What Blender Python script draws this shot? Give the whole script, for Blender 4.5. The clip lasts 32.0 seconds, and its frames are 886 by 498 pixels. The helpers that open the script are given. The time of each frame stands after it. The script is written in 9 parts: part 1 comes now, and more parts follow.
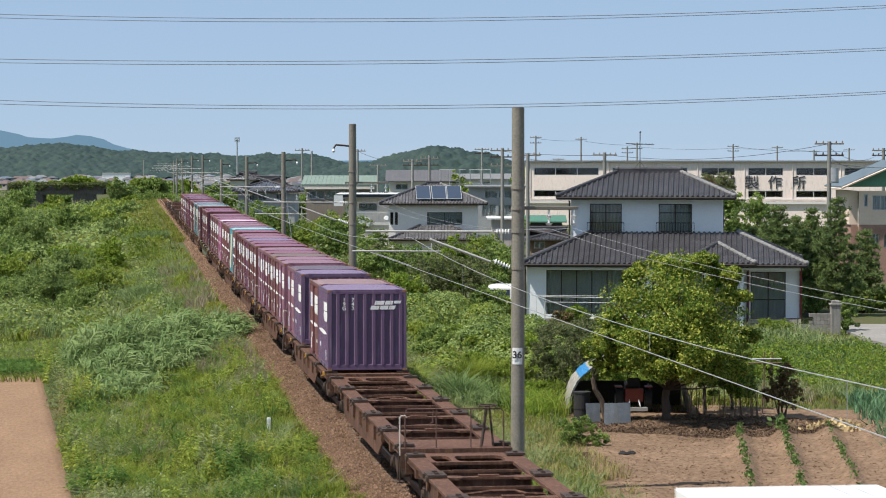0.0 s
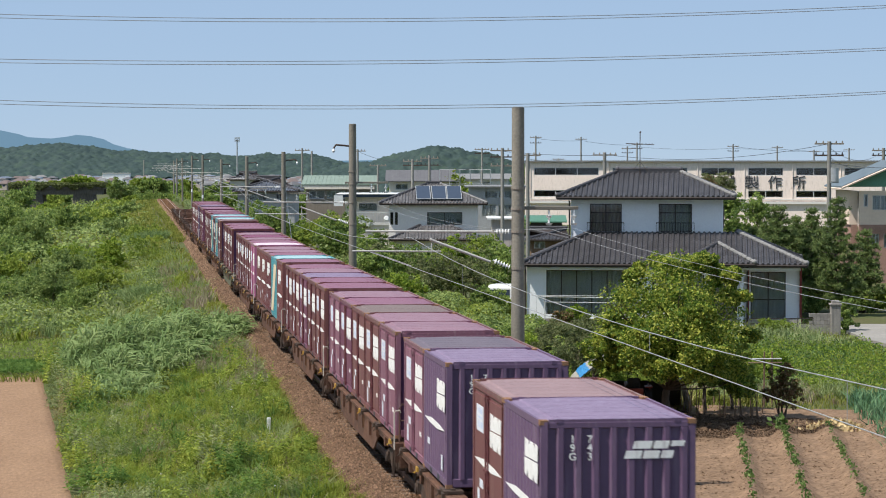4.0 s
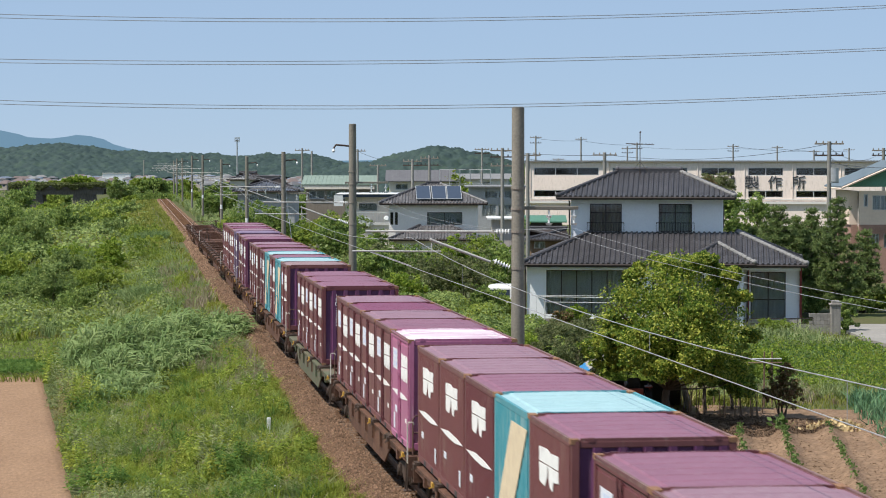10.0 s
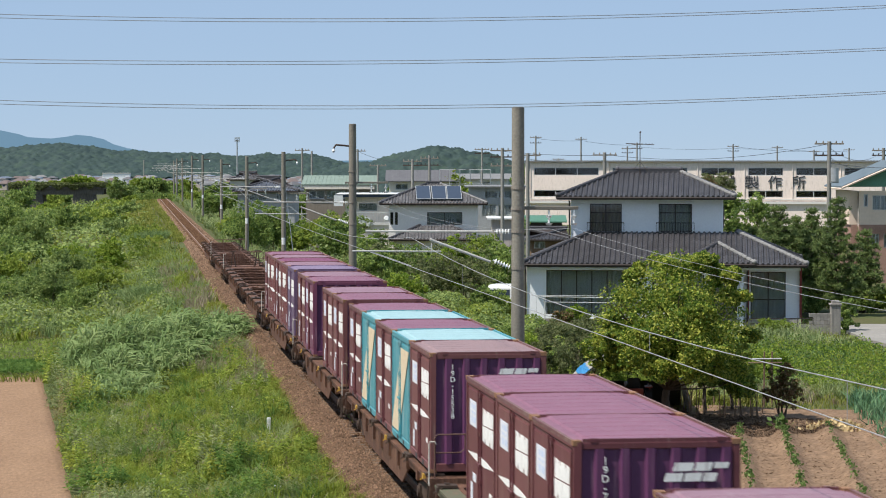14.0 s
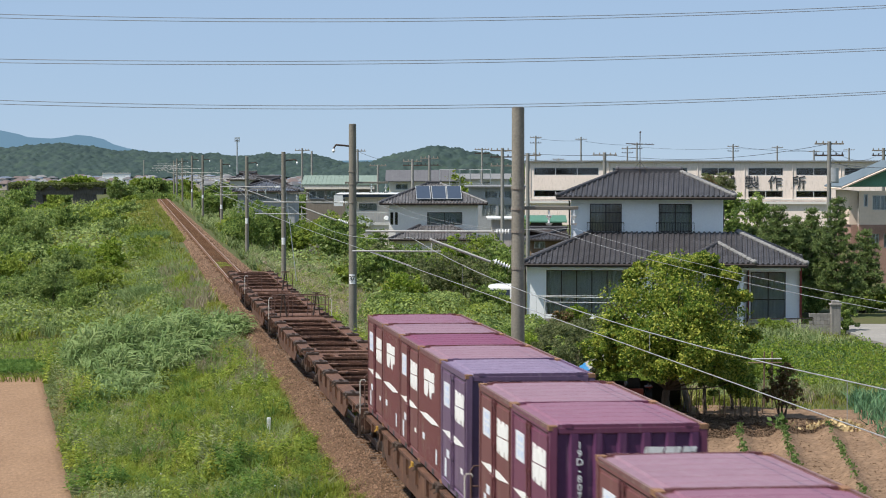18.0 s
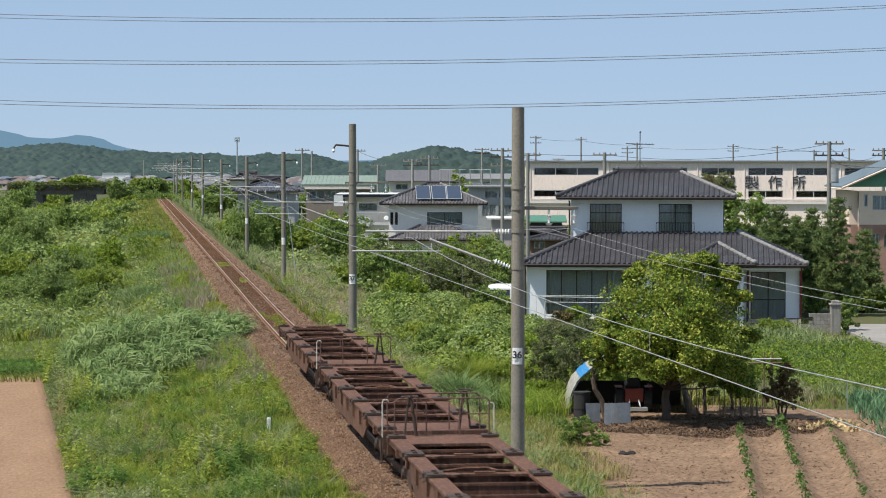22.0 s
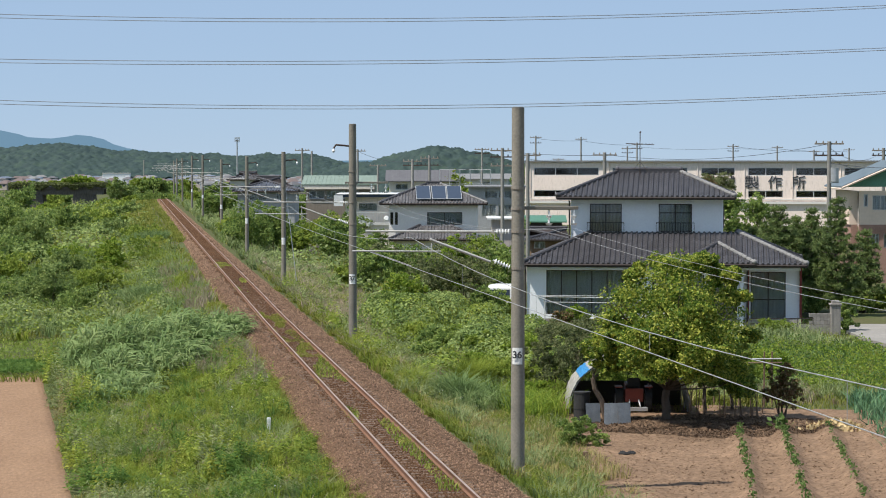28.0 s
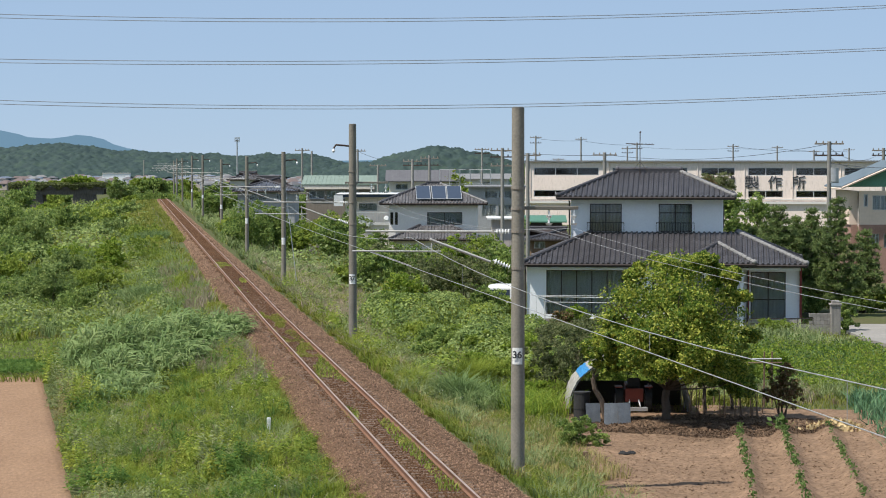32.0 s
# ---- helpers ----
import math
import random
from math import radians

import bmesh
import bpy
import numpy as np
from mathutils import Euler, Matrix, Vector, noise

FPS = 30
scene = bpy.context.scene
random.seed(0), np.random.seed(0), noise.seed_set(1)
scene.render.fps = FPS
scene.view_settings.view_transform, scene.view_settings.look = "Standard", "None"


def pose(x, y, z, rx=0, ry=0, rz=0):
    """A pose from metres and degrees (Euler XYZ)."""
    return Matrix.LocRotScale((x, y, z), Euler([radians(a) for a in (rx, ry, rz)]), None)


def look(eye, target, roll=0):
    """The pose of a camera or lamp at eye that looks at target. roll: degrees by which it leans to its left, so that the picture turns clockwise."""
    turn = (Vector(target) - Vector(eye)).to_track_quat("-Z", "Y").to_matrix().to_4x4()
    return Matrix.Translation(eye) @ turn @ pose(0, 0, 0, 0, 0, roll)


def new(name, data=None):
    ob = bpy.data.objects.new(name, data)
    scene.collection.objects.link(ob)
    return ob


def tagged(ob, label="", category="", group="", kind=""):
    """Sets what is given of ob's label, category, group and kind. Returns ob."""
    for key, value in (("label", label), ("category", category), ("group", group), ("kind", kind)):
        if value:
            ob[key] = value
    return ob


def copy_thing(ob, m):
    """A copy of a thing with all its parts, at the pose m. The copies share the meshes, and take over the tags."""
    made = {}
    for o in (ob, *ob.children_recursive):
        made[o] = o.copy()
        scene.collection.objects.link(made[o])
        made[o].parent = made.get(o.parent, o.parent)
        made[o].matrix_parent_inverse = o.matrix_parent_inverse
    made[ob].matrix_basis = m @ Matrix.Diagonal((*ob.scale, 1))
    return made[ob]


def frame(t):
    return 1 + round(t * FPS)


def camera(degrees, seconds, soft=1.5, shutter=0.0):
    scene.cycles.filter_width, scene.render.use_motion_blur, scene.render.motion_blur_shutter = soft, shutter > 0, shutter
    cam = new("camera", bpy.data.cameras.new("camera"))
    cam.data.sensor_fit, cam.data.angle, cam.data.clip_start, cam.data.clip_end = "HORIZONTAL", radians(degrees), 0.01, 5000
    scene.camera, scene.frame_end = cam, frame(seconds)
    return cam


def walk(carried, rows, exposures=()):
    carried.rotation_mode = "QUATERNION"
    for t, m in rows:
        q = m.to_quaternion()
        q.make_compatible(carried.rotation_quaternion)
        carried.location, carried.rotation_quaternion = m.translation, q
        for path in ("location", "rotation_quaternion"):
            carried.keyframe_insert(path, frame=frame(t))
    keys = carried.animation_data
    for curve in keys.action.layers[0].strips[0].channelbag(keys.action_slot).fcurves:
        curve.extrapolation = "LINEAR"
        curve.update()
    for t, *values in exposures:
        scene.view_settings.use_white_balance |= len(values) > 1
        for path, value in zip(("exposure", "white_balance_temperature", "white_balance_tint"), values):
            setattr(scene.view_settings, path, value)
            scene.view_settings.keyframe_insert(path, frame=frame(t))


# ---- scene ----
# Axes: y runs along the railway, away from the camera; x = 0 is the track's centre line, z = 0 the rail top.
EYE = (-7.673, 0.0, 7.736)
YAW = 0.12784
cam = camera(19.82, 32.0, soft=1.0, shutter=0.5)
AIM = (EYE[0] + 100 * math.sin(YAW), 100 * math.cos(YAW), EYE[2] - 100 * math.tan(0.034716))
walk(cam, [(0.0, look(EYE, AIM)), (32.0, look(EYE, AIM))], exposures=[(0.0, 0.49, 6500, 10), (32.0, 0.49, 6500, 10)])

# ---- light ----
SUN = Vector((-0.60, -0.18, 1.0)).normalized()
world = bpy.data.worlds.new("sky")
scene.world = world
world.use_nodes = True
wn = world.node_tree
for n in list(wn.nodes):
    wn.nodes.remove(n)
w_out = wn.nodes.new("ShaderNodeOutputWorld")
w_bg = wn.nodes.new("ShaderNodeBackground")
w_sky = wn.nodes.new("ShaderNodeTexSky")
w_sky.sky_type = 'NISHITA'
w_sky.sun_disc = False
w_sky.sun_elevation = math.asin(SUN.z)
w_sky.sun_rotation = math.atan2(SUN.x, SUN.y)
w_sky.altitude = 2500
w_sky.air_density = 0.8
w_sky.dust_density = 0.0
w_sky.ozone_density = 3.5
w_bg.inputs["Strength"].default_value = 0.084
w_mix = wn.nodes.new("ShaderNodeMix")
w_mix.data_type = 'RGBA'
w_mix.inputs[0].default_value = 0.8        # an even, slightly hazy summer sky
w_mix.inputs[7].default_value = (3.2, 4.4, 6.15, 1.0)
wn.links.new(w_sky.outputs[0], w_mix.inputs[6])
wn.links.new(w_mix.outputs[2], w_bg.inputs[0])
wn.links.new(w_bg.outputs[0], w_out.inputs[0])
sun_data = bpy.data.lights.new("sun", 'SUN')
sun_data.energy = 4.3
sun_data.angle = radians(0.53)
sun_data.color = (1.0, 0.95, 0.87)
sun = new("sun", sun_data)
sun.matrix_basis = look(SUN * 50, (0, 0, 0))

# ---- small helpers ----
RV = Vector((math.cos(YAW), -math.sin(YAW), 0))
FV = Vector((math.sin(YAW), math.cos(YAW), 0))
TURN = -math.degrees(YAW)


def spot(u, w, z=0.0):
    """A place u metres to the right of the line of sight, w metres along it."""
    return Vector((EYE[0], EYE[1], 0)) + RV * u + FV * w + Vector((0, 0, z))


def faced(u, w, z=0.0, turn=0.0):
    """The pose of a thing at that place whose front looks back along the line of sight."""
    q = spot(u, w, z)
    return pose(q.x, q.y, q.z, 0, 0, TURN + turn)


def rise(y):
    """How far the line has climbed at y."""
    if y < 115:
        return 0.0
    if y < 430:
        return 0.0046 * (y - 115) * min(1.0, (y - 115) / 30)
    return max(1.45 - 0.020 * (y - 430), -0.6)


def ground_z(x, y):
    """Height of the ground."""
    if x < 0:
        a = min(max((-x - 1.95) / 5.9, 0.0), 1.0)
        z = -0.5 - 1.0 * a * a * (3 - 2 * a)
    else:
        a = min(max((x - 2.2) / 3.0, 0.0), 1.0)
        z = -0.5 - 0.7 * a * a * (3 - 2 * a)
    if y < 600:
        z += rise(y) * min(max((18 - abs(x)) / 12, 0.0), 1.0)
    if y > 560:
        z -= 10.0 * min((y - 560) / 900, 1.0)
    if abs(x) > 3 and y < 900:
        z += 0.10 * noise.noise((x * 0.25, y * 0.25, 3.1)) + 0.05 * noise.noise((x, y, 7.7))
    return z


class Shape:
    """Collects faces for one mesh."""

    def __init__(self):
        self.v, self.f, self.smooth = [], [], False

    def quad(self, *pts):
        k = len(self.v)
        self.v += [tuple(q) for q in pts]
        self.f.append(tuple(range(k, k + len(pts))))
        return self

    def box(self, x0, x1, y0, y1, z0, z1, m=None):
        k = len(self.v)
        c = [(x0, y0, z0), (x1, y0, z0), (x1, y1, z0), (x0, y1, z0), (x0, y0, z1), (x1, y0, z1), (x1, y1, z1), (x0, y1, z1)]
        self.v += [tuple(m @ Vector(q)) for q in c] if m else c
        for a in ((3, 2, 1, 0), (4, 5, 6, 7), (0, 1, 5, 4), (1, 2, 6, 5), (2, 3, 7, 6), (3, 0, 4, 7)):
            self.f.append(tuple(k + i for i in a))
        return self

    def rod(self, p, q, r0, r1=None, n=8, caps=True):
        p, q = Vector(p), Vector(q)
        r1 = r0 if r1 is None else r1
        d = (q - p).normalized()
        a = d.orthogonal().normalized()
        b = d.cross(a)
        k = len(self.v)
        for c, r in ((p, r0), (q, r1)):
            for i in range(n):
                t = 2 * math.pi * i / n
                self.v.append(tuple(c + (a * math.cos(t) + b * math.sin(t)) * r))
        for i in range(n):
            j = (i + 1) % n
            self.f.append((k + i, k + j, k + n + j, k + n + i))
        if caps:
            self.f.append(tuple(k + n - 1 - i for i in range(n)))
            self.f.append(tuple(k + n + i for i in range(n)))
        return self

    def line(self, pts, r, n=5):
        pts = [Vector(p) for p in pts]
        k = len(self.v)
        a = None
        for i, p in enumerate(pts):
            d = (pts[min(i + 1, len(pts) - 1)] - pts[max(i - 1, 0)]).normalized()
            a = d.orthogonal().normalized() if a is None else (a - d * a.dot(d)).normalized()
            b = d.cross(a)
            for j in range(n):
                t = 2 * math.pi * j / n
                self.v.append(tuple(p + (a * math.cos(t) + b * math.sin(t)) * r))
        for i in range(len(pts) - 1):
            for j in range(n):
                o = (j + 1) % n
                self.f.append((k + i * n + j, k + i * n + o, k + (i + 1) * n + o, k + (i + 1) * n + j))
        self.f.append(tuple(k + n - 1 - j for j in range(n)))
        self.f.append(tuple(len(self.v) - n + j for j in range(n)))
        return self

    def prism(self, outline, axis, a, b):
        """An outline swept along an axis from a to b. axis 0, 1 or 2; the outline holds the two other coordinates in order."""
        k, n = len(self.v), len(outline)
        for t in (a, b):
            for q in outline:
                c = list(q)
                c.insert(axis, t)
                self.v.append(tuple(c))
        for i in range(n):
            j = (i + 1) % n
            self.f.append((k + i, k + j, k + n + j, k + n + i))
        self.f.append(tuple(k + n - 1 - i for i in range(n)))
        self.f.append(tuple(k + n + i for i in range(n)))
        return self

    def ball(self, c, rx, ry, rz, n=8, m=6):
        k = len(self.v)
        for j in range(m + 1):
            t = math.pi * j / m
            for i in range(n):
                s = 2 * math.pi * i / n
                self.v.append((c[0] + rx * math.sin(t) * math.cos(s), c[1] + ry * math.sin(t) * math.sin(s), c[2] + rz * math.cos(t)))
        for j in range(m):
            for i in range(n):
                o = (i + 1) % n
                self.f.append((k + j * n + i, k + (j + 1) * n + i, k + (j + 1) * n + o, k + j * n + o))
        return self


def mesh_of(name, shape, material, bevel=0.0):
    me = bpy.data.meshes.new(name)
    me.from_pydata(shape.v, [], shape.f)
    b = bmesh.new()
    b.from_mesh(me)
    if len(b.verts) < 3000:
        bmesh.ops.remove_doubles(b, verts=b.verts, dist=1e-4)
    bmesh.ops.recalc_face_normals(b, faces=b.faces)
    if bevel > 0:
        edges = [e for e in b.edges if len(e.link_faces) == 2 and e.calc_face_angle(0) > 0.5]
        bmesh.ops.bevel(b, geom=edges, offset=bevel, segments=1, affect='EDGES')
    b.to_mesh(me)
    b.free()
    me.materials.append(material)
    if shape.smooth:
        me.shade_smooth()
    return me


def part(name, shape, material, parent=None, label="", bevel=0.0, at=None):
    """One mesh object under a thing (or of its own)."""
    ob = new(name, mesh_of(name, shape, material, bevel))
    if parent:
        ob.parent = parent
    if at is not None:
        ob.matrix_basis = at
    if label:
        tagged(ob, label)
    return ob


def again(ob, parent=None, at=None):
    """Another object on the same mesh."""
    o = new(ob.name.split(".")[0], ob.data)
    o.parent = parent if parent else ob.parent
    if at is not None:
        o.matrix_basis = at
    if "label" in ob:
        tagged(o, ob["label"])
    return o


def thing(name, m, label, category, group="", kind=""):
    """An Empty at the base of a thing."""
    ob = new(name)
    ob.empty_display_size = 0.2
    ob.matrix_basis = m
    return tagged(ob, label, category, group, kind)


def lettering(name, text, size, material, parent, at, label="", depth=0.004, bold=0.0):
    cu = bpy.data.curves.new(name, 'FONT')
    cu.body, cu.size, cu.extrude, cu.align_x, cu.align_y = text, size, depth, 'CENTER', 'CENTER'
    cu.offset = bold
    tmp = bpy.data.objects.new("tmp", cu)
    scene.collection.objects.link(tmp)
    dg = bpy.context.evaluated_depsgraph_get()
    me = bpy.data.meshes.new_from_object(tmp.evaluated_get(dg))
    bpy.data.objects.remove(tmp)
    me.materials.clear()
    me.materials.append(material)
    ob = new(name, me)
    ob.parent = parent
    ob.matrix_basis = at
    if label:
        tagged(ob, label)
    return ob


def raw_mesh(name, verts, quads, material, smooth=False):
    """A mesh from numpy arrays of corners (n, 3) and quads (m, k)."""
    me = bpy.data.meshes.new(name)
    k = quads.shape[1]
    me.vertices.add(len(verts))
    me.vertices.foreach_set("co", verts.astype(np.float32).ravel())
    me.loops.add(quads.size)
    me.loops.foreach_set("vertex_index", quads.astype(np.int32).ravel())
    me.polygons.add(len(quads))
    me.polygons.foreach_set("loop_start", np.arange(0, quads.size, k, dtype=np.int32))
    me.polygons.foreach_set("loop_total", np.full(len(quads), k, dtype=np.int32))
    me.update(calc_edges=True)
    me.materials.append(material)
    if smooth:
        me.shade_smooth()
    return me

# ---- materials ----
def paint(name, col, col2=None, rough=0.6, metal=0.0, scale=3.0, mix=0.5, bump=0.0, bump_scale=60.0, rnd=0.0, island=0.0,
          streak=None, streak_amount=0.0, spec=0.3, stretch=(1, 1, 1), space="Object", fine=0.15, trans=0.0):
    """A surface with colour that wanders at two scales, wear streaks, grain and relief."""
    m = bpy.data.materials.new(name)
    m.use_nodes = True
    nt = m.node_tree
    bsdf = nt.nodes["Principled BSDF"]
    out = nt.nodes["Material Output"]
    co = nt.nodes.new("ShaderNodeTexCoord")
    mp = nt.nodes.new("ShaderNodeMapping")
    mp.inputs["Scale"].default_value = stretch
    if space == "World":
        ge = nt.nodes.new("ShaderNodeNewGeometry")
        nt.links.new(ge.outputs["Position"], mp.inputs[0])
    else:
        nt.links.new(co.outputs["Object"], mp.inputs[0])
    col2 = col2 or tuple(c * 0.72 for c in col)

    def noise_tex(s, detail, rough_=0.6):
        t = nt.nodes.new("ShaderNodeTexNoise")
        t.inputs["Scale"].default_value = s
        t.inputs["Detail"].default_value = detail
        t.inputs["Roughness"].default_value = rough_
        nt.links.new(mp.outputs[0], t.inputs["Vector"])
        return t.outputs[0]

    def ramp(src, lo, hi):
        r = nt.nodes.new("ShaderNodeMapRange")
        r.inputs[1].default_value, r.inputs[2].default_value = lo, hi
        nt.links.new(src, r.inputs[0])
        return r.outputs[0]

    def blend(fac, a, b, mode='MIX'):
        x = nt.nodes.new("ShaderNodeMix")
        x.data_type, x.blend_type = 'RGBA', mode
        for sock, val in ((x.inputs[0], fac), (x.inputs[6], a), (x.inputs[7], b)):
            if hasattr(val, "is_linked"):
                nt.links.new(val, sock)
            elif isinstance(val, tuple):
                sock.default_value = (*val, 1.0)
            else:
                sock.default_value = val
        return x.outputs[2]

    base = blend(ramp(noise_tex(scale, 4), 0.5 - 0.25 / max(mix, 0.05) * 0.5, 0.5 + 0.25 / max(mix, 0.05) * 0.5), col, col2)
    f = ramp(noise_tex(scale * 14, 3), 0.3, 0.7)
    g = nt.nodes.new("ShaderNodeMapRange")
    g.inputs[3].default_value, g.inputs[4].default_value = 1.0 - fine, 1.0 + fine
    nt.links.new(f, g.inputs[0])

    def scaled(colour, fac):
        v = nt.nodes.new("ShaderNodeVectorMath")
        v.operation = 'SCALE'
        nt.links.new(colour, v.inputs[0])
        nt.links.new(fac, v.inputs["Scale"])
        return v.outputs[0]

    base = scaled(base, g.outputs[0])
    if streak:
        st = nt.nodes.new("ShaderNodeTexNoise")
        mp2 = nt.nodes.new("ShaderNodeMapping")
        mp2.inputs["Scale"].default_value = (7, 7, 0.7)
        nt.links.new(co.outputs["Object"], mp2.inputs[0])
        nt.links.new(mp2.outputs[0], st.inputs["Vector"])
        st.inputs["Scale"].default_value = 1.3
        st.inputs["Detail"].default_value = 5
        amt = ramp(st.outputs[0], 0.62 - streak_amount * 0.2, 0.80 - streak_amount * 0.1)
        base = blend(amt, base, streak)
    for amount, node, socket in ((rnd, "ShaderNodeObjectInfo", "Random"), (island, "ShaderNodeNewGeometry", "Random Per Island")):
        if amount > 0:
            oi = nt.nodes.new(node)
            h = nt.nodes.new("ShaderNodeMapRange")
            h.inputs[3].default_value, h.inputs[4].default_value = 1.0 - amount, 1.0 + amount
            nt.links.new(oi.outputs[socket], h.inputs[0])
            base = scaled(base, h.outputs[0])
    nt.links.new(base, bsdf.inputs["Base Color"])
    bsdf.inputs["Roughness"].default_value = rough
    bsdf.inputs["Metallic"].default_value = metal
    bsdf.inputs["Specular IOR Level"].default_value = spec
    if bump > 0:
        bp = nt.nodes.new("ShaderNodeBump")
        bp.inputs["Strength"].default_value = bump
        bp.inputs["Distance"].default_value = 0.02
        nt.links.new(noise_tex(bump_scale, 4, 0.65), bp.inputs["Height"])
        nt.links.new(bp.outputs[0], bsdf.inputs["Normal"])
    if trans > 0:
        tr = nt.nodes.new("ShaderNodeBsdfTranslucent")
        nt.links.new(base, tr.inputs[0])
        mx = nt.nodes.new("ShaderNodeMixShader")
        mx.inputs[0].default_value = trans
        nt.links.new(bsdf.outputs[0], mx.inputs[1])
        nt.links.new(tr.outputs[0], mx.inputs[2])
        nt.links.new(mx.outputs[0], out.inputs[0])
    return m


def leafy(name, cols, patch=0.4, rough=0.68, trans=0.25, isl=0.35):
    """Leaves: three greens that change from patch to patch and from leaf to leaf."""
    m = bpy.data.materials.new(name)
    m.use_nodes = True
    nt = m.node_tree
    bsdf = nt.nodes["Principled BSDF"]
    ge = nt.nodes.new("ShaderNodeNewGeometry")
    nz = nt.nodes.new("ShaderNodeTexNoise")
    nz.inputs["Scale"].default_value = patch
    nz.inputs["Detail"].default_value = 5
    nz.inputs["Roughness"].default_value = 0.65
    nt.links.new(ge.outputs["Position"], nz.inputs["Vector"])
    ad = nt.nodes.new("ShaderNodeMath")
    ad.operation = 'MULTIPLY_ADD'
    nt.links.new(ge.outputs["Random Per Island"], ad.inputs[0])
    ad.inputs[1].default_value = isl
    nt.links.new(nz.outputs[0], ad.inputs[2])
    sb = nt.nodes.new("ShaderNodeMath")
    sb.operation = 'SUBTRACT'
    nt.links.new(ad.outputs[0], sb.inputs[0])
    sb.inputs[1].default_value = isl * 0.5
    cr = nt.nodes.new("ShaderNodeValToRGB")
    el = cr.color_ramp.elements
    el[0].position, el[1].position = 0.33, 0.69
    el[0].color, el[1].color = (*cols[0], 1), (*cols[-1], 1)
    for i, c in enumerate(cols[1:-1]):
        e = el.new(0.33 + 0.36 * (i + 1) / (len(cols) - 1))
        e.color = (*c, 1)
    nt.links.new(sb.outputs[0], cr.inputs[0])
    nt.links.new(cr.outputs[0], bsdf.inputs["Base Color"])
    bsdf.inputs["Roughness"].default_value = rough
    bsdf.inputs["Specular IOR Level"].default_value = 0.18
    tr = nt.nodes.new("ShaderNodeBsdfTranslucent")
    nt.links.new(cr.outputs[0], tr.inputs[0])
    mx = nt.nodes.new("ShaderNodeMixShader")
    mx.inputs[0].default_value = trans
    nt.links.new(bsdf.outputs[0], mx.inputs[1])
    nt.links.new(tr.outputs[0], mx.inputs[2])
    nt.links.new(mx.outputs[0], nt.nodes["Material Output"].inputs[0])
    return m


def glass(name, tint=(0.75, 0.8, 0.82), rough=0.03):
    m = bpy.data.materials.new(name)
    m.use_nodes = True
    b = m.node_tree.nodes["Principled BSDF"]
    b.inputs["Base Color"].default_value = (*tint, 1)
    b.inputs["Roughness"].default_value = rough
    b.inputs["Transmission Weight"].default_value = 1.0
    b.inputs["IOR"].default_value = 1.5
    return m


M_GROUND = paint("earth_and_grass", (0.07, 0.10, 0.03), (0.10, 0.085, 0.045), rough=0.95, scale=0.35, space="World", bump=0.5, bump_scale=9, spec=0.1)
M_SOIL = paint("dry_soil", (0.240, 0.158, 0.102), (0.145, 0.094, 0.060), rough=0.95, scale=0.5, space="World", bump=1.0, bump_scale=7, fine=0.35, spec=0.1)
M_BARE = paint("smooth_dry_soil", (0.275, 0.175, 0.108), (0.225, 0.14, 0.086), rough=0.95, scale=0.4, space="World", bump=0.8, bump_scale=9, fine=0.18, spec=0.1, stretch=(1.6, 0.5, 1))
M_BALLAST = paint("rusty_ballast", (0.150, 0.088, 0.052), (0.100, 0.058, 0.034), rough=0.95, scale=0.8, space="World", bump=1.0, bump_scale=14, fine=0.4, spec=0.15)
M_STONE_DARK = paint("rust_dusted_stone", (0.135, 0.074, 0.042), (0.090, 0.050, 0.029), rough=0.95, scale=0.5, space="World", island=0.35, spec=0.1)
M_STONE = paint("ballast_stone", (0.255, 0.162, 0.108), (0.146, 0.090, 0.059), rough=0.9, scale=0.6, space="World", island=0.5, spec=0.2)
M_RAIL = paint("rusty_rail_side", (0.205, 0.105, 0.060), (0.140, 0.070, 0.042), rough=0.8, scale=2, spec=0.3)
M_RAILTOP = paint("polished_rail_head", (0.36, 0.28, 0.23), (0.28, 0.205, 0.165), rough=0.5, metal=0.2, scale=3)
M_SLEEPER = paint("weathered_sleeper", (0.17, 0.125, 0.095), (0.12, 0.085, 0.065), rough=0.9, scale=3, bump=0.4, rnd=0.25)
M_POLE_DARK = paint("dark_weathered_pole", (0.30, 0.29, 0.265), (0.22, 0.21, 0.19), rough=0.85, scale=1.2, bump=0.2, rnd=0.15)
M_CONCRETE = paint("grey_concrete_pole", (0.235, 0.215, 0.178), (0.175, 0.160, 0.132), rough=0.85, scale=1.2, bump=0.25, streak=(0.175, 0.155, 0.128), streak_amount=0.3, rnd=0.1)
M_BLOCK = paint("concrete_block", (0.31, 0.285, 0.255), (0.21, 0.195, 0.175), rough=0.9, scale=1.5, bump=0.3, rnd=0.12, streak=(0.18, 0.17, 0.15), streak_amount=0.6)
M_CLAMP = paint("rust_stained_clamp", (0.30, 0.27, 0.23), (0.20, 0.17, 0.14), rough=0.7, scale=6, metal=0.2)
M_STEEL = paint("galvanised_steel", (0.52, 0.53, 0.53), (0.40, 0.40, 0.40), rough=0.45, metal=0.6, scale=6)
M_ARM = paint("pale_galvanised_tube", (0.50, 0.49, 0.46), (0.38, 0.36, 0.33), rough=0.55, scale=4)
M_WIRE = paint("bare_wire", (0.42, 0.42, 0.41), (0.30, 0.30, 0.29), rough=0.5, metal=0.3, scale=2)
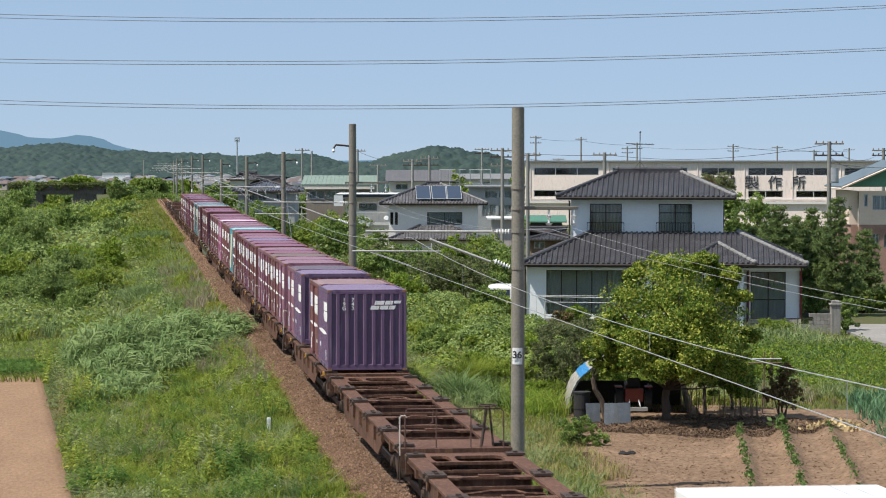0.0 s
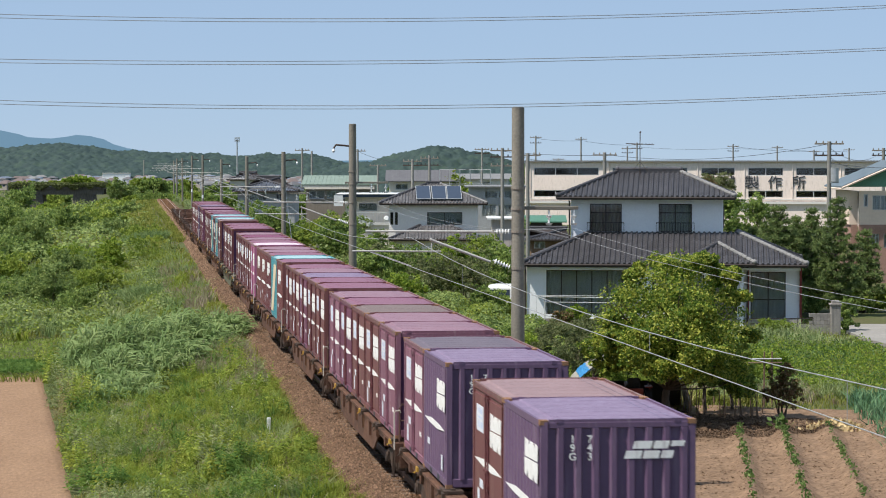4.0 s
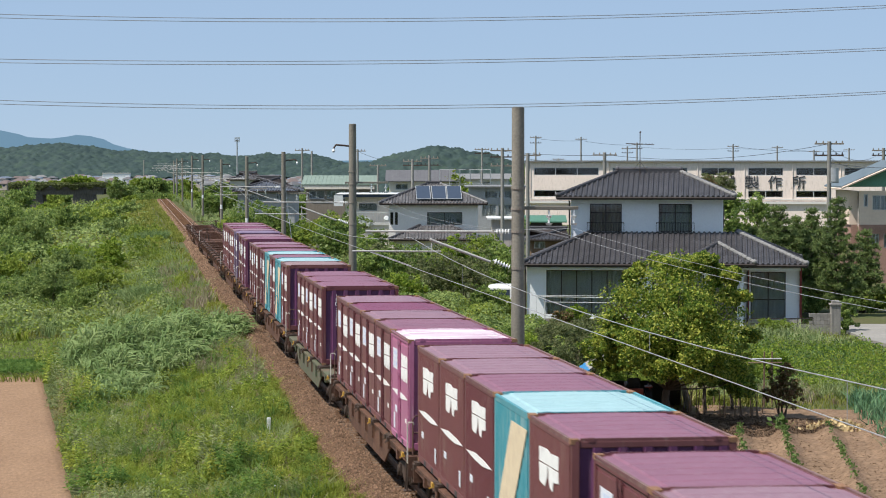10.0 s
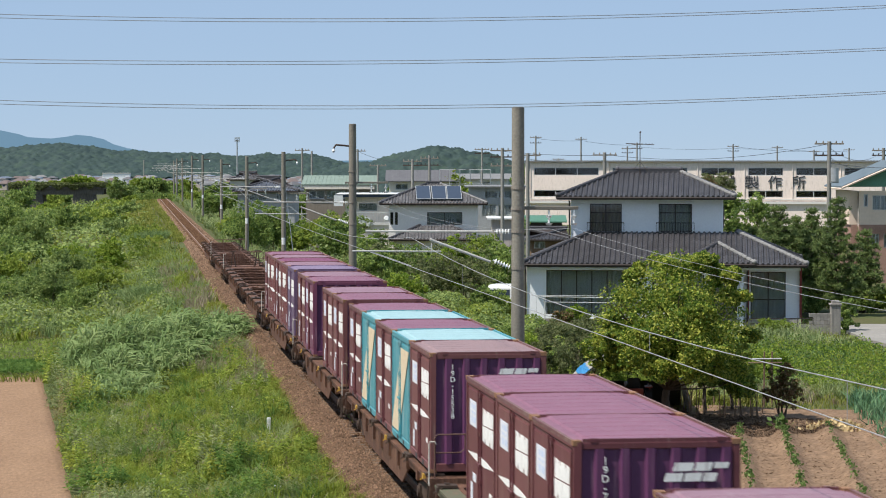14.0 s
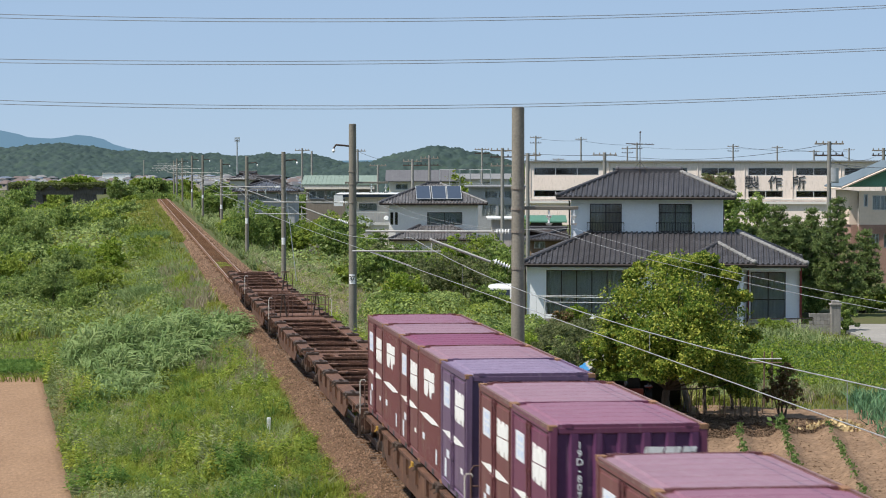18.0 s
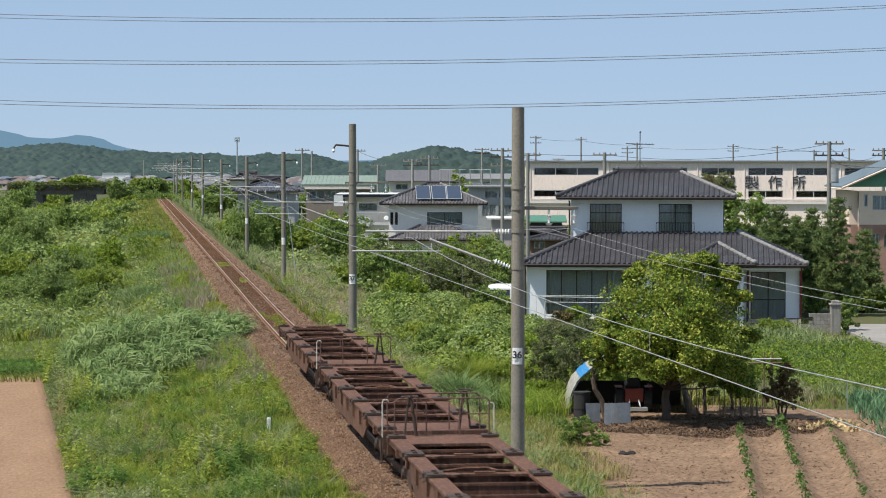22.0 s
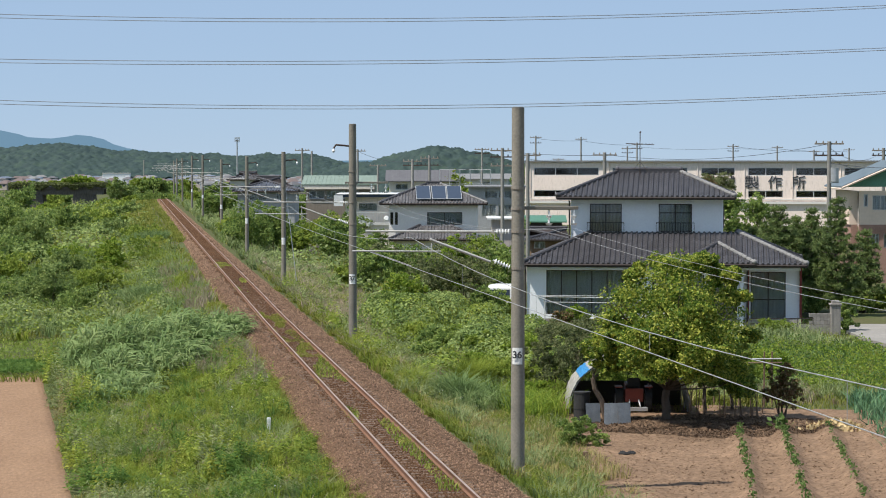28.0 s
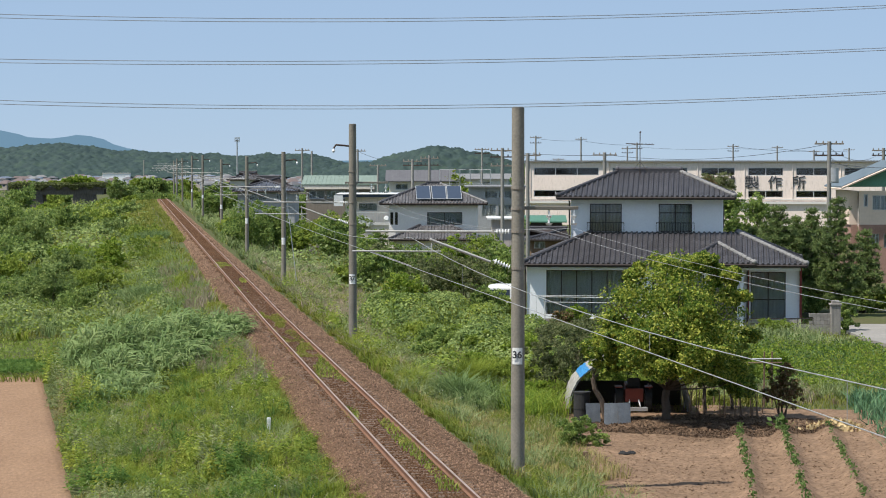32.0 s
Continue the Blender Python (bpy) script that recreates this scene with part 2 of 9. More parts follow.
M_SKYWIRE = paint("weathered_aluminium_wire", (0.20, 0.22, 0.25), (0.16, 0.18, 0.20), rough=0.6, scale=2)
M_CABLE = paint("black_cable", (0.05, 0.055, 0.06), (0.035, 0.035, 0.04), rough=0.6, scale=2)
M_PORCELAIN = paint("white_porcelain", (0.80, 0.80, 0.78), (0.65, 0.65, 0.62), rough=0.25, spec=0.5, scale=5)
M_DARKSTEEL = paint("dark_ironwork", (0.052, 0.038, 0.031), (0.075, 0.046, 0.032), rough=0.7, scale=5)
M_WAGON = paint("rust_brown_wagon_steel", (0.142, 0.068, 0.044), (0.072, 0.040, 0.029), rough=0.8, scale=1.3, bump=0.15, streak=(0.22, 0.120, 0.075), streak_amount=0.5, fine=0.25, spec=0.2)
M_WAGON_GREEN = paint("dull_green_wagon_steel", (0.085, 0.125, 0.075), (0.13, 0.10, 0.07), rough=0.75, scale=1.3, streak=(0.20, 0.12, 0.09), streak_amount=0.6, spec=0.2)
M_BOGIE = paint("sooty_bogie_steel", (0.050, 0.038, 0.032), (0.085, 0.052, 0.037), rough=0.85, scale=2.5, spec=0.2)
M_RAILBAR = paint("weathered_handrail", (0.150, 0.078, 0.060), (0.105, 0.058, 0.046), rough=0.6, scale=4)
M_WHITEPIPE = paint("chalky_white_pipe", (0.62, 0.60, 0.55), (0.45, 0.38, 0.32), rough=0.6, scale=4)
M_YELLOW = paint("worn_yellow_paint", (0.62, 0.36, 0.05), (0.42, 0.24, 0.06), rough=0.6, scale=8)
M_LABEL = paint("white_paint_marking", (0.84, 0.83, 0.81), (0.70, 0.68, 0.66), rough=0.6, scale=6, streak=(0.42, 0.36, 0.36), streak_amount=0.35)
M_SHEET = paint("paper_label_sheet", (0.70, 0.72, 0.77), (0.58, 0.60, 0.66), rough=0.6, scale=5, stretch=(1, 0.6, 5))
M_PRINT = paint("grey_blue_print", (0.46, 0.54, 0.72), (0.54, 0.60, 0.74), rough=0.6, scale=6)
M_BEIGE = paint("faded_beige_stripe", (0.70, 0.58, 0.40), (0.58, 0.46, 0.32), rough=0.6, scale=4)

# ---- ground ----
def graded(lo, hi, marks):
    """Values from lo to hi; marks: (from, to, step)."""
    out = [lo]
    while out[-1] < hi:
        a = out[-1]
        step = next((s for p, q, s in marks if p <= a < q), 200)
        out.append(min(a + step, hi))
    return out


def build_ground():
    xs = graded(-2600, 2600, [(-2600, -400, 200), (-400, -60, 40), (-60, -16, 4), (-16, 16, 0.8), (16, 60, 3), (60, 400, 30), (400, 2600, 200)])
    ys = graded(-120, 4900, [(-120, 40, 8), (40, 140, 1.2), (140, 300, 4), (300, 600, 8), (600, 1000, 50), (1000, 4900, 300)])
    nx, ny = len(xs), len(ys)
    v = np.array([(x, y, ground_z(x, y)) for y in ys for x in xs])
    i, j = np.meshgrid(np.arange(nx - 1), np.arange(ny - 1))
    a = (j * nx + i).ravel()
    q = np.stack([a, a + 1, a + nx + 1, a + nx], -1)
    ob = new("ground", raw_mesh("ground", v, q, M_GROUND, True))
    tagged(ob, "rough green ground with bare brown patches", "ground", kind="structure")


build_ground()


def build_field(name, label, corners, step, height, material):
    """Tilled soil laid on the ground between four corners (u, w): near left, near right, far right, far left."""
    (a, b, c, d) = [Vector((*q, 0)) for q in corners]
    nu, nw = step
    v = []
    for j in range(nw + 1):
        t = j / nw
        p, r = a.lerp(d, t), b.lerp(c, t)
        for i in range(nu + 1):
            q = p.lerp(r, i / nu)
            edge = min(i, j, nu - i, nw - j)
            z = height(q.x, q.y) if edge > 0 else -1.75
            w = spot(q.x, q.y)
            v.append((w.x, w.y, z))
    i, j = np.meshgrid(np.arange(nu), np.arange(nw))
    k = (j * (nu + 1) + i).ravel()
    quads = np.stack([k, k + 1, k + nu + 2, k + nu + 1], -1)
    ob = new(name, raw_mesh(name, np.array(v), quads, material, True))
    return tagged(ob, label, "field", kind="structure")


ROWS = (8.42, 9.82, 11.32, 12.8, 14.2)   # ridges of the vegetable plot, at w = 69.8


def plot_z(u, w):
    z = -1.10 + 0.04 * noise.noise((u * 2.2, w * 2.2, 1)) + 0.022 * noise.noise((u * 5, w * 5, 4)) + 0.016 * noise.noise((u * 11, w * 11, 7))
    z += 0.05 * noise.noise((u * 0.5, w * 0.5, 9))
    if w < 83:
        for r in ROWS:
            d = abs(u - (r + 0.097 * (w - 69.8)))
            if d < 0.5:
                z += 0.20 * math.cos(d * math.pi) ** 2
    else:
        z += 0.22 * math.exp(-((w - 84.3) / 0.8) ** 2) * min(max((u - 5.0) / 2.0, 0.0), 1.0) * (0.75 + 0.6 * noise.noise((u * 1.3, 2.0, 3.0)))
    return z


def plain_z(u, w):
    return -1.42 + 0.03 * noise.noise((u * 2.0, w * 2.0, 1)) + 0.02 * noise.noise((u * 7, w * 7, 4))


build_field("vegetable_field", "dry brown tilled vegetable plot with raised planting ridges", [(4.0, 52), (22, 52), (22, 87.5), (4.0, 93.0)], (200, 340), plot_z, M_SOIL)
build_field("bare_field", "bare smooth brown field beside the railway bank", [(-32, 50), (-6.5, 50), (-16.8, 107.5), (-44, 108)], (90, 170), plain_z, M_BARE)


def build_road():
    s = Shape()
    pts = [(20.9, 134.5), (20.9, 126), (21.5, 120), (60, 113), (60, 137), (22.6, 136.5)]
    s.quad(*[spot(u, w, -1.05) for u, w in pts])
    for (a, b), (c, d) in zip(pts, pts[1:] + pts[:1]):
        s.quad(spot(a, b, -1.6), spot(c, d, -1.6), spot(c, d, -1.05), spot(a, b, -1.05))
    ob = part("road", s, paint("pale_concrete_road", (0.30, 0.28, 0.25), (0.22, 0.205, 0.185), rough=0.9, scale=0.4, space="World", bump=0.2), None)
    tagged(ob, "pale concrete farm road", "road", kind="structure")


build_road()

# ---- railway ----
YS = [-60, 0, 40, 115, 125, 135, 145, 200, 260, 320, 380, 430, 445]


def sweep(outline, narrow=False):
    """An (x, z) outline swept along the track; narrow: it tapers where grass creeps over it."""
    s = Shape()
    n = len(outline)
    for y in YS:
        for x, z in outline:
            k = float(np.interp(y, [0, 115, 160, 230, 445], [1, 1, 0.9, 0.74, 0.55])) if narrow else 1.0
            s.v.append((x * k, y, z + rise(y)))
    for k in range(len(YS) - 1):
        for i in range(n):
            j = (i + 1) % n
            s.f.append((k * n + i, k * n + j, (k + 1) * n + j, (k + 1) * n + i))
    s.f.append(tuple(range(n)))
    s.f.append(tuple(len(s.v) - n + i for i in range(n)))
    return s


def build_track():
    bed = part("ballast_bed", sweep([(-2.2, -0.75), (-2.05, -0.52), (-1.6, -0.24), (-1.25, -0.20), (1.25, -0.20), (1.65, -0.24), (2.35, -0.54), (2.5, -0.75)], True), M_BALLAST)
    tagged(bed, "rust-brown stone ballast bed under the rails", "track bed", kind="structure")
    track = thing("railway_track", Matrix(), "single narrow-gauge track of rusty rails", "railway track", kind="structure")
    for sx in (-0.5665, 0.5665):
        part("rail", sweep([(sx - 0.062, -0.15), (sx + 0.062, -0.15), (sx + 0.010, -0.12), (sx + 0.010, -0.045), (sx + 0.032, -0.036), (sx + 0.032, -0.004),
                            (sx - 0.032, -0.004), (sx - 0.032, -0.036), (sx - 0.010, -0.045), (sx - 0.010, -0.12)]), M_RAIL, track)
        part("rail_head", sweep([(sx - 0.029, -0.004), (sx + 0.029, -0.004), (sx + 0.024, 0.004), (sx - 0.024, 0.004)]), M_RAILTOP, track, "polished rail head")
    s = Shape()
    s.prism([(-0.12, -0.17), (0.12, -0.17), (0.10, 0.0), (-0.10, 0.0)], 0, -1.0, 1.0)
    first = None
    for i in range(290):
        y = 50 + 0.62 * i
        at = pose(random.uniform(-0.03, 0.03), y, -0.192 + rise(y), 0, 0, random.uniform(-1, 1))
        if first is None:
            first = part("sleeper", s, M_SLEEPER, track, at=at)
        else:
            again(first, track, at)


build_track()


def build_stones():
    rng = np.random.default_rng(5)
    n = 64000
    y = 55 + (rng.random(n) ** 2.0) * 375
    taper = np.interp(y, [0, 115, 160, 230, 445], [1, 1, 0.9, 0.74, 0.55])
    x = rng.uniform(-2.15, 2.46, n)
    ax = np.abs(x)
    z = np.where(x < 0, np.interp(ax, [0, 1.25, 1.6, 2.05, 2.2], [-0.2, -0.2, -0.24, -0.52, -0.75]), np.interp(ax, [0, 1.25, 1.65, 2.35, 2.5], [-0.2, -0.2, -0.24, -0.54, -0.75])) + np.array([rise(t) for t in y])
    x, ax = x * taper, ax * taper
    r = rng.uniform(0.016, 0.036, n) * np.interp(y, [55, 245, 430], [1, 2.2, 3.4])
    o = np.array([(1, 0, 0), (-1, 0, 0), (0, 1, 0), (0, -1, 0), (0, 0, 1), (0, 0, -1)], float)
    v = o[None] * rng.uniform(0.6, 1.3, (n, 6, 1)) * r[:, None, None]
    a = rng.uniform(0, 6.28, n)
    c, s = np.cos(a)[:, None], np.sin(a)[:, None]
    v = np.stack([v[..., 0] * c - v[..., 1] * s, v[..., 0] * s + v[..., 1] * c, v[..., 2]], -1)
    v += np.stack([x, y, z + r * 0.3], -1)[:, None]
    f = np.array([(0, 2, 4), (2, 1, 4), (1, 3, 4), (3, 0, 4), (2, 0, 5), (1, 2, 5), (3, 1, 5), (0, 3, 5)])
    q = (f[None] + (np.arange(n) * 6)[:, None, None]).reshape(-1, 3)
    q = q.reshape(n, 8, 3)
    inner = ax < 0.80 + 0.12 * np.sin(y * 0.9)
    for m, mat, words in ((~inner, M_STONE, "loose grey-brown ballast stones on the shoulders"), (inner, M_STONE_DARK, "dark rust-dusted ballast stones between the rails")):
        ob = new("ballast_stones", raw_mesh("ballast_stones", v.reshape(-1, 3), q[m].reshape(-1, 3), mat))
        tagged(ob, words, "ballast", kind="stuff")


build_stones()

# ---- poles and overhead line ----
POLE_X = 2.85
LINE_POLES = [(66.3, 9.17, 0.185, 0.165), (113.8, 9.41, 0.185, 0.165), (161.5, 8.32, 0.16, 0.135), (207.5, 8.11, 0.16, 0.135), (258.4, 7.92, 0.16, 0.135), (314.8, 8.45, 0.16, 0.135),
              (360, 8.47, 0.16, 0.14), (413, 8.21, 0.16, 0.14), (452, 8.15, 0.16, 0.14), (475, 7.75, 0.16, 0.14)]
WIRE_Z = 4.95
MESS_Z = 5.72


def insulator(s, p, d, n=5, r=0.075, pitch=0.078):
    """A string of discs from p along d."""
    d = Vector(d).normalized()
    p = Vector(p)
    for i in range(n):
        c = p + d * pitch * i
        s.rod(c, c + d * 0.024, r, r * 0.6, 10)
    s.rod(p, p + d * pitch * n, r * 0.3, r * 0.3, 8)
    return p + d * pitch * n


def line_pole(y, top, r0, r1, plate):
    base = ground_z(POLE_X, y) - 0.15
    b = thing("catenary_pole", pose(POLE_X, y, base), "tall round grey concrete railway pole with steel brackets", "pole", "poles along the railway")
    h = top - base
    s = Shape()
    s.smooth = False
    s.rod((0, 0, 0), (0, 0, h - 0.04), r0, r1, 20, caps=False)
    s.rod((0, 0, h - 0.045), (0, 0, h), r1 * 0.99, r1 * 0.8, 20)
    shaft = part("shaft", s, M_CONCRETE, b)
    shaft.data.shade_smooth()
    rz = rise(y) - base
    zc, zm = MESS_Z + 0.15 + rz, WIRE_Z + rz
    for z in (zc, zm - 0.05, h - 2.15, h - 2.7) if y < 150 else (zc, zm):
        band = Shape()
        band.rod((0, 0, z - 0.035), (0, 0, z + 0.035), r0 + 0.008, r0 + 0.008, 16)
        part("clamp_band", band, M_CLAMP, b)
    # cantilever over the track
    s = Shape()
    s.rod((-r0 - 0.5, 0, zc), (-4.05, 0, zc + 0.02), 0.03, n=8)
    part("top_tube", s, M_ARM, b)
    s = Shape()
    s.rod((-r0 - 0.55, 0, zm + 0.12), (-2.35, 0, zc - 0.2), 0.035, n=8)
    part("brace_tube", s, M_ARM, b)
    s = Shape()
    s.rod((-2.05, 0, zm + 0.40), (-4.4, 0, zm + 0.42), 0.022, n=6)
    s.rod((-2.3, 0, zm + 0.42), (-2.3, 0, zc - 0.16), 0.016, n=6)
    s.rod((-3.9, 0, zm + 0.40), (-2.85, 0, zm + 0.02), 0.014, n=6)
    part("steady_arm", s, M_ARM, b)
    s = Shape()
    insulator(s, (-r0 - 0.06, 0, zc), (-1, 0, 0))
    part("insulator", s, M_PORCELAIN, b, "white ribbed porcelain insulator")
    s = Shape()
    insulator(s, (-r0 - 0.05, 0, zm - 0.02), (-1, 0, 0.42), 6)
    part("insulator", s, M_PORCELAIN, b, "white ribbed porcelain insulator")
    # bracket on the field side with hanging insulators
    zb = h - 2.68 if y < 100 else h - 2.65
    s = Shape()
    if y < 100:
        s.box(r0 - 0.02, 1.62, -0.045, 0.045, zb - 0.045, zb + 0.045)
        hang = (0.83, 1.5)
    else:
        s.box(-0.35, 1.62, -0.045, 0.045, zb - 0.045, zb + 0.045)
        hang = (0.85, 1.5)
    part("cross_arm", s, M_CONCRETE, b, bevel=0.01)
    for x in hang:
        s = Shape()
        s.rod((x, 0, zb - 0.04), (x, 0, zb - 0.20), 0.03, n=6)
        s.rod((x, 0, zb - 0.20), (x, 0, zb - 0.26), 0.085, 0.06, 10)
        s.rod((x, 0, zb - 0.26), (x, 0, zb - 0.40), 0.03, n=6)
        s.rod((x, 0, zb - 0.40), (x, 0, zb - 0.46), 0.10, 0.06, 10)
        part("hanging_insulator", s, M_PORCELAIN, b)
    if y > 100:
        s = Shape()
        k = -1 if y < 150 else 1
        s.line([(k * r1, 0, h - 0.55 if k > 0 else h - 1.0), (k * 0.75, 0, h - 0.50 if k > 0 else h - 0.95), (k * 0.86, 0, h - 0.62 if k > 0 else h - 1.12)], 0.045, 6)
        part("bracket", s, M_DARKSTEEL, b)
        zl = h - 0.62 if k > 0 else h - 1.12
        s = Shape()
        s.rod((k * 0.86, -0.03, zl), (k * 0.86, -0.03, zl - 0.10), 0.03, 0.08, 8)
        s.rod((k * 0.86, -0.03, zl - 0.10), (k * 0.86, -0.03, zl - 0.18), 0.08, 0.04, 8)
        part("bracket_insulator", s, M_PORCELAIN, b)
    if plate:
        zp = 3.16 if y < 100 else 3.0
        zp += 0.15
        s = Shape()
        for k in range(6):
            t0, t1 = [math.radians(-104 + (k - 3) * 15), math.radians(-104 + (k - 2) * 15)]
            r = r0 + 0.004
            s.quad((r * math.cos(t0), r * math.sin(t0), zp - 0.22), (r * math.cos(t1), r * math.sin(t1), zp - 0.22), (r * math.cos(t1), r * math.sin(t1), zp + 0.22), (r * math.cos(t0), r * math.sin(t0), zp + 0.22))
        p = part("number_plate", s, M_PORCELAIN, b, "white pole number plate")
        if plate != "-":
            lettering("plate_number", plate, 0.26, M_CABLE, p, pose((r0 + 0.03) * math.cos(math.radians(-104)), (r0 + 0.03) * math.sin(math.radians(-104)), zp + 0.03, 90, 0, -14), bold=0.007)
    return b


for i, (y, top, r0, r1) in enumerate(LINE_POLES):
    line_pole(y, top, r0, r1, ("36", "37")[i] if i < 2 else "-" if i < 7 else "")


def build_overhead():
    ys = [16] + [q[0] for q in LINE_POLES]
    line_thing = thing("overhead_line", Matrix(), "grey overhead contact wire hung from a messenger wire", "overhead wire")
    run = []
    for a, b in zip(ys, ys[1:]):
        pts = []
        for i in range(13):
            t = i / 12
            y = a + (b - a) * t
            pts.append((0, y, MESS_Z + rise(y) - 0.5 * 4 * t * (1 - t)))
        run += pts
        n = int((b - a) / 10)
        for i in range(1, n):
            q = i / n
            y = a + (b - a) * q
            part("dropper_wire", Shape().rod((0, y, WIRE_Z + rise(y)), (0, y, MESS_Z + rise(y) - 2.0 * q * (1 - q)), 0.004, n=4), M_WIRE, line_thing)
    run = [p for i, p in enumerate(run) if i == 0 or p[1] > run[i - 1][1] + 0.01]
    part("messenger_wire", Shape().line(run, 0.0075), M_WIRE, line_thing)
    part("contact_wire", Shape().line([(0, y, WIRE_Z + rise(y)) for y in ys], 0.0075), M_WIRE, line_thing)
    # feeders on the field side
    f = thing("feeder_wires", Matrix(), "two thin feeder wires on the field side of the poles", "wire")
    for x, z in ((POLE_X + 0.83, 5.95), (POLE_X + 1.5, 5.95)):
        run = []
        pts_y = [14] + [q[0] for q in LINE_POLES[:6]]
        for a, b in zip(pts_y, pts_y[1:]):
            pts = []
            for i in range(13):
                t_ = i / 12
                y = a + (b - a) * t_
                pts.append((x, y, z + rise(y) - 0.45 * 4 * t_ * (1 - t_)))
            run += pts if not run else pts[1:]
        part("feeder_wire", Shape().line(run, 0.0050), M_WIRE, f)


build_overhead()


def guy_wire():
    g = thing("pole_guy_wire", pose(POLE_X, 161.5, 0), "slanting steel guy wire staying a railway pole", "guy wire")
    part("wire", Shape().rod((0.1, 0, 6.2), (0.85, -0.6, -0.6), 0.022, n=6), M_STEEL, g)


guy_wire()


def build_sky_wires():
    """Three pairs of power lines high across the view."""
    b = thing("power_lines", Matrix(), "three pairs of thin power lines crossing the sky", "power line")
    w = 60.0
    for y0, y1, ymid in ((3.46, 3.67, 3.37), (2.405, 2.67, 2.38), (1.43, 1.645, 1.315)):
        for off in (0.0, 0.085):
            s = Shape()
            pts = []
            for i in range(41):
                t = -0.7 + 2.4 * i / 40
                u = -10.48 + 20.97 * t
                lin = y0 + (y1 - y0) * t
                sag = ((y0 + y1) / 2 - ymid) * 4 * t * (1 - t)
                pts.append(spot(u, w, EYE[2] + lin - sag - off * (1 - 0.35 * t)))
            s.line(pts, 0.0085)
            part("power_line", s, M_SKYWIRE, b)


build_sky_wires()

# ---- the train ----
PITCH = 20.4
FIRST = -36.55          # where the containers of wagon 0 begin at 13 s
DECK = 1.24


def travelled(t):
    """Metres that the train has gone towards the camera, counted from 13 s."""
    u = (t - 13) / 10
    return 1.92 + 112.65 * u + 3.774 * u * u - 1.42 * u ** 3 + np.interp(t, [0, 14, 17, 19, 32], [0, 0, 0.3, 0.6, 0.6])


TIMES = [0, 2, 4, 6, 8, 10, 12, 14, 16, 18, 20, 22, 24, 26, 28, 30, 32]
MOVERS = []             # (thing, y at 13 s, height above the rails)

RED = paint("maroon_container_paint", (0.142, 0.043, 0.049), (0.112, 0.035, 0.041), rough=0.5, scale=0.8, mix=0.4, streak=(0.19, 0.10, 0.095), streak_amount=0.25, fine=0.06, spec=0.35)
BROWN = paint("brown_container_paint", (0.176, 0.066, 0.066), (0.135, 0.051, 0.052), rough=0.55, scale=0.8, mix=0.4, streak=(0.21, 0.125, 0.105), streak_amount=0.3, fine=0.06, spec=0.3)
PURPLE = paint("purple_container_paint", (0.161, 0.046, 0.091), (0.132, 0.04, 0.075), rough=0.5, scale=0.8, mix=0.4, streak=(0.26, 0.14, 0.18), streak_amount=0.25, fine=0.06, spec=0.35)
PLUM = paint("faded_plum_container_paint", (0.229, 0.097, 0.138), (0.189, 0.083, 0.116), rough=0.6, scale=0.8, mix=0.4, streak=(0.32, 0.2, 0.22), streak_amount=0.3, fine=0.06)
VIOLET = paint("violet_container_paint", (0.144, 0.088, 0.156), (0.112, 0.068, 0.122), rough=0.5, scale=0.8, mix=0.4, streak=(0.20, 0.14, 0.20), streak_amount=0.4, fine=0.06, spec=0.35)
PINK = paint("bright_magenta_container_paint", (0.404, 0.138, 0.248), (0.337, 0.116, 0.205), rough=0.5, scale=0.8, mix=0.4, streak=(0.42, 0.24, 0.3), streak_amount=0.3, fine=0.06)
TEAL = paint("teal_container_paint", (0.060, 0.285, 0.335), (0.048, 0.225, 0.275), rough=0.5, scale=0.8, mix=0.4, streak=(0.26, 0.38, 0.39), streak_amount=0.7, fine=0.08)
R_MAUVE = paint("weathered_mauve_roof", (0.255, 0.140, 0.180), (0.210, 0.114, 0.146), rough=0.55, scale=0.9, stretch=(0.35, 2.2, 1), streak=(0.280, 0.186, 0.215), streak_amount=0.75, fine=0.16)
R_PURPLE = paint("purple_roof", (0.232, 0.094, 0.140), (0.190, 0.078, 0.115), rough=0.5, scale=0.9, stretch=(0.35, 2.2, 1), streak=(0.255, 0.132, 0.169), streak_amount=0.65, fine=0.16)
R_DEEP = paint("deep_magenta_roof", (0.194, 0.047, 0.096), (0.165, 0.040, 0.081), rough=0.5, scale=0.9, stretch=(0.35, 2.2, 1), fine=0.16)
R_VIOLET = paint("pale_violet_roof", (0.206, 0.146, 0.224), (0.171, 0.120, 0.188), rough=0.5, scale=0.9, stretch=(0.35, 2.2, 1), streak=(0.272, 0.210, 0.307), streak_amount=0.75, fine=0.16)
R_OLIVE = paint("grey_brown_roof", (0.185, 0.136, 0.123), (0.148, 0.109, 0.100), rough=0.6, scale=0.9, stretch=(0.35, 2.2, 1), fine=0.16)
R_GREY = paint("slate_grey_roof", (0.144, 0.116, 0.142), (0.115, 0.093, 0.115), rough=0.6, scale=0.9, fine=0.16)
R_DUSTY = paint("dusty_brown_roof", (0.280, 0.186, 0.188), (0.222, 0.147, 0.154), rough=0.65, scale=0.9, fine=0.16)
R_CYAN = paint("pale_cyan_roof", (0.315, 0.470, 0.490), (0.260, 0.415, 0.440), rough=0.5, scale=0.9, stretch=(0.35, 2.2, 1), streak=(0.344, 0.512, 0.524), streak_amount=0.65, fine=0.16)
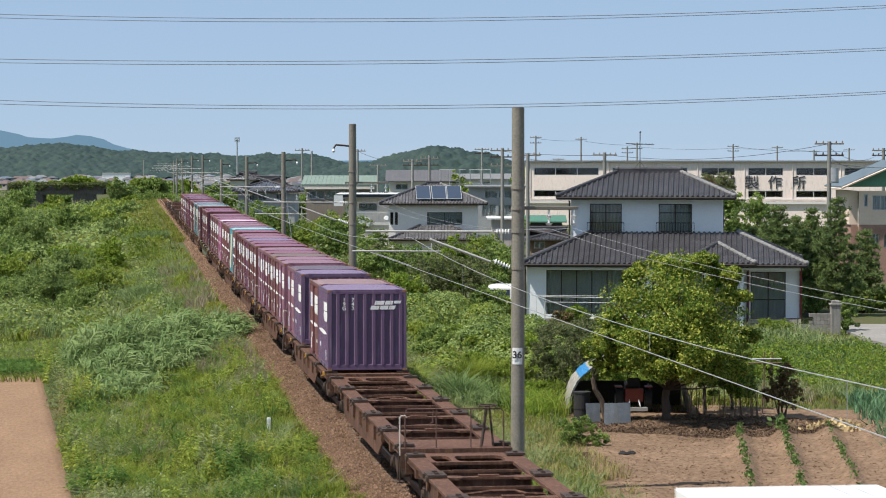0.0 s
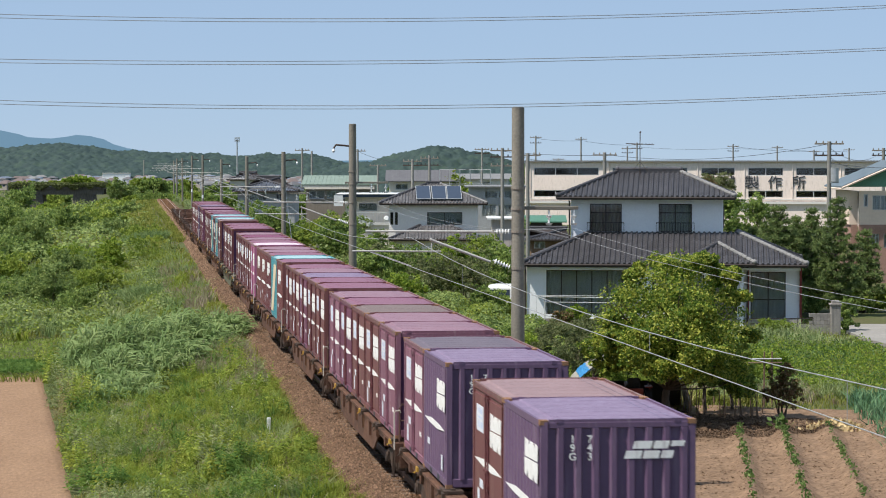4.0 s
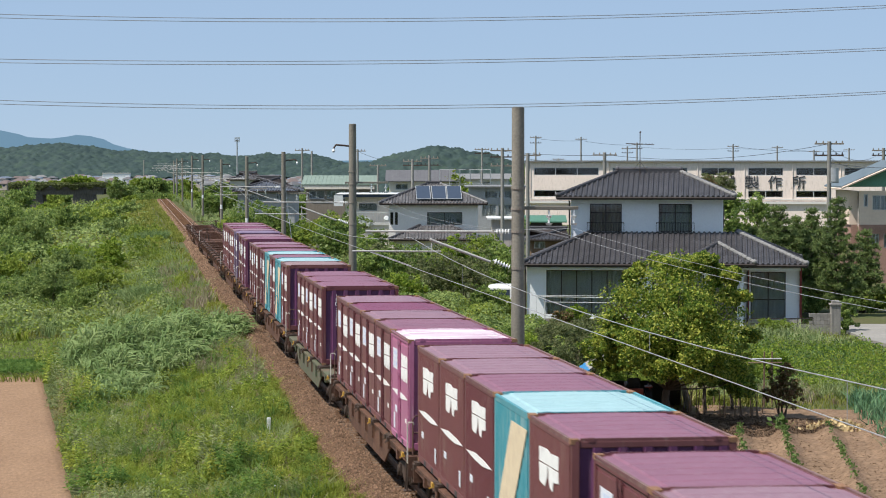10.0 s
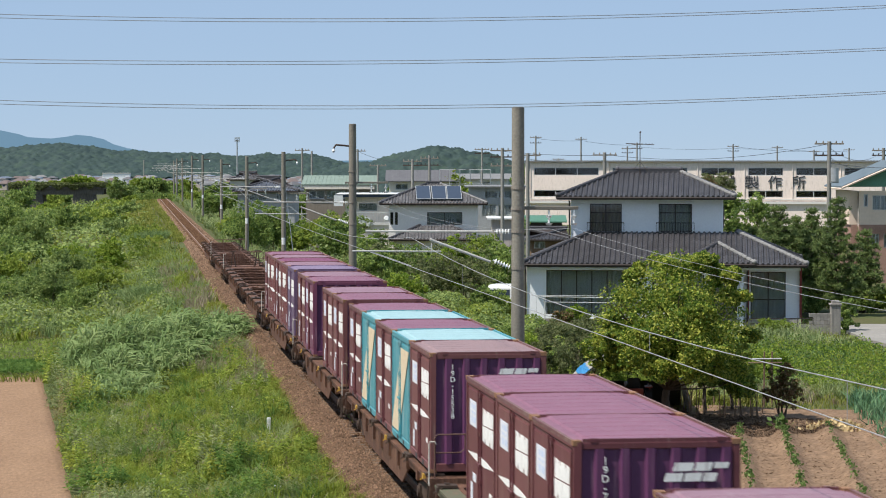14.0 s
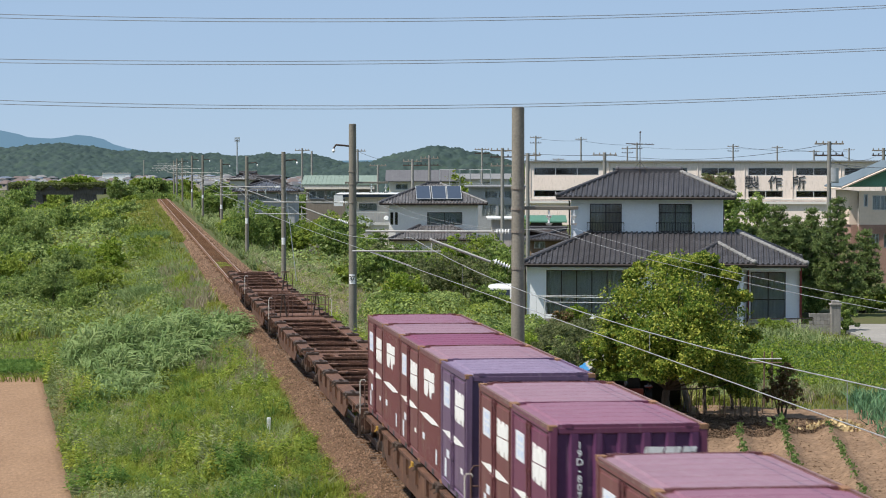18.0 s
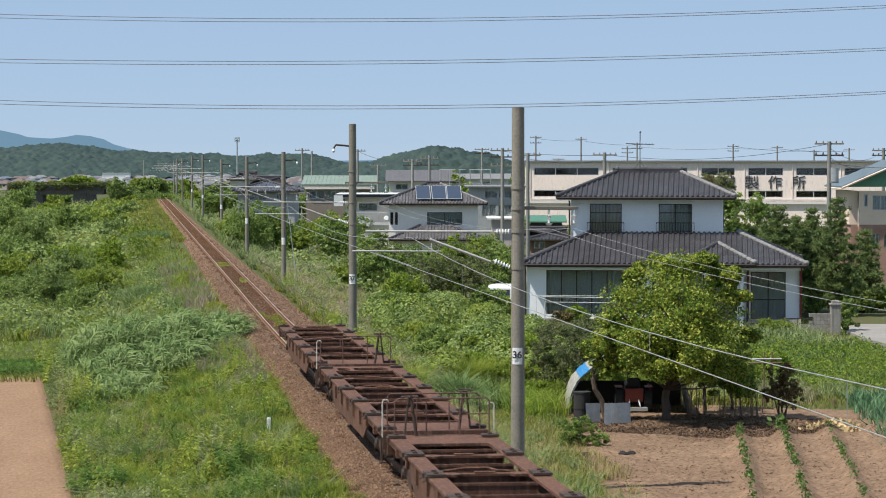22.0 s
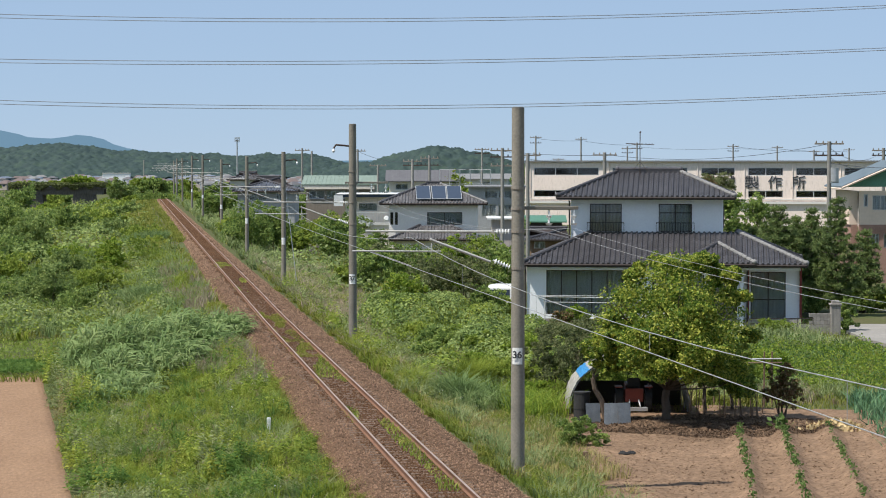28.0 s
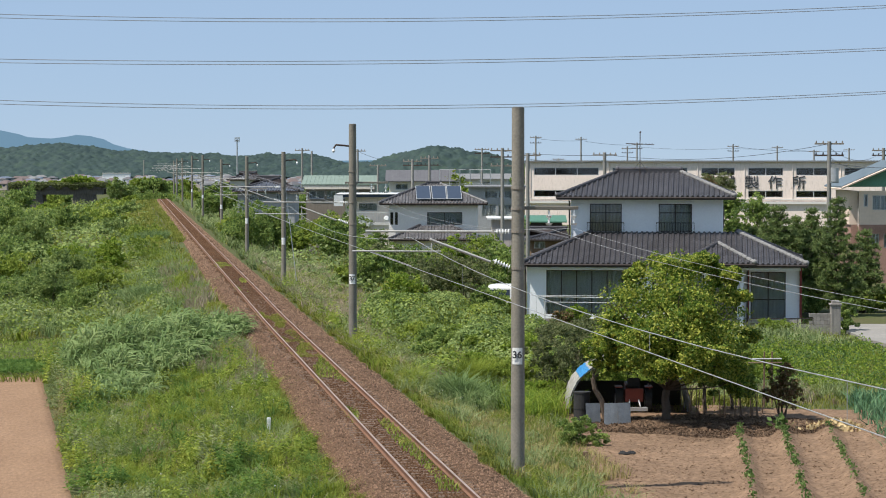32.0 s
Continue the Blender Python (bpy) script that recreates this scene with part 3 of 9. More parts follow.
R_WHITE = paint("peeling_white_roof", (0.74, 0.70, 0.72), (0.44, 0.27, 0.36), rough=0.6, scale=1.3, stretch=(0.5, 2.4, 1), mix=0.9, fine=0.06)
R_PLAIN_WHITE = paint("clean_white_roof", (0.80, 0.79, 0.77), (0.72, 0.71, 0.69), rough=0.5, scale=0.9, fine=0.03)
DEEP = paint("deep_purple_end_paint", (0.125, 0.040, 0.105), (0.10, 0.034, 0.085), rough=0.5, scale=0.8, mix=0.4, streak=(0.19, 0.10, 0.15), streak_amount=0.25, fine=0.06, spec=0.35)
WORN = paint("worn_maroon_edge", (0.115, 0.045, 0.055), (0.20, 0.125, 0.10), rough=0.6, scale=5.0, mix=0.8, stretch=(1, 0.5, 1), streak=(0.30, 0.21, 0.19), streak_amount=0.5, fine=0.15, spec=0.3)
RUST = paint("orange_rust", (0.31, 0.165, 0.085), (0.19, 0.10, 0.06), rough=0.85, scale=9, fine=0.3)

HL, HW, HH = 1.8575, 1.225, 2.5
CACHE = {}


def shared(key, make, bevel=0.0):
    if key not in CACHE:
        CACHE[key] = mesh_of(key.split(":")[0], make(), BROWN, bevel)
    return CACHE[key]


def piece(key, make, material, parent, at=None, label="", bevel=0.0):
    """A part on shared mesh data whose material belongs to the object."""
    ob = new(key.split(":")[0], shared(key, make, bevel))
    ob.material_slots[0].link = 'OBJECT'
    ob.material_slots[0].material = material
    ob.parent = parent
    if at is not None:
        ob.matrix_basis = at
    if label:
        tagged(ob, label)
    return ob


def side_sheet(ribs):
    """The long wall, seen from outside at x = 0, with upright ribs."""
    def make():
        s = Shape()
        y0, y1, z0, z1 = -HL + 0.11, HL - 0.11, 0.16, HH - 0.12
        n = ribs
        w = (y1 - y0) / n
        prof = []
        for i in range(n):
            a = y0 + i * w
            prof += [(a, 0.0), (a + w * 0.42, 0.0), (a + w * 0.56, -0.032), (a + w * 0.86, -0.032)]
        prof.append((y1, 0.0))
        for (a, da), (b, db) in zip(prof, prof[1:]):
            s.quad((da, a, z0), (db, b, z0), (db, b, z1), (da, a, z1))
        return s
    return make


def end_sheet(ribs, depth=0.052):
    """The short wall, seen from outside at y = 0, with broad upright ribs."""
    def make():
        s = Shape()
        x0, x1, z0, z1 = -HW + 0.11, HW - 0.11, 0.18, HH - 0.12
        w = (x1 - x0) / ribs
        prof = []
        for i in range(ribs):
            a = x0 + i * w
            prof += [(a, 0.0), (a + w * 0.52, 0.0), (a + w * 0.62, -depth), (a + w * 0.90, -depth)]
        prof.append((x1, 0.0))
        for (a, da), (b, db) in zip(prof, prof[1:]):
            s.quad((a, da, z0), (b, db, z0), (b, db, z1), (a, da, z1))
        return s
    return make


def frame_shape():
    """Corner posts, top and bottom rails and the inner box."""
    s = Shape()
    for sx in (-1, 1):
        for sy in (-1, 1):
            x0, x1 = sorted((sx * HW, sx * (HW - 0.12)))
            y0, y1 = sorted((sy * HL, sy * (HL - 0.12)))
            s.box(x0, x1, y0, y1, 0.0, HH - 0.03)
        x0, x1 = sorted((sx * HW, sx * (HW - 0.09)))
        s.box(x0, x1, -HL + 0.12, HL - 0.12, 0.02, 0.17)
        s.box(x0, x1, -HL + 0.12, HL - 0.12, HH - 0.13, HH - 0.03)
    for sy in (-1, 1):
        y0, y1 = sorted((sy * HL, sy * (HL - 0.09)))
        s.box(-HW + 0.12, HW - 0.12, y0, y1, 0.02, 0.19)
        s.box(-HW + 0.12, HW - 0.12, y0, y1, HH - 0.13, HH - 0.03)
    s.box(-HW + 0.13, HW - 0.13, -HL + 0.13, HL - 0.13, 0.08, HH - 0.06)
    return s


def roof_shape():
    """A cambered roof sheet, raised above a flat strip on either side, with shallow cross grooves."""
    s = Shape()
    ys = []
    n = 6
    for i in range(n):
        a, b = -HL + 0.02 + i * (2 * HL - 0.04) / n, -HL + 0.02 + (i + 1) * (2 * HL - 0.04) / n
        ys += [(a, -0.022), (a + 0.025, 0.0), (b - 0.025, 0.0)]
    ys.append((HL - 0.02, -0.022))
    xs = [(-HW + 0.03, HH - 0.055), (-HW + 0.05, HH - 0.034), (-HW + 0.23, HH - 0.030), (-HW + 0.27, HH - 0.006), (0, HH + 0.006)]
    xs += [(-x, z) for x, z in xs[-2::-1]]
    m = len(xs)
    for y, dz in ys:
        for x, z in xs:
            s.v.append((x, y, z + (dz if abs(x) < HW - 0.25 else 0)))
    for j in range(len(ys) - 1):
        for i in range(m - 1):
            s.f.append((j * m + i, j * m + i + 1, (j + 1) * m + i + 1, (j + 1) * m + i))
    s.f.append(tuple(range(m)))
    s.f.append(tuple(len(s.v) - m + i for i in range(m)))
    return s


def roof_edge():
    """The chipped angle along the long edge of the roof."""
    s = Shape()
    s.box(-0.024, 0.024, -HL + 0.16, HL - 0.16, -0.02, 0.042)
    return s


def roof_lip():
    """The upstanding rail across a roof's end, with a bolted joint at each side."""
    s = Shape()
    s.box(-HW + 0.14, HW - 0.14, -0.02, 0.02, -0.04, 0.014)
    for sx in (-1, 1):
        s.box(sx * (HW - 0.30) - 0.05, sx * (HW - 0.30) + 0.05, -0.03, 0.03, -0.04, 0.020)
    return s


def casting():
    s = Shape()
    s.box(-0.065, 0.065, -0.08, 0.08, 0.0, 0.075)
    return s


def door_leaf():
    """One door leaf at x = 0, from y = 0 to 1.72, with a raised panel and edge strips."""
    s = Shape()
    s.box(-0.012, 0.03, 0.006, 1.712, 0.17, HH - 0.14)
    s.box(-0.03, 0.0, 0.10, 1.62, 0.22, HH - 0.20)
    for y in (0.02, 1.66):
        s.box(-0.042, 0.0, y, y + 0.04, 0.20, HH - 0.17)
    return s


def lock_bar():
    s = Shape()
    s.rod((-0.05, 0, 0.12), (-0.05, 0, HH - 0.12), 0.020, n=6)
    for z in (0.2, 0.75, 1.6, 2.3):
        s.box(-0.075, 0.0, -0.045, 0.045, z - 0.04, z + 0.04)
    s.box(-0.085, -0.05, -0.02, 0.20, 1.02, 1.06)
    return s


def pocket():
    return Shape().box(-0.05, 0.05, -0.15, 0.15, -0.055, 0.055)


def swoosh(length, high):
    """A thin lens that droops at its trailing end."""
    def make():
        s = Shape()
        h = length / 2
        s.prism([(-h, 0), (-h * 0.3, -high * 0.5), (h * 0.45, -high * 0.36), (h, 0), (h * 0.3, high * 0.5), (-h * 0.45, high * 0.36)], 0, -0.003, 0.003)
        return s
    return make


def mark_block():
    """Plain shapes for the painted mark: two notched blocks over two slit blocks, parted by a slanting gap."""
    s = Shape()
    for outline in ([(0.62, -0.005), (-0.60, 0.045), (-0.62, 0.35), (-0.34, 0.375), (-0.26, 0.25), (-0.20, 0.37), (0.14, 0.36), (0.22, 0.25), (0.30, 0.36), (0.62, 0.375)],
                    [(0.66, -0.035), (-0.60, 0.012), (-0.62, -0.20), (-0.58, -0.40), (-0.30, -0.39), (-0.22, -0.24), (-0.14, -0.40), (0.28, -0.40), (0.34, -0.24), (0.44, -0.40), (0.64, -0.36)]):
        s.prism([(a, b * 0.78) for a, b in outline], 0, -0.003, 0.003)
    return s


def wide_mark():
    """The broader mark of the flat-sided kind: a capped block with a notch below."""
    s = Shape()
    s.prism([(0.86, 0.05), (-0.84, 0.08), (-0.86, 0.29), (-0.12, 0.26), (0.10, 0.30), (0.86, 0.27)], 0, -0.003, 0.003)
    s.prism([(0.86, 0.025), (0.10, 0.045), (0.16, -0.15), (0.34, -0.29), (0.84, -0.27)], 0, -0.003, 0.003)
    s.prism([(0.07, 0.045), (-0.84, 0.06), (-0.86, -0.11), (-0.42, -0.15), (-0.36, -0.29), (-0.12, -0.27), (0.02, -0.12)], 0, -0.003, 0.003)
    return s


def rect(w, h):
    def make():
        s = Shape()
        s.box(-0.003, 0.003, -w / 2, w / 2, -h / 2, h / 2)
        return s
    return make


def print_bars():
    """Rows of small print on the sheet, too small to read."""
    s = Shape()
    rng = random.Random(6)
    for z, high in ((0.13, 0.045), (0.02, 0.02), (-0.11, 0.055)):
        y = -0.36 + rng.uniform(0.0, 0.1)
        while y < 0.22:
            w = rng.uniform(0.10, 0.26)
            s.box(-0.0045, -0.0031, y, min(y + w, 0.33), z - high, z + high)
            y += w + rng.uniform(0.05, 0.14)
    return s


END_BARS = ((-0.34, -0.05, 0.015, 0.135), (-0.02, 0.22, 0.015, 0.135), (0.25, 0.46, 0.05, 0.135), (-0.42, -0.16, -0.135, -0.015), (-0.13, 0.12, -0.135, -0.015), (0.15, 0.34, -0.135, -0.015))


def end_mark(a, b, z0, z1):
    """One plain slanted block of the mark on the end wall."""
    def make():
        sl = 0.35
        return Shape().prism([(a + sl * z0, z0), (b + sl * z0, z0), (b + sl * z1, z1), (a + sl * z1, z1)], 1, -0.004, 0.0)
    return make


def container(kind, body, roof, y, words, serial="", mark=True):
    c = thing("freight_container", pose(0, y, DECK), words, "container", "containers on the train")
    piece("frame", frame_shape, body, c, bevel=0.012)
    for sx in (-1, 1):
        piece("roof_edge", roof_edge, body if body in (VIOLET, TEAL, CHALK) else WORN, c, pose(sx * (HW - 0.022), 0, HH - 0.05))
    piece("roof", roof_shape, roof, c)
    vary = random.Random(int(y * 100))
    for sy in (-1, 1):
        piece("roof_lip", roof_lip, body, c, pose(0, sy * (HL - 0.024), HH + vary.uniform(-0.012, 0.010)))
    for sx in (-1, 1):
        for sy in (-1, 1):
            for z in (0.0, HH - 0.075):
                piece("corner_casting", casting, RUST, c, pose(sx * (HW - 0.06), sy * (HL - 0.075), z))
        for y in (-0.6, 0.6):
            piece("fork_pocket", pocket, M_CABLE, c, pose(sx * (HW - 0.045), y, 0.085))
    n_end = 8 if kind == "rib" else 6
    for sy, turn in ((-1, 0), (1, 180)):
        piece("end_wall:%d" % n_end, end_sheet(n_end), body if body in (VIOLET, TEAL, PINK, CHALK) else DEEP, c, pose(0, sy * (HL - 0.035), 0, 0, 0, turn))
    for sx, turn in ((-1, 0), (1, 180)):
        if kind == "door":
            for k in range(2):
                leaf = piece("door", door_leaf, body, c, pose(sx * (HW - 0.035), sx * (1.73 - 1.73 * k), 0, 0, 0, turn))
                piece("lock_bar", lock_bar, RED if body in (BROWN, PURPLE) else body, leaf, pose(0, 1.58 if k == 0 else 0.12, 0))
        else:
            piece("side_wall:%s" % kind, side_sheet(11 if kind == "rib" else 18), body, c, pose(sx * (HW - 0.03), 0, 0, 0, 0, turn))
    out = -HW + (0.0005 if kind == "door" else -0.0060)
    if mark:
        if kind == "flat":
            piece("painted_mark:wide", wide_mark, M_LABEL, c, pose(out, 0.0, 1.84), "white painted mark of plain notched blocks")
        else:
            piece("painted_mark", mark_block, M_LABEL, c, pose(out, -0.95 if kind == "door" else -1.05, 1.80), "white painted mark of plain slanted blocks")
        piece("stripe", swoosh(3.25, 0.145), M_LABEL, c, pose(out - 0.001, 0, 1.12), "tapered white stripe")
        if kind == "door":
            sheet = piece("paper_label", rect(0.85, 0.47), M_SHEET, c, pose(out, 0.92, 1.88), "pale printed sheet in a frame")
            tagged(piece("printed_lines", print_bars, M_PRINT, sheet), "rows of small blue print", kind="stuff")
            piece("small_label:a", rect(0.40, 0.15), M_SHEET, c, pose(out, 0.75, 0.72))
            piece("small_label:b", rect(0.26, 0.36), M_SHEET, c, pose(out, 1.1, 0.42))
            piece("small_label:c", rect(0.30, 0.10), M_LABEL, c, pose(out, -1.25, 0.62))
        else:
            piece("small_label:d", rect(0.36, 0.13), M_SHEET, c, pose(out, 0.95, 0.66))
            piece("small_label:e", rect(0.20, 0.30), M_SHEET, c, pose(out, -1.2, 0.45))
        for k, bar in enumerate(END_BARS):
            piece("end_mark:%d" % k, end_mark(*bar), M_LABEL, c, pose(0.55, -HL - 0.020, 2.03), "plain white slanted block")
    if kind == "rib" and serial:
        for x0, col in ((-0.72, serial[:3]), (-0.45, serial[3:])):
            for i, ch in enumerate(col):
                lettering("serial_digit", ch, 0.16, M_LABEL, c, pose(x0, -HL - 0.022, 2.20 - 0.135 * i, 90, 0, 0), bold=0.003)
    elif serial:
        for i, ch in enumerate(serial):
            lettering("serial_digit", ch, 0.15, M_LABEL, c, pose(-0.76, -HL - 0.022, 2.20 - 0.128 * i, 90, 0, 0), bold=0.002)
    return c


def stripe_door_teal(c):
    """The slanted beige band of the teal containers."""
    s = Shape()
    s.prism([(1.70, 0.25), (0.25, 0.25), (-1.72, 2.22), (-0.12, 2.22)], 0, -HW - 0.014, -HW - 0.007)
    part("beige_band", s, M_BEIGE, c, "faded slanted beige band")


CHALK = paint("chalk_white_container_paint", (0.78, 0.77, 0.74), (0.70, 0.68, 0.65), rough=0.5, scale=0.8, streak=(0.55, 0.50, 0.46), streak_amount=0.3, fine=0.04)
PLAN = {
    -4: {3: ("flat", CHALK, R_PLAIN_WHITE, "")},
    -1: {0: ("rib", VIOLET, R_VIOLET, "19G743"), 1: ("door", BROWN, R_DUSTY, ""), 3: ("rib", VIOLET, R_VIOLET, "19G766"), 4: ("door", PLUM, R_GREY, "")},
    0: {0: ("door", PLUM, R_MAUVE, ""), 1: ("door", BROWN, R_MAUVE, ""), 2: ("door", BROWN, R_OLIVE, ""), 3: ("door", PURPLE, R_PURPLE, ""), 4: ("door", PLUM, R_MAUVE, "")},
    1: {0: ("door", BROWN, R_PURPLE, ""), 1: ("door", RED, R_PURPLE, ""), 2: ("door", PURPLE, R_VIOLET, ""), 3: ("door", BROWN, R_MAUVE, ""), 4: ("door", RED, R_PURPLE, "")},
    2: {0: ("flat", BROWN, R_PURPLE, ""), 1: ("flat", TEAL, R_CYAN, ""), 2: ("flat", RED, R_PURPLE, ""), 3: ("flat", BROWN, R_MAUVE, ""), 4: ("flat", BROWN, R_MAUVE, "")},
    3: {0: ("door", PINK, R_WHITE, ""), 1: ("door", BROWN, R_PURPLE, ""), 2: ("door", BROWN, R_MAUVE, ""), 3: ("door", RED, R_DEEP, ""), 4: ("door", BROWN, R_MAUVE, "")},
    4: {1: ("door", RED, R_PURPLE, "19D-7192"), 2: ("door", BROWN, R_PURPLE, ""), 3: ("door", RED, R_PURPLE, "")},
    5: {0: ("door", BROWN, R_DUSTY, "19D-15538"), 1: ("door", TEAL, R_CYAN, ""), 2: ("door", BROWN, R_PURPLE, ""), 3: ("door", TEAL, R_CYAN, ""), 4: ("door", RED, R_PURPLE, "")},
    6: {0: ("door", BROWN, R_PURPLE, ""), 1: ("door", BROWN, R_MAUVE, ""), 3: ("door", PURPLE, R_PURPLE, "19D-8074R"), 4: ("door", BROWN, R_MAUVE, "")},
    7: {0: ("door", VIOLET, R_VIOLET, ""), 1: ("flat", BROWN, R_MAUVE, ""), 2: ("door", BROWN, R_DEEP, ""), 3: ("flat", BROWN, R_MAUVE, ""), 4: ("door", BROWN, R_PURPLE, "")},
}
ROOFS = {R_MAUVE: "weathered mauve", R_PURPLE: "purple", R_DEEP: "deep magenta", R_VIOLET: "pale violet", R_OLIVE: "grey-brown", R_GREY: "slate grey", R_DUSTY: "dusty brown", R_CYAN: "pale cyan", R_WHITE: "peeling white", R_PLAIN_WHITE: "white"}
BODIES = {RED: "maroon", BROWN: "brown-red", PURPLE: "purple", PLUM: "faded plum", VIOLET: "violet", PINK: "bright magenta", TEAL: "teal", CHALK: "tall chalk-white"}
SIDES = {"door": "panelled side doors", "rib": "ribbed sides", "flat": "finely ribbed sides"}


# wagons
def sill(sx):
    def make():
        s = Shape()
        x0, x1 = sorted((sx * 1.30, sx * 0.90))
        s.box(x0, x1, -9.72, 9.72, 1.10, 1.16)
        x0, x1 = sorted((sx * 1.25, sx * 1.215))
        s.prism([(-9.7, 1.11), (9.7, 1.11), (9.7, 0.97), (5.7, 0.95), (4.3, 0.42), (-4.3, 0.42), (-5.7, 0.95), (-9.7, 0.97)], 0, x0, x1)
        for y in (-7.6, -5.55, -3.75, -1.85, 0.0, 1.85, 3.75, 5.55, 7.6):
            a, b = sorted((sx * 1.31, sx * 1.20))
            s.box(a, b, y - 0.12, y + 0.12, 0.74 if abs(y) < 4 else 0.88, 1.11)
        return s
    return make


def centre_sill():
    s = Shape()
    s.box(-0.26, 0.26, -9.6, 9.6, 0.50, 0.84)
    return s


def cross_beam():
    s = Shape()
    s.box(-0.92, 0.92, -0.03, 0.03, 1.06, 1.12)
    s.box(-0.92, 0.92, -0.012, 0.012, 0.75, 1.06)
    return s


def deck_plate():
    """A cross plate, raised in the middle, with notches for the container feet."""
    s = Shape()
    s.prism([(-0.91, -0.20), (-0.62, -0.20), (-0.52, -0.10), (0.52, -0.10), (0.62, -0.20), (0.91, -0.20), (0.91, 0.20), (0.62, 0.20), (0.52, 0.10), (-0.52, 0.10), (-0.62, 0.20), (-0.91, 0.20)], 2, 1.10, 1.15)
    s.box(-0.91, 0.91, -0.03, 0.03, 0.70, 1.10)
    s.box(-0.22, 0.22, -0.07, 0.07, 1.15, 1.19)
    return s


def holed_plate(s, x0, x1, y0, y1, a0, a1, b0, b1, z0, z1):
    """A flat plate with one oblong hole that has rounded ends."""
    n = 10
    outer, inner = [], []
    corners = [(x0, y0), (x1, y0), (x1, y1), (x0, y1)]
    for k in range(4):
        p, q = corners[k], corners[(k + 1) % 4]
        for i in range(n):
            f = i / n
            outer.append((p[0] + (q[0] - p[0]) * f, p[1] + (q[1] - p[1]) * f))
            a = math.radians(-135 + 90 * (k + f))
            c, d = math.cos(a), math.sin(a)
            inner.append(((a0 + a1) / 2 + (a1 - a0) / 2 * math.copysign(abs(c) ** 0.3, c), (b0 + b1) / 2 + (b1 - b0) / 2 * math.copysign(abs(d) ** 0.6, d)))
    m = len(outer)
    for i in range(m):
        j = (i + 1) % m
        for z in (z0, z1):
            s.quad((*outer[i], z), (*outer[j], z), (*inner[j], z), (*inner[i], z))
        s.quad((*outer[i], z0), (*outer[j], z0), (*outer[j], z1), (*outer[i], z1))
        s.quad((*inner[i], z0), (*inner[j], z0), (*inner[j], z1), (*inner[i], z1))


def end_plate():
    """The plate at a wagon's end with a long and a short oblong hole."""
    s = Shape()
    holed_plate(s, -0.91, 0.34, -0.84, 0.74, -0.80, 0.28, -0.42, 0.62, 1.10, 1.165)
    holed_plate(s, 0.34, 0.91, -0.84, 0.74, 0.40, 0.80, -0.42, 0.62, 1.10, 1.165)
    s.box(-1.28, 1.28, -0.95, -0.84, 0.72, 1.168)
    return s


def plain_end_plate():
    """The wide plate under the handrails at a wagon's braked end."""
    s = Shape()
    s.prism([(-0.91, -0.85), (0.91, -0.85), (0.91, 1.05), (0.72, 0.95), (-0.72, 0.95), (-0.91, 1.05)], 2, 1.10, 1.165)
    s.box(-1.28, 1.28, -0.95, -0.84, 0.72, 1.168)
    return s


def deck_pipe():
    s = Shape()
    s.line([(-0.9, 0, 1.0), (-0.5, 0.02, 1.04), (-0.2, 0.16, 1.06), (0.3, 0.16, 1.06), (0.5, 0.0, 1.02), (0.9, 0.0, 1.0)], 0.03, 6)
    return s


def rest_block():
    s = Shape()
    s.box(-0.20, 0.20, -0.16, 0.16, 1.18, 1.235)
    s.box(-0.05, 0.05, -0.05, 0.05, 1.235, 1.27)
    return s


def bogie_frame():
    s = Shape()
    for sx in (-1, 1):
        s.prism([(-1.25, 0.40), (-1.25, 0.62), (-0.5, 0.72), (0.5, 0.72), (1.25, 0.62), (1.25, 0.40), (0.6, 0.40), (0.4, 0.26), (-0.4, 0.26), (-0.6, 0.40)], 0, sx * 0.98 - 0.06, sx * 0.98 + 0.06)
        for y in (-0.95, 0.95):
            s.rod((sx * 0.98, y, 0.45), (sx * 1.12, y, 0.45), 0.14, 0.12, 10)
            s.box(sx * 0.98 - 0.10, sx * 0.98 + 0.10, y - 0.17, y + 0.17, 0.34, 0.60)
        for y in (-0.16, 0.0, 0.16):
            s.rod((sx * 0.98, y, 0.34), (sx * 0.98, y, 0.62), 0.07, n=8)
    s.box(-0.98, 0.98, -0.2, 0.2, 0.48, 0.74)
    return s


def wheel():
    s = Shape()
    s.rod((-0.065, 0, 0), (0.065, 0, 0), 0.43, n=20)
    s.rod((0.065, 0, 0), (0.09, 0, 0), 0.46, n=20)
    s.rod((-0.12, 0, 0), (0.12, 0, 0), 0.12, n=10)
    return s


def coupler():
    s = Shape()
    s.box(-0.11, 0.11, -0.42, 0.2, 0.76, 0.98)
    s.box(-0.17, 0.17, -0.55, -0.32, 0.72, 1.02)
    s.rod((0.35, 0.1, 0.95), (0.42, -0.25, 0.6), 0.03, n=6)
    s.rod((0.42, -0.25, 0.6), (0.3, -0.5, 0.7), 0.03, n=6)
    return s


def end_rail():
    """Handrails across a wagon's end: a long loop with a low middle bar and posts."""
    s = Shape()
    z0, z1 = 1.16, 2.06
    s.line([(-1.16, 0, z0), (-1.16, 0, z1 - 0.08), (-1.10, 0, z1), (1.04, 0, z1), (1.12, 0, z1 - 0.08), (1.12, 0, z0)], 0.019, 6)
    for x in (-0.44, 0.36):
        s.rod((x, 0, z0), (x, 0, z1), 0.016, n=6)
    s.line([(-1.16, 0, z1 - 0.38), (-0.62, 0, z1 - 0.38), (-0.52, 0, z1 - 0.30), (-0.52, 0, z1)], 0.015, 6)
    return s


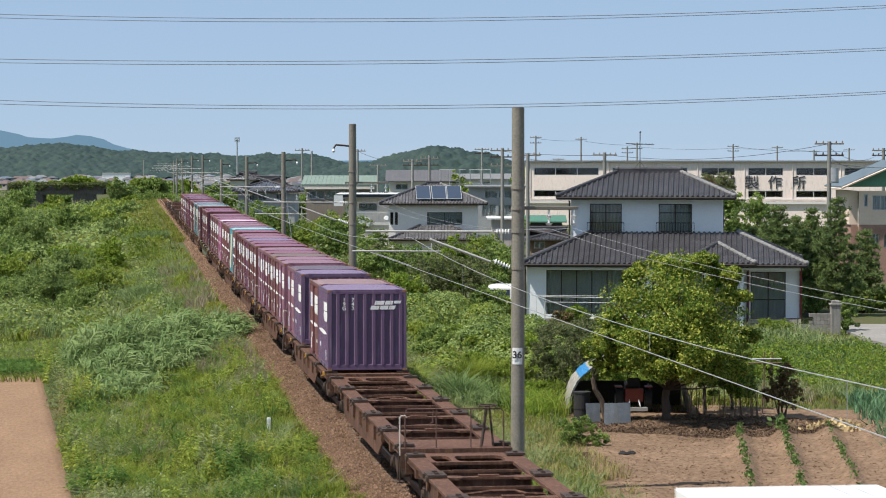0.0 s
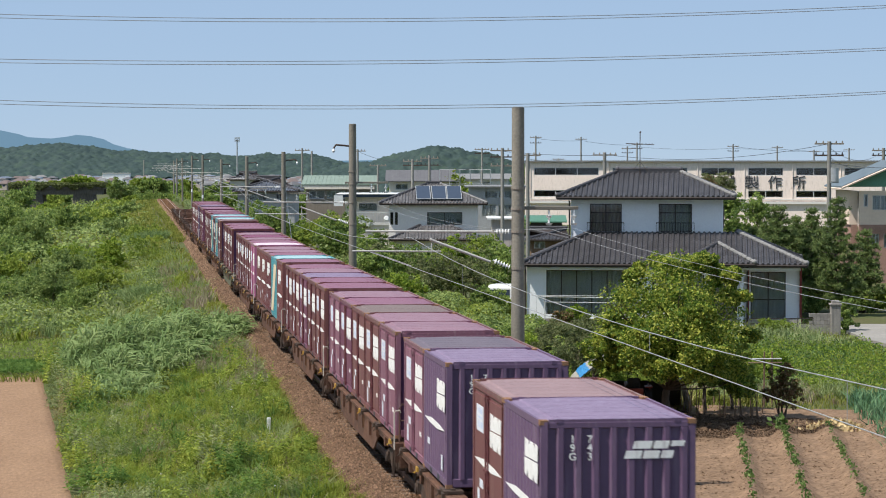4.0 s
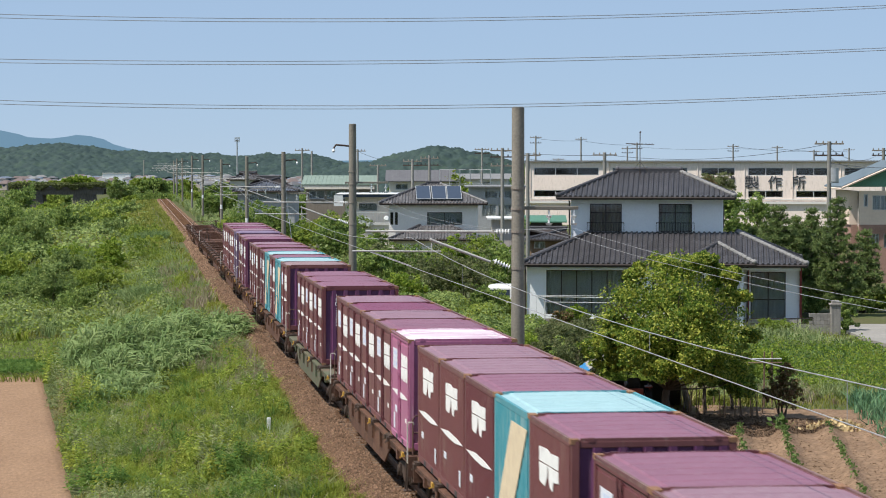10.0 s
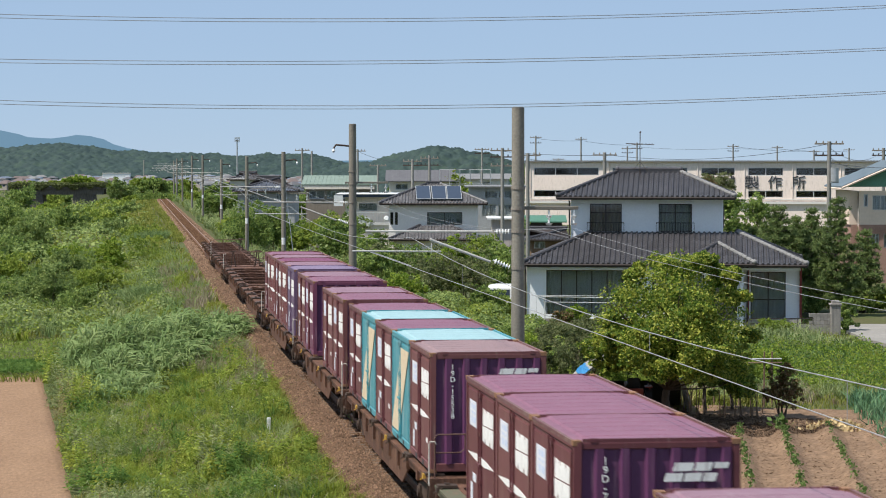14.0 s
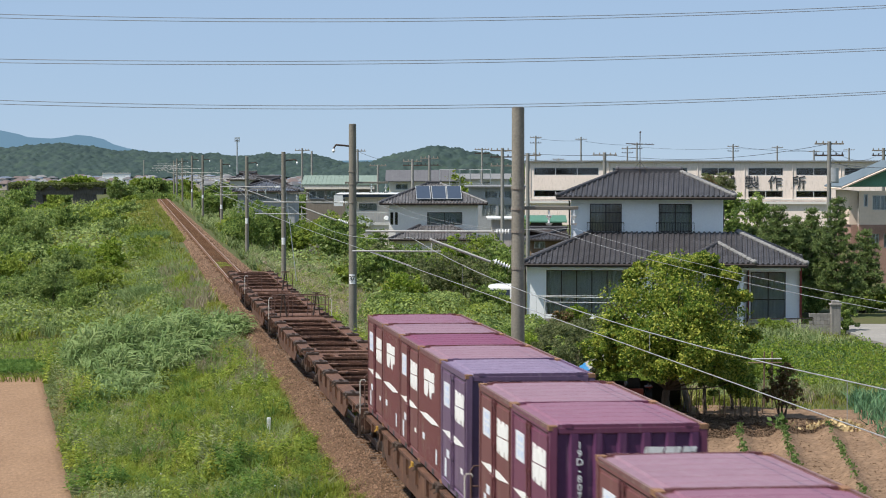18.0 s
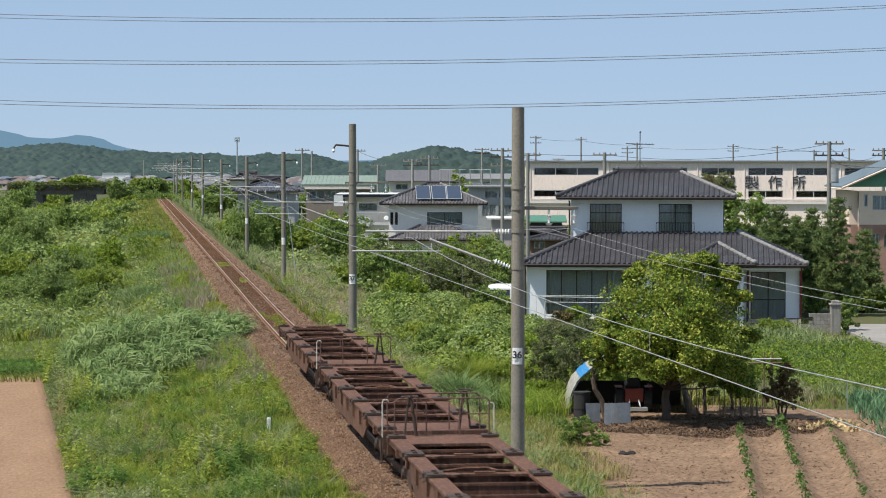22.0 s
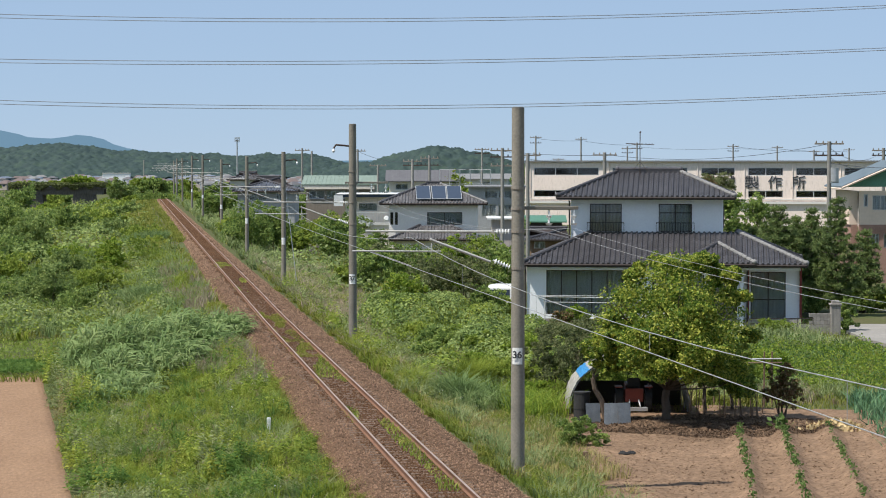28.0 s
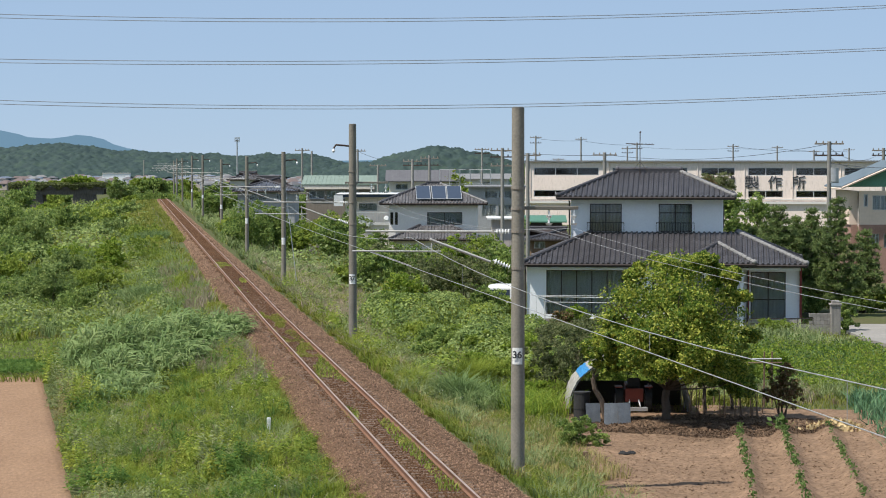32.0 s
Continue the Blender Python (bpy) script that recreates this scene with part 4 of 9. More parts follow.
def brake_stand():
    s = Shape()
    s.rod((0.62, 0.12, 1.18), (0.74, 0.1, 2.1), 0.035, n=6)
    s.rod((0.90, 0.12, 1.18), (0.80, 0.1, 2.1), 0.025, n=6)
    s.rod((0.55, -0.1, 1.0), (0.66, 0.05, 1.6), 0.025, n=6)
    return s


def brake_wheel():
    s = Shape()
    n = 16
    for i in range(n):
        a, b = 2 * math.pi * i / n, 2 * math.pi * (i + 1) / n
        s.rod((0.2 * math.cos(a), 0.2 * math.sin(a), 0), (0.2 * math.cos(b), 0.2 * math.sin(b), 0), 0.016, n=5, caps=False)
    for i in range(4):
        a = math.pi * i / 2
        s.rod((0, 0, -0.03), (0.2 * math.cos(a), 0.2 * math.sin(a), 0), 0.012, n=5)
    return s


def step_rail():
    """The pale grab iron at a wagon's corner."""
    s = Shape()
    s.line([(-1.30, 0.0, 1.02), (-1.30, 0.0, 1.88), (-1.27, 0.0, 1.93), (-1.17, 0.0, 1.93), (-1.15, 0.0, 1.88)], 0.016, 6)
    return s


def foot_step():
    """The footstep hung below the grab iron."""
    s = Shape()
    s.line([(-1.28, 0.0, 1.02), (-1.31, 0.0, 0.40), (-1.31, 0.34, 0.40), (-1.28, 0.34, 0.98)], 0.020, 6)
    s.box(-1.36, -1.20, 0.0, 0.34, 0.385, 0.41)
    return s


def twist_lock():
    s = Shape()
    s.box(-0.06, 0.06, -0.09, 0.09, 1.10, 1.20)
    s.rod((-0.04, 0, 1.12), (-0.09, 0.10, 1.06), 0.016, n=6)
    return s


def under_gear():
    s = Shape()
    s.rod((-0.75, -2.6, 0.62), (-0.75, -1.4, 0.62), 0.22, n=14)
    s.box(0.5, 1.0, 0.6, 1.7, 0.45, 0.85)
    s.box(-0.95, -0.55, 1.2, 1.7, 0.45, 0.82)
    s.rod((-0.4, -5.5, 0.6), (-0.4, 5.5, 0.6), 0.025, n=6)
    return s


def wagon(y, braked=-1, paint_side=M_WAGON, loaded=True):
    """braked: the end with handrails and brake wheel, -1 leading or 1 trailing."""
    w = thing("container_wagon", pose(0, y, 0), "empty-decked rust-brown flat container wagon on two bogies", "wagon", "wagons of the train")
    for sx in (-1, 1):
        piece("side_sill:%d" % sx, sill(sx), paint_side, w)
    piece("centre_sill", centre_sill, M_DARKSTEEL, w)
    for yy in (-7.0, -4.2, -0.95, 0.95, 4.2, 7.0):
        piece("cross_beam", cross_beam, M_WAGON, w, pose(0, yy, 0))
    for yy in (-5.6, -2.3, 2.3, 5.6):
        piece("deck_plate", deck_plate, M_WAGON, w, pose(0, yy, 0))
    for sy, turn in ((-1, 0), (1, 180)):
        piece(*(("plain_end_plate", plain_end_plate) if sy == braked else ("end_plate", end_plate)), M_WAGON, w, pose(0, sy * 8.8, 0, 0, 0, turn))
        piece("coupler", coupler, M_BOGIE, w, pose(0, sy * 9.75, 0, 0, 0, turn))
        bg = piece("bogie", bogie_frame, M_BOGIE, w, pose(0, sy * 7.1, 0))
        for yy in (-0.95, 0.95):
            for sx in (-1, 1):
                piece("wheel", wheel, M_BOGIE, bg, pose(sx * 0.575, yy, 0.43, 0, 0, 0 if sx < 0 else 180))
    for k in range(5):
        for e in (-1, 1):
            for sx in (-1, 1):
                yy = -9.35 + HL + 3.74 * k + e * (HL - 0.17)
                piece("container_rest", rest_block, M_DARKSTEEL, w, pose(sx * 1.12, yy, 0))
            piece("twist_lock", twist_lock, M_YELLOW if e < 0 and k % 2 == 0 and loaded else M_DARKSTEEL, w, pose(-1.30, yy - e * 0.1, 0))
    piece("under_gear", under_gear, M_BOGIE, w)
    for yy in (-3.8, 3.8):
        piece("deck_pipe", deck_pipe, M_WAGON, w, pose(0, yy, 0))
    turn = 0 if braked < 0 else 180
    at_end = pose(0, braked * 9.55, 0, 0, 0, turn)
    piece("end_rail", end_rail, M_RAILBAR, w, at_end)
    st = piece("brake_stand", brake_stand, M_DARKSTEEL, w, at_end)
    piece("brake_wheel", brake_wheel, M_DARKSTEEL, st, pose(0.77, 0.1, 2.12))
    for sy, tt in ((-1, 0), (1, 180)):
        if sy == braked:
            piece("grab_iron", step_rail, M_WHITEPIPE, w, pose(0, sy * 9.72, 0, 0, 0, tt), "pale grab iron")
            piece("footstep", foot_step, M_BOGIE, w, pose(0, sy * 9.72, 0, 0, 0, tt))
    return w


def build_train():
    for k in range(-4, 12):
        y = FIRST + PITCH * k + 9.35
        green = k == 4
        w = wagon(y, 1 if k in (-1, 9) else -1, M_WAGON_GREEN if green else M_WAGON, k in PLAN)
        loaded = sorted(PLAN.get(k, {}))
        state = "fully loaded" if len(loaded) == 5 else "part-loaded" if loaded else "empty"
        tagged(w, "%s rust-brown flat container wagon with %s" % (state, "green sills" if green else "end rails"))
        MOVERS.append((w, y, 0.0))
        for i, spec in PLAN.get(k, {}).items():
            kind, body, roof, serial = spec
            yc = y - 9.35 + HL + 3.74 * i - (2.9 if body is CHALK else 0)
            c = container(kind, body, roof, yc, "%s steel freight container, %s, %s roof" % (BODIES[body], SIDES[kind], ROOFS[roof]), serial, body not in (TEAL, CHALK))
            if body is CHALK:
                part("raised_roof", Shape().box(-HW, HW, -HL, HL, HH - 0.02, HH + 0.18), R_PLAIN_WHITE, c, bevel=0.02)
            if body is TEAL:
                stripe_door_teal(c)
            MOVERS.append((c, yc, DECK))


build_train()

# ---- buildings ----
M_WHITEWALL = paint("white_plaster", (0.84, 0.85, 0.86), (0.79, 0.80, 0.81), rough=0.8, scale=0.6, fine=0.03, bump=0.08)
M_CREAM = paint("cream_render", (0.76, 0.69, 0.60), (0.68, 0.61, 0.53), rough=0.85, scale=0.4, fine=0.05, streak=(0.55, 0.48, 0.41), streak_amount=0.3)
# Paler than M_CREAM: light on the solar house is put into its colour.
M_BRIGHTCREAM = paint("fresh_cream_render", (0.86, 0.81, 0.74), (0.80, 0.75, 0.68), rough=0.85, scale=0.4, fine=0.04)
M_GREYWALL = paint("pale_grey_render", (0.68, 0.66, 0.62), (0.60, 0.58, 0.55), rough=0.85, scale=0.4, fine=0.05)
M_TILE = paint("dark_glazed_roof_tile", (0.066, 0.063, 0.068), (0.048, 0.046, 0.050), rough=0.42, scale=1.5, island=0.22, spec=0.45)
M_TILE_GREY = paint("grey_roof_tile", (0.135, 0.130, 0.132), (0.10, 0.095, 0.098), rough=0.5, scale=1.5, island=0.2)
M_TILE_BLUE = paint("blue_grey_roof_tile", (0.125, 0.135, 0.165), (0.095, 0.105, 0.13), rough=0.45, scale=2, island=0.3)
M_DULLGREY = paint("dull_grey_sheet_wall", (0.40, 0.40, 0.40), (0.32, 0.32, 0.32), rough=0.8, scale=0.6)
M_RIDGE = paint("ridge_tile", (0.075, 0.07, 0.072), (0.06, 0.055, 0.058), rough=0.4, scale=2, spec=0.5)
M_RIDGE_PALE = paint("pale_mortar_ridge", (0.26, 0.255, 0.25), (0.17, 0.165, 0.16), rough=0.8, scale=3)
M_GUTTER = paint("dark_brown_gutter", (0.045, 0.035, 0.032), (0.06, 0.045, 0.04), rough=0.5, scale=2)
M_SASH = paint("bronze_window_sash", (0.06, 0.045, 0.035), (0.045, 0.035, 0.03), rough=0.4, scale=3, spec=0.4)
M_SASH_PALE = paint("silver_window_sash", (0.55, 0.55, 0.54), (0.45, 0.45, 0.44), rough=0.4, scale=3, metal=0.3)
M_CURTAIN = paint("beige_curtain", (0.50, 0.43, 0.33), (0.36, 0.31, 0.24), rough=0.9, scale=3, stretch=(6, 1, 0.3))
M_LACE = paint("grey_lace_curtain", (0.58, 0.59, 0.57), (0.42, 0.43, 0.42), rough=0.9, scale=3, stretch=(8, 1, 0.3))
M_ROOM_DARK = paint("dim_room_wall", (0.10, 0.09, 0.08), (0.07, 0.065, 0.06), rough=0.9, scale=1)
M_WOOD = paint("weathered_wood", (0.20, 0.13, 0.085), (0.15, 0.10, 0.065), rough=0.85, scale=2, stretch=(1, 1, 0.15), bump=0.2)
M_REDWOOD = paint("red_brown_trim", (0.25, 0.05, 0.04), (0.18, 0.04, 0.035), rough=0.6, scale=2)
M_GREENROOF = paint("green_sheet_roof", (0.215, 0.270, 0.220), (0.175, 0.225, 0.180), rough=0.5, scale=0.8, fine=0.06)
M_FACTORY = paint("faded_pink_cream_panels", (0.86, 0.74, 0.66), (0.80, 0.68, 0.60), rough=0.85, scale=0.25, fine=0.05, streak=(0.60, 0.50, 0.42), streak_amount=0.3)
M_SALMON = paint("salmon_render", (0.78, 0.62, 0.50), (0.70, 0.55, 0.44), rough=0.85, scale=0.4, fine=0.05)
M_BRICK = paint("brick_red_facing", (0.36, 0.22, 0.17), (0.29, 0.17, 0.13), rough=0.85, scale=1.2, fine=0.2)
M_SOLAR_AND_SHADE = paint("solar_panel_glass", (0.04, 0.055, 0.085), (0.032, 0.045, 0.07), rough=0.35, spec=0.35, scale=2)
M_GLASS = glass("window_glass")
M_PLASTIC_WHITE = paint("white_plastic", (0.75, 0.75, 0.73), (0.66, 0.66, 0.64), rough=0.4, scale=3)
M_SIGN_DARK = paint("faded_black_letters", (0.045, 0.045, 0.05), (0.07, 0.07, 0.075), rough=0.6, scale=3)
M_DIMWALL = paint("dim_brown_boards", (0.26, 0.22, 0.18), (0.19, 0.155, 0.125), rough=0.85, scale=1.0, stretch=(4, 1, 0.3))
M_CORRUGATED = paint("pink_grey_corrugated_wall", (0.55, 0.48, 0.45), (0.40, 0.35, 0.33), rough=0.7, scale=3, stretch=(5, 1, 0.1))
M_ASPHALT_ROOF = paint("grey_sheet_roof", (0.22, 0.22, 0.22), (0.17, 0.17, 0.17), rough=0.6, scale=0.7)


def wall(s, x0, x1, z0, z1, y, thick, holes=()):
    """A wall facing -y, with openings (a, b, c, d)."""
    xs = sorted({x0, x1, *[h[0] for h in holes], *[h[1] for h in holes]})
    zs = sorted({z0, z1, *[h[2] for h in holes], *[h[3] for h in holes]})
    def solid(i, j):
        if not (0 <= i < len(xs) - 1 and 0 <= j < len(zs) - 1):
            return False
        mx, mz = (xs[i] + xs[i + 1]) / 2, (zs[j] + zs[j + 1]) / 2
        return not any(h[0] < mx < h[1] and h[2] < mz < h[3] for h in holes)
    q = y + thick
    for i in range(len(xs) - 1):
        for j in range(len(zs) - 1):
            if not solid(i, j):
                continue
            a, b, c, d = xs[i], xs[i + 1], zs[j], zs[j + 1]
            s.quad((a, y, c), (b, y, c), (b, y, d), (a, y, d))
            s.quad((b, q, c), (a, q, c), (a, q, d), (b, q, d))
            if not solid(i - 1, j):
                s.quad((a, q, c), (a, y, c), (a, y, d), (a, q, d))
            if not solid(i + 1, j):
                s.quad((b, y, c), (b, q, c), (b, q, d), (b, y, d))
            if not solid(i, j - 1):
                s.quad((a, q, c), (b, q, c), (b, y, c), (a, y, c))
            if not solid(i, j + 1):
                s.quad((a, y, d), (b, y, d), (b, q, d), (a, q, d))
    return s


def window(parent, x0, x1, z0, z1, y, leaves=2, sash=None, curtain=None, bar=0.05, transom=None, depth=0.06):
    sash = sash or M_SASH
    s = Shape()
    s.box(x0, x1, y, y + depth, z0, z0 + bar).box(x0, x1, y, y + depth, z1 - bar, z1)
    s.box(x0, x0 + bar, y, y + depth, z0 + bar, z1 - bar).box(x1 - bar, x1, y, y + depth, z0 + bar, z1 - bar)
    for i in range(1, leaves):
        x = x0 + (x1 - x0) * i / leaves
        s.box(x - bar * 0.6, x + bar * 0.6, y + 0.004, y + depth - 0.004, z0 + bar, z1 - bar)
    if transom:
        s.box(x0 + bar, x1 - bar, y + 0.006, y + depth - 0.006, transom - bar * 0.5, transom + bar * 0.5)
    fr = part("window", s, sash, parent)
    for i in range(leaves):
        a = x0 + (x1 - x0) * i / leaves
        b = x0 + (x1 - x0) * (i + 1) / leaves
        g = Shape()
        g.box(a + bar * 0.55, b - bar * 0.55, y + 0.022, y + 0.030, z0 + bar * 0.9, z1 - bar * 0.9)
        p = part("pane", g, M_GLASS, fr)
        p.visible_shadow = False
    if curtain:
        g = Shape()
        n = max(8, int((x1 - x0) / 0.09))
        for i in range(n):
            a, b = x0 + (x1 - x0) * i / n, x0 + (x1 - x0) * (i + 1) / n
            g.quad((a, y + 0.16 + 0.03 * (i % 2), z0), (b, y + 0.16 + 0.03 * ((i + 1) % 2), z0), (b, y + 0.16 + 0.03 * ((i + 1) % 2), z1), (a, y + 0.16 + 0.03 * (i % 2), z1))
        part("curtain", g, curtain, fr)
    # A dark sheet stands in for the unlit depth of the room.
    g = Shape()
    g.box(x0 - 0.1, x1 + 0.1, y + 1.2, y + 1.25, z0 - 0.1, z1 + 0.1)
    part("room_wall", g, M_ROOM_DARK, fr)
    return fr


def tiled_slope(s, p0, e, up, length, inset_l, inset_r, dmax, col=0.285, row=0.30):
    """Rows of pantiles on one slope; the eave runs from p0 along e, the slope climbs along up."""
    nrm = e.cross(up).normalized()
    n = max(1, round(length / col))
    cw = length / n
    for i in range(n):
        xc = (i + 0.5) * cw
        top = dmax
        if inset_l > 0:
            top = min(top, xc / inset_l)
        if inset_r > 0:
            top = min(top, (length - xc) / inset_r)
        k = max(1, int(round(top / row)))
        for j in range(k):
            d0, d1 = j * row, min((j + 1) * row, top)
            if d1 <= d0:
                continue
            pts = []
            for d, lift in ((d0, 0.014), (d1, 0.0)):
                for t, h in ((0.0, 0.0), (0.40, 0.004), (0.55, 0.075), (0.82, 0.075), (1.0, 0.0)):
                    pts.append(p0 + e * (i + t) * cw + up * d + nrm * (h + lift))
            b = len(s.v)
            s.v += [tuple(q) for q in pts]
            for t in range(4):
                s.f.append((b + t, b + t + 1, b + 6 + t, b + 5 + t))
            s.f.append((b, b + 1, b + 2, b + 3, b + 4))


def hip_roof(parent, x0, x1, y0, y1, z, slope, dmax, tile, ridge, name="roof", sides="flr", soffit=None, pale=False, end_ridge=True, ends=None):
    """A hipped roof over a rectangle; dmax: how far it reaches in from the eaves on plan; ends: the same for its two ends."""
    r = 0.5 * (y1 - y0)
    dmax = min(dmax, r)
    k = math.sqrt(1 + slope * slope)
    base = Shape()
    zt = z + slope * dmax
    dl, dr = ends or (dmax, dmax)
    low = [(x0, y0), (x1, y0), (x1, y1), (x0, y1)]
    high = [(x0 + dl, y0 + dmax), (x1 - dr, y0 + dmax), (x1 - dr, y1 - dmax), (x0 + dl, y1 - dmax)]
    for i in range(4):
        j = (i + 1) % 4
        base.quad((*low[i], z - 0.02), (*low[j], z - 0.02), (*high[j], zt - 0.02), (*high[i], zt - 0.02))
        base.quad((*low[i], z - 0.16), (*low[j], z - 0.16), (*low[j], z - 0.02), (*low[i], z - 0.02))
    base.quad(*[(*q, z - 0.16) for q in reversed(low)])
    rf = part(name, base, soffit or M_GUTTER, parent)
    s = Shape()
    if "f" in sides:
        tiled_slope(s, Vector((x0, y0, z)), Vector((1, 0, 0)), Vector((0, 1, slope)).normalized(), x1 - x0, dl / (dmax * k), dr / (dmax * k), dmax * k)
    for side, d in (("r", dr), ("l", dl)):
        if side in sides:
            rise_ = slope * dmax / d
            ks = math.sqrt(1 + rise_ * rise_)
            p0, e, up_ = (Vector((x1, y0, z)), Vector((0, 1, 0)), Vector((-1, 0, rise_))) if side == "r" else (Vector((x0, y1, z)), Vector((0, -1, 0)), Vector((1, 0, rise_)))
            tiled_slope(s, p0, e, up_.normalized(), y1 - y0, dmax / (d * ks), dmax / (d * ks), d * ks)
    me = bpy.data.meshes.new("roof_tiles")
    me.from_pydata(s.v, [], s.f)
    me.materials.append(tile)
    t = new("roof_tiles", me)
    t.parent = rf
    up = 0.07
    # Only the front right hip takes the paler ridge colour.
    for a, b, mat in ((low[0], high[0], ridge), (low[1], high[1], M_RIDGE_PALE if pale else ridge), (low[2], high[2], ridge), (low[3], high[3], ridge)):
        h = Shape()
        p, q = Vector((*a, z + up)), Vector((*b, zt + up))
        n = max(3, int((q - p).length / 0.3))
        for i in range(n):
            h.rod(p.lerp(q, i / n), p.lerp(q, (i + 1.05) / n), 0.125, 0.105, 8)
        h.rod(p - Vector((0, 0, 0.06)), q - Vector((0, 0, 0.06)), 0.10, 0.10, 6)
        h.ball(p + (q - p) * 0.01 + Vector((0, 0, 0.03)), 0.14, 0.14, 0.13)
        part("hip_ridge", h, mat, rf)
    if end_ridge:
        h = Shape()
        p, q = Vector((*high[0], zt + 0.12)), Vector((*high[1], zt + 0.12))
        p.y = q.y = (y0 + y1) / 2 if dmax >= r else high[0][1]
        n = max(3, int((q - p).length / 0.3))
        h.box(p.x - 0.1, q.x + 0.1, p.y - 0.10, p.y + 0.10, zt - 0.05, zt + 0.14)
        for i in range(n):
            h.rod(p.lerp(q, i / n) + Vector((0, 0, 0.06)), p.lerp(q, (i + 1.03) / n) + Vector((0, 0, 0.06)), 0.125, 0.11, 8)
        for c in (p, q):
            h.ball(c + Vector((0, 0, 0.08)), 0.14, 0.15, 0.14)
        part("main_ridge", h, ridge, rf)
    g = Shape()
    for a, b in ((low[0], low[1]), (low[1], low[2]), (low[3], low[0])):
        g.rod((*a, z - 0.06), (*b, z - 0.06), 0.065, n=8)
    part("gutter", g, M_GUTTER, rf)
    return rf


def bars(x0, x1, z0, z1, y, n, r=0.012, rail=0.02):
    s = Shape()
    s.box(x0, x1, y - rail, y + rail, z0 - rail, z0 + rail).box(x0, x1, y - rail, y + rail, z1 - rail, z1 + rail)
    for i in range(n + 1):
        x = x0 + (x1 - x0) * i / n
        s.box(x - r, x + r, y - r, y + r, z0, z1)
    return s


def farmhouse():
    h = thing("farmhouse", faced(12.0, 138, -1.2, -6), "two-storey white farmhouse with dark glazed tile hip roofs", "house")
    # ground floor
    holes = [(-6.38, -1.4, 0.55, 2.97), (-0.6, 2.2, 0.9, 2.75), (2.6, 4.0, 0.1, 2.6)]
    s = Shape()
    wall(s, -7.45, 4.35, 0, 3.3, 0, 0.18, holes)
    wall(s, 4.35, 6.75, 0, 3.3, 1.2, 0.18, [(4.75, 6.65, 0.25, 2.86)])
    s.box(6.75, 7.4, 1.2, 8.0, 0, 3.3)
    s.box(4.17, 4.35, 0.18, 1.2, 0, 3.3)
    s.box(-7.45, -7.27, 0.18, 8, 0, 3.3).box(-7.27, 6.75, 7.82, 8, 0, 3.3)
    part("ground_floor_wall", s, M_WHITEWALL, h)
    s = Shape()
    s.box(-7.5, 7.45, -0.03, 8.05, -0.3, 0.32)
    part("plinth", s, M_BLOCK, h)
    window(h, -6.38, -1.4, 0.55, 2.97, 0.06, 6, M_SASH, M_LACE)
    window(h, -0.6, 2.2, 0.9, 2.75, 0.06, 2, M_SASH, M_LACE)
    window(h, 2.6, 4.0, 0.1, 2.6, 0.06, 2, M_SASH, M_CURTAIN)
    window(h, 4.75, 6.65, 0.25, 2.86, 1.26, 2, M_SASH, M_LACE, transom=1.35)
    for x, mat in ((4.25, M_WHITEWALL), (4.6, M_REDWOOD), (7.46, M_REDWOOD)):
        s = Shape()
        s.box(x - 0.09 if mat is M_WHITEWALL else x - 0.06, x + 0.09 if mat is M_WHITEWALL else x + 0.06, -0.22 if x < 4.5 else 1.05, -0.06 if x < 4.5 else 1.17, -0.1, 3.2)
        part("post", s, mat, h)
    s = Shape()
    s.box(-7.4, 7.4, -0.45, -0.02, 3.02, 3.14)
    part("eave_board", s, M_WHITEWALL, h)
    # washing poles before the long window
    s = Shape()
    s.rod((-6.6, -0.9, 1.55), (-2.0, -0.9, 1.5), 0.025).rod((-6.5, -0.7, 1.25), (-2.2, -0.7, 1.22), 0.025).rod((-6.9, -1.1, 1.62), (-3.4, -1.1, 1.62), 0.02)
    for x in (-6.4, -2.6):
        s.rod((x, -0.8, 0), (x, -0.8, 1.65), 0.03)
    part("washing_pole", s, M_SASH_PALE, h)
    hip_roof(h, -7.75, 7.75, -0.75, 8.75, 3.34, 0.435, 3.72, M_TILE, M_RIDGE, "lower_roof", pale=True, end_ridge=False)
    # small hipped porch roof that breaks the lower slope
    hip_roof(h, 0.95, 4.95, -1.15, 2.85, 3.40, 0.50, 2.0, M_TILE, M_RIDGE, "porch_roof", pale=True, end_ridge=False, ends=(1.98, 1.98))
    # upper floor
    s = Shape()
    wall(s, -5.2, 3.25, 3.2, 6.86, 3.0, 0.18, [(-4.15, -2.37, 5.0, 6.55), (-0.32, 1.52, 5.0, 6.55)])
    s.box(3.07, 3.25, 3.18, 8.5, 3.2, 6.86).box(-5.2, -5.02, 3.18, 8.5, 3.2, 6.86).box(-5.02, 3.07, 8.32, 8.5, 3.2, 6.86)
    part("upper_wall", s, M_WHITEWALL, h)
    s = Shape()
    s.box(3.25, 3.32, 4.2, 5.2, 5.2, 6.4)
    part("side_shutter", s, M_SASH, h)
    for a, b in ((-4.15, -2.37), (-0.32, 1.52)):
        window(h, a, b, 5.0, 6.55, 3.06, 2, M_SASH, M_CURTAIN if a < -1 else M_LACE, transom=6.05)
        part("window_rail", bars(a - 0.13, b + 0.13, 4.95, 5.5, 2.78, 14), M_SASH, h, "dark metal window guard rail")
        s = Shape()
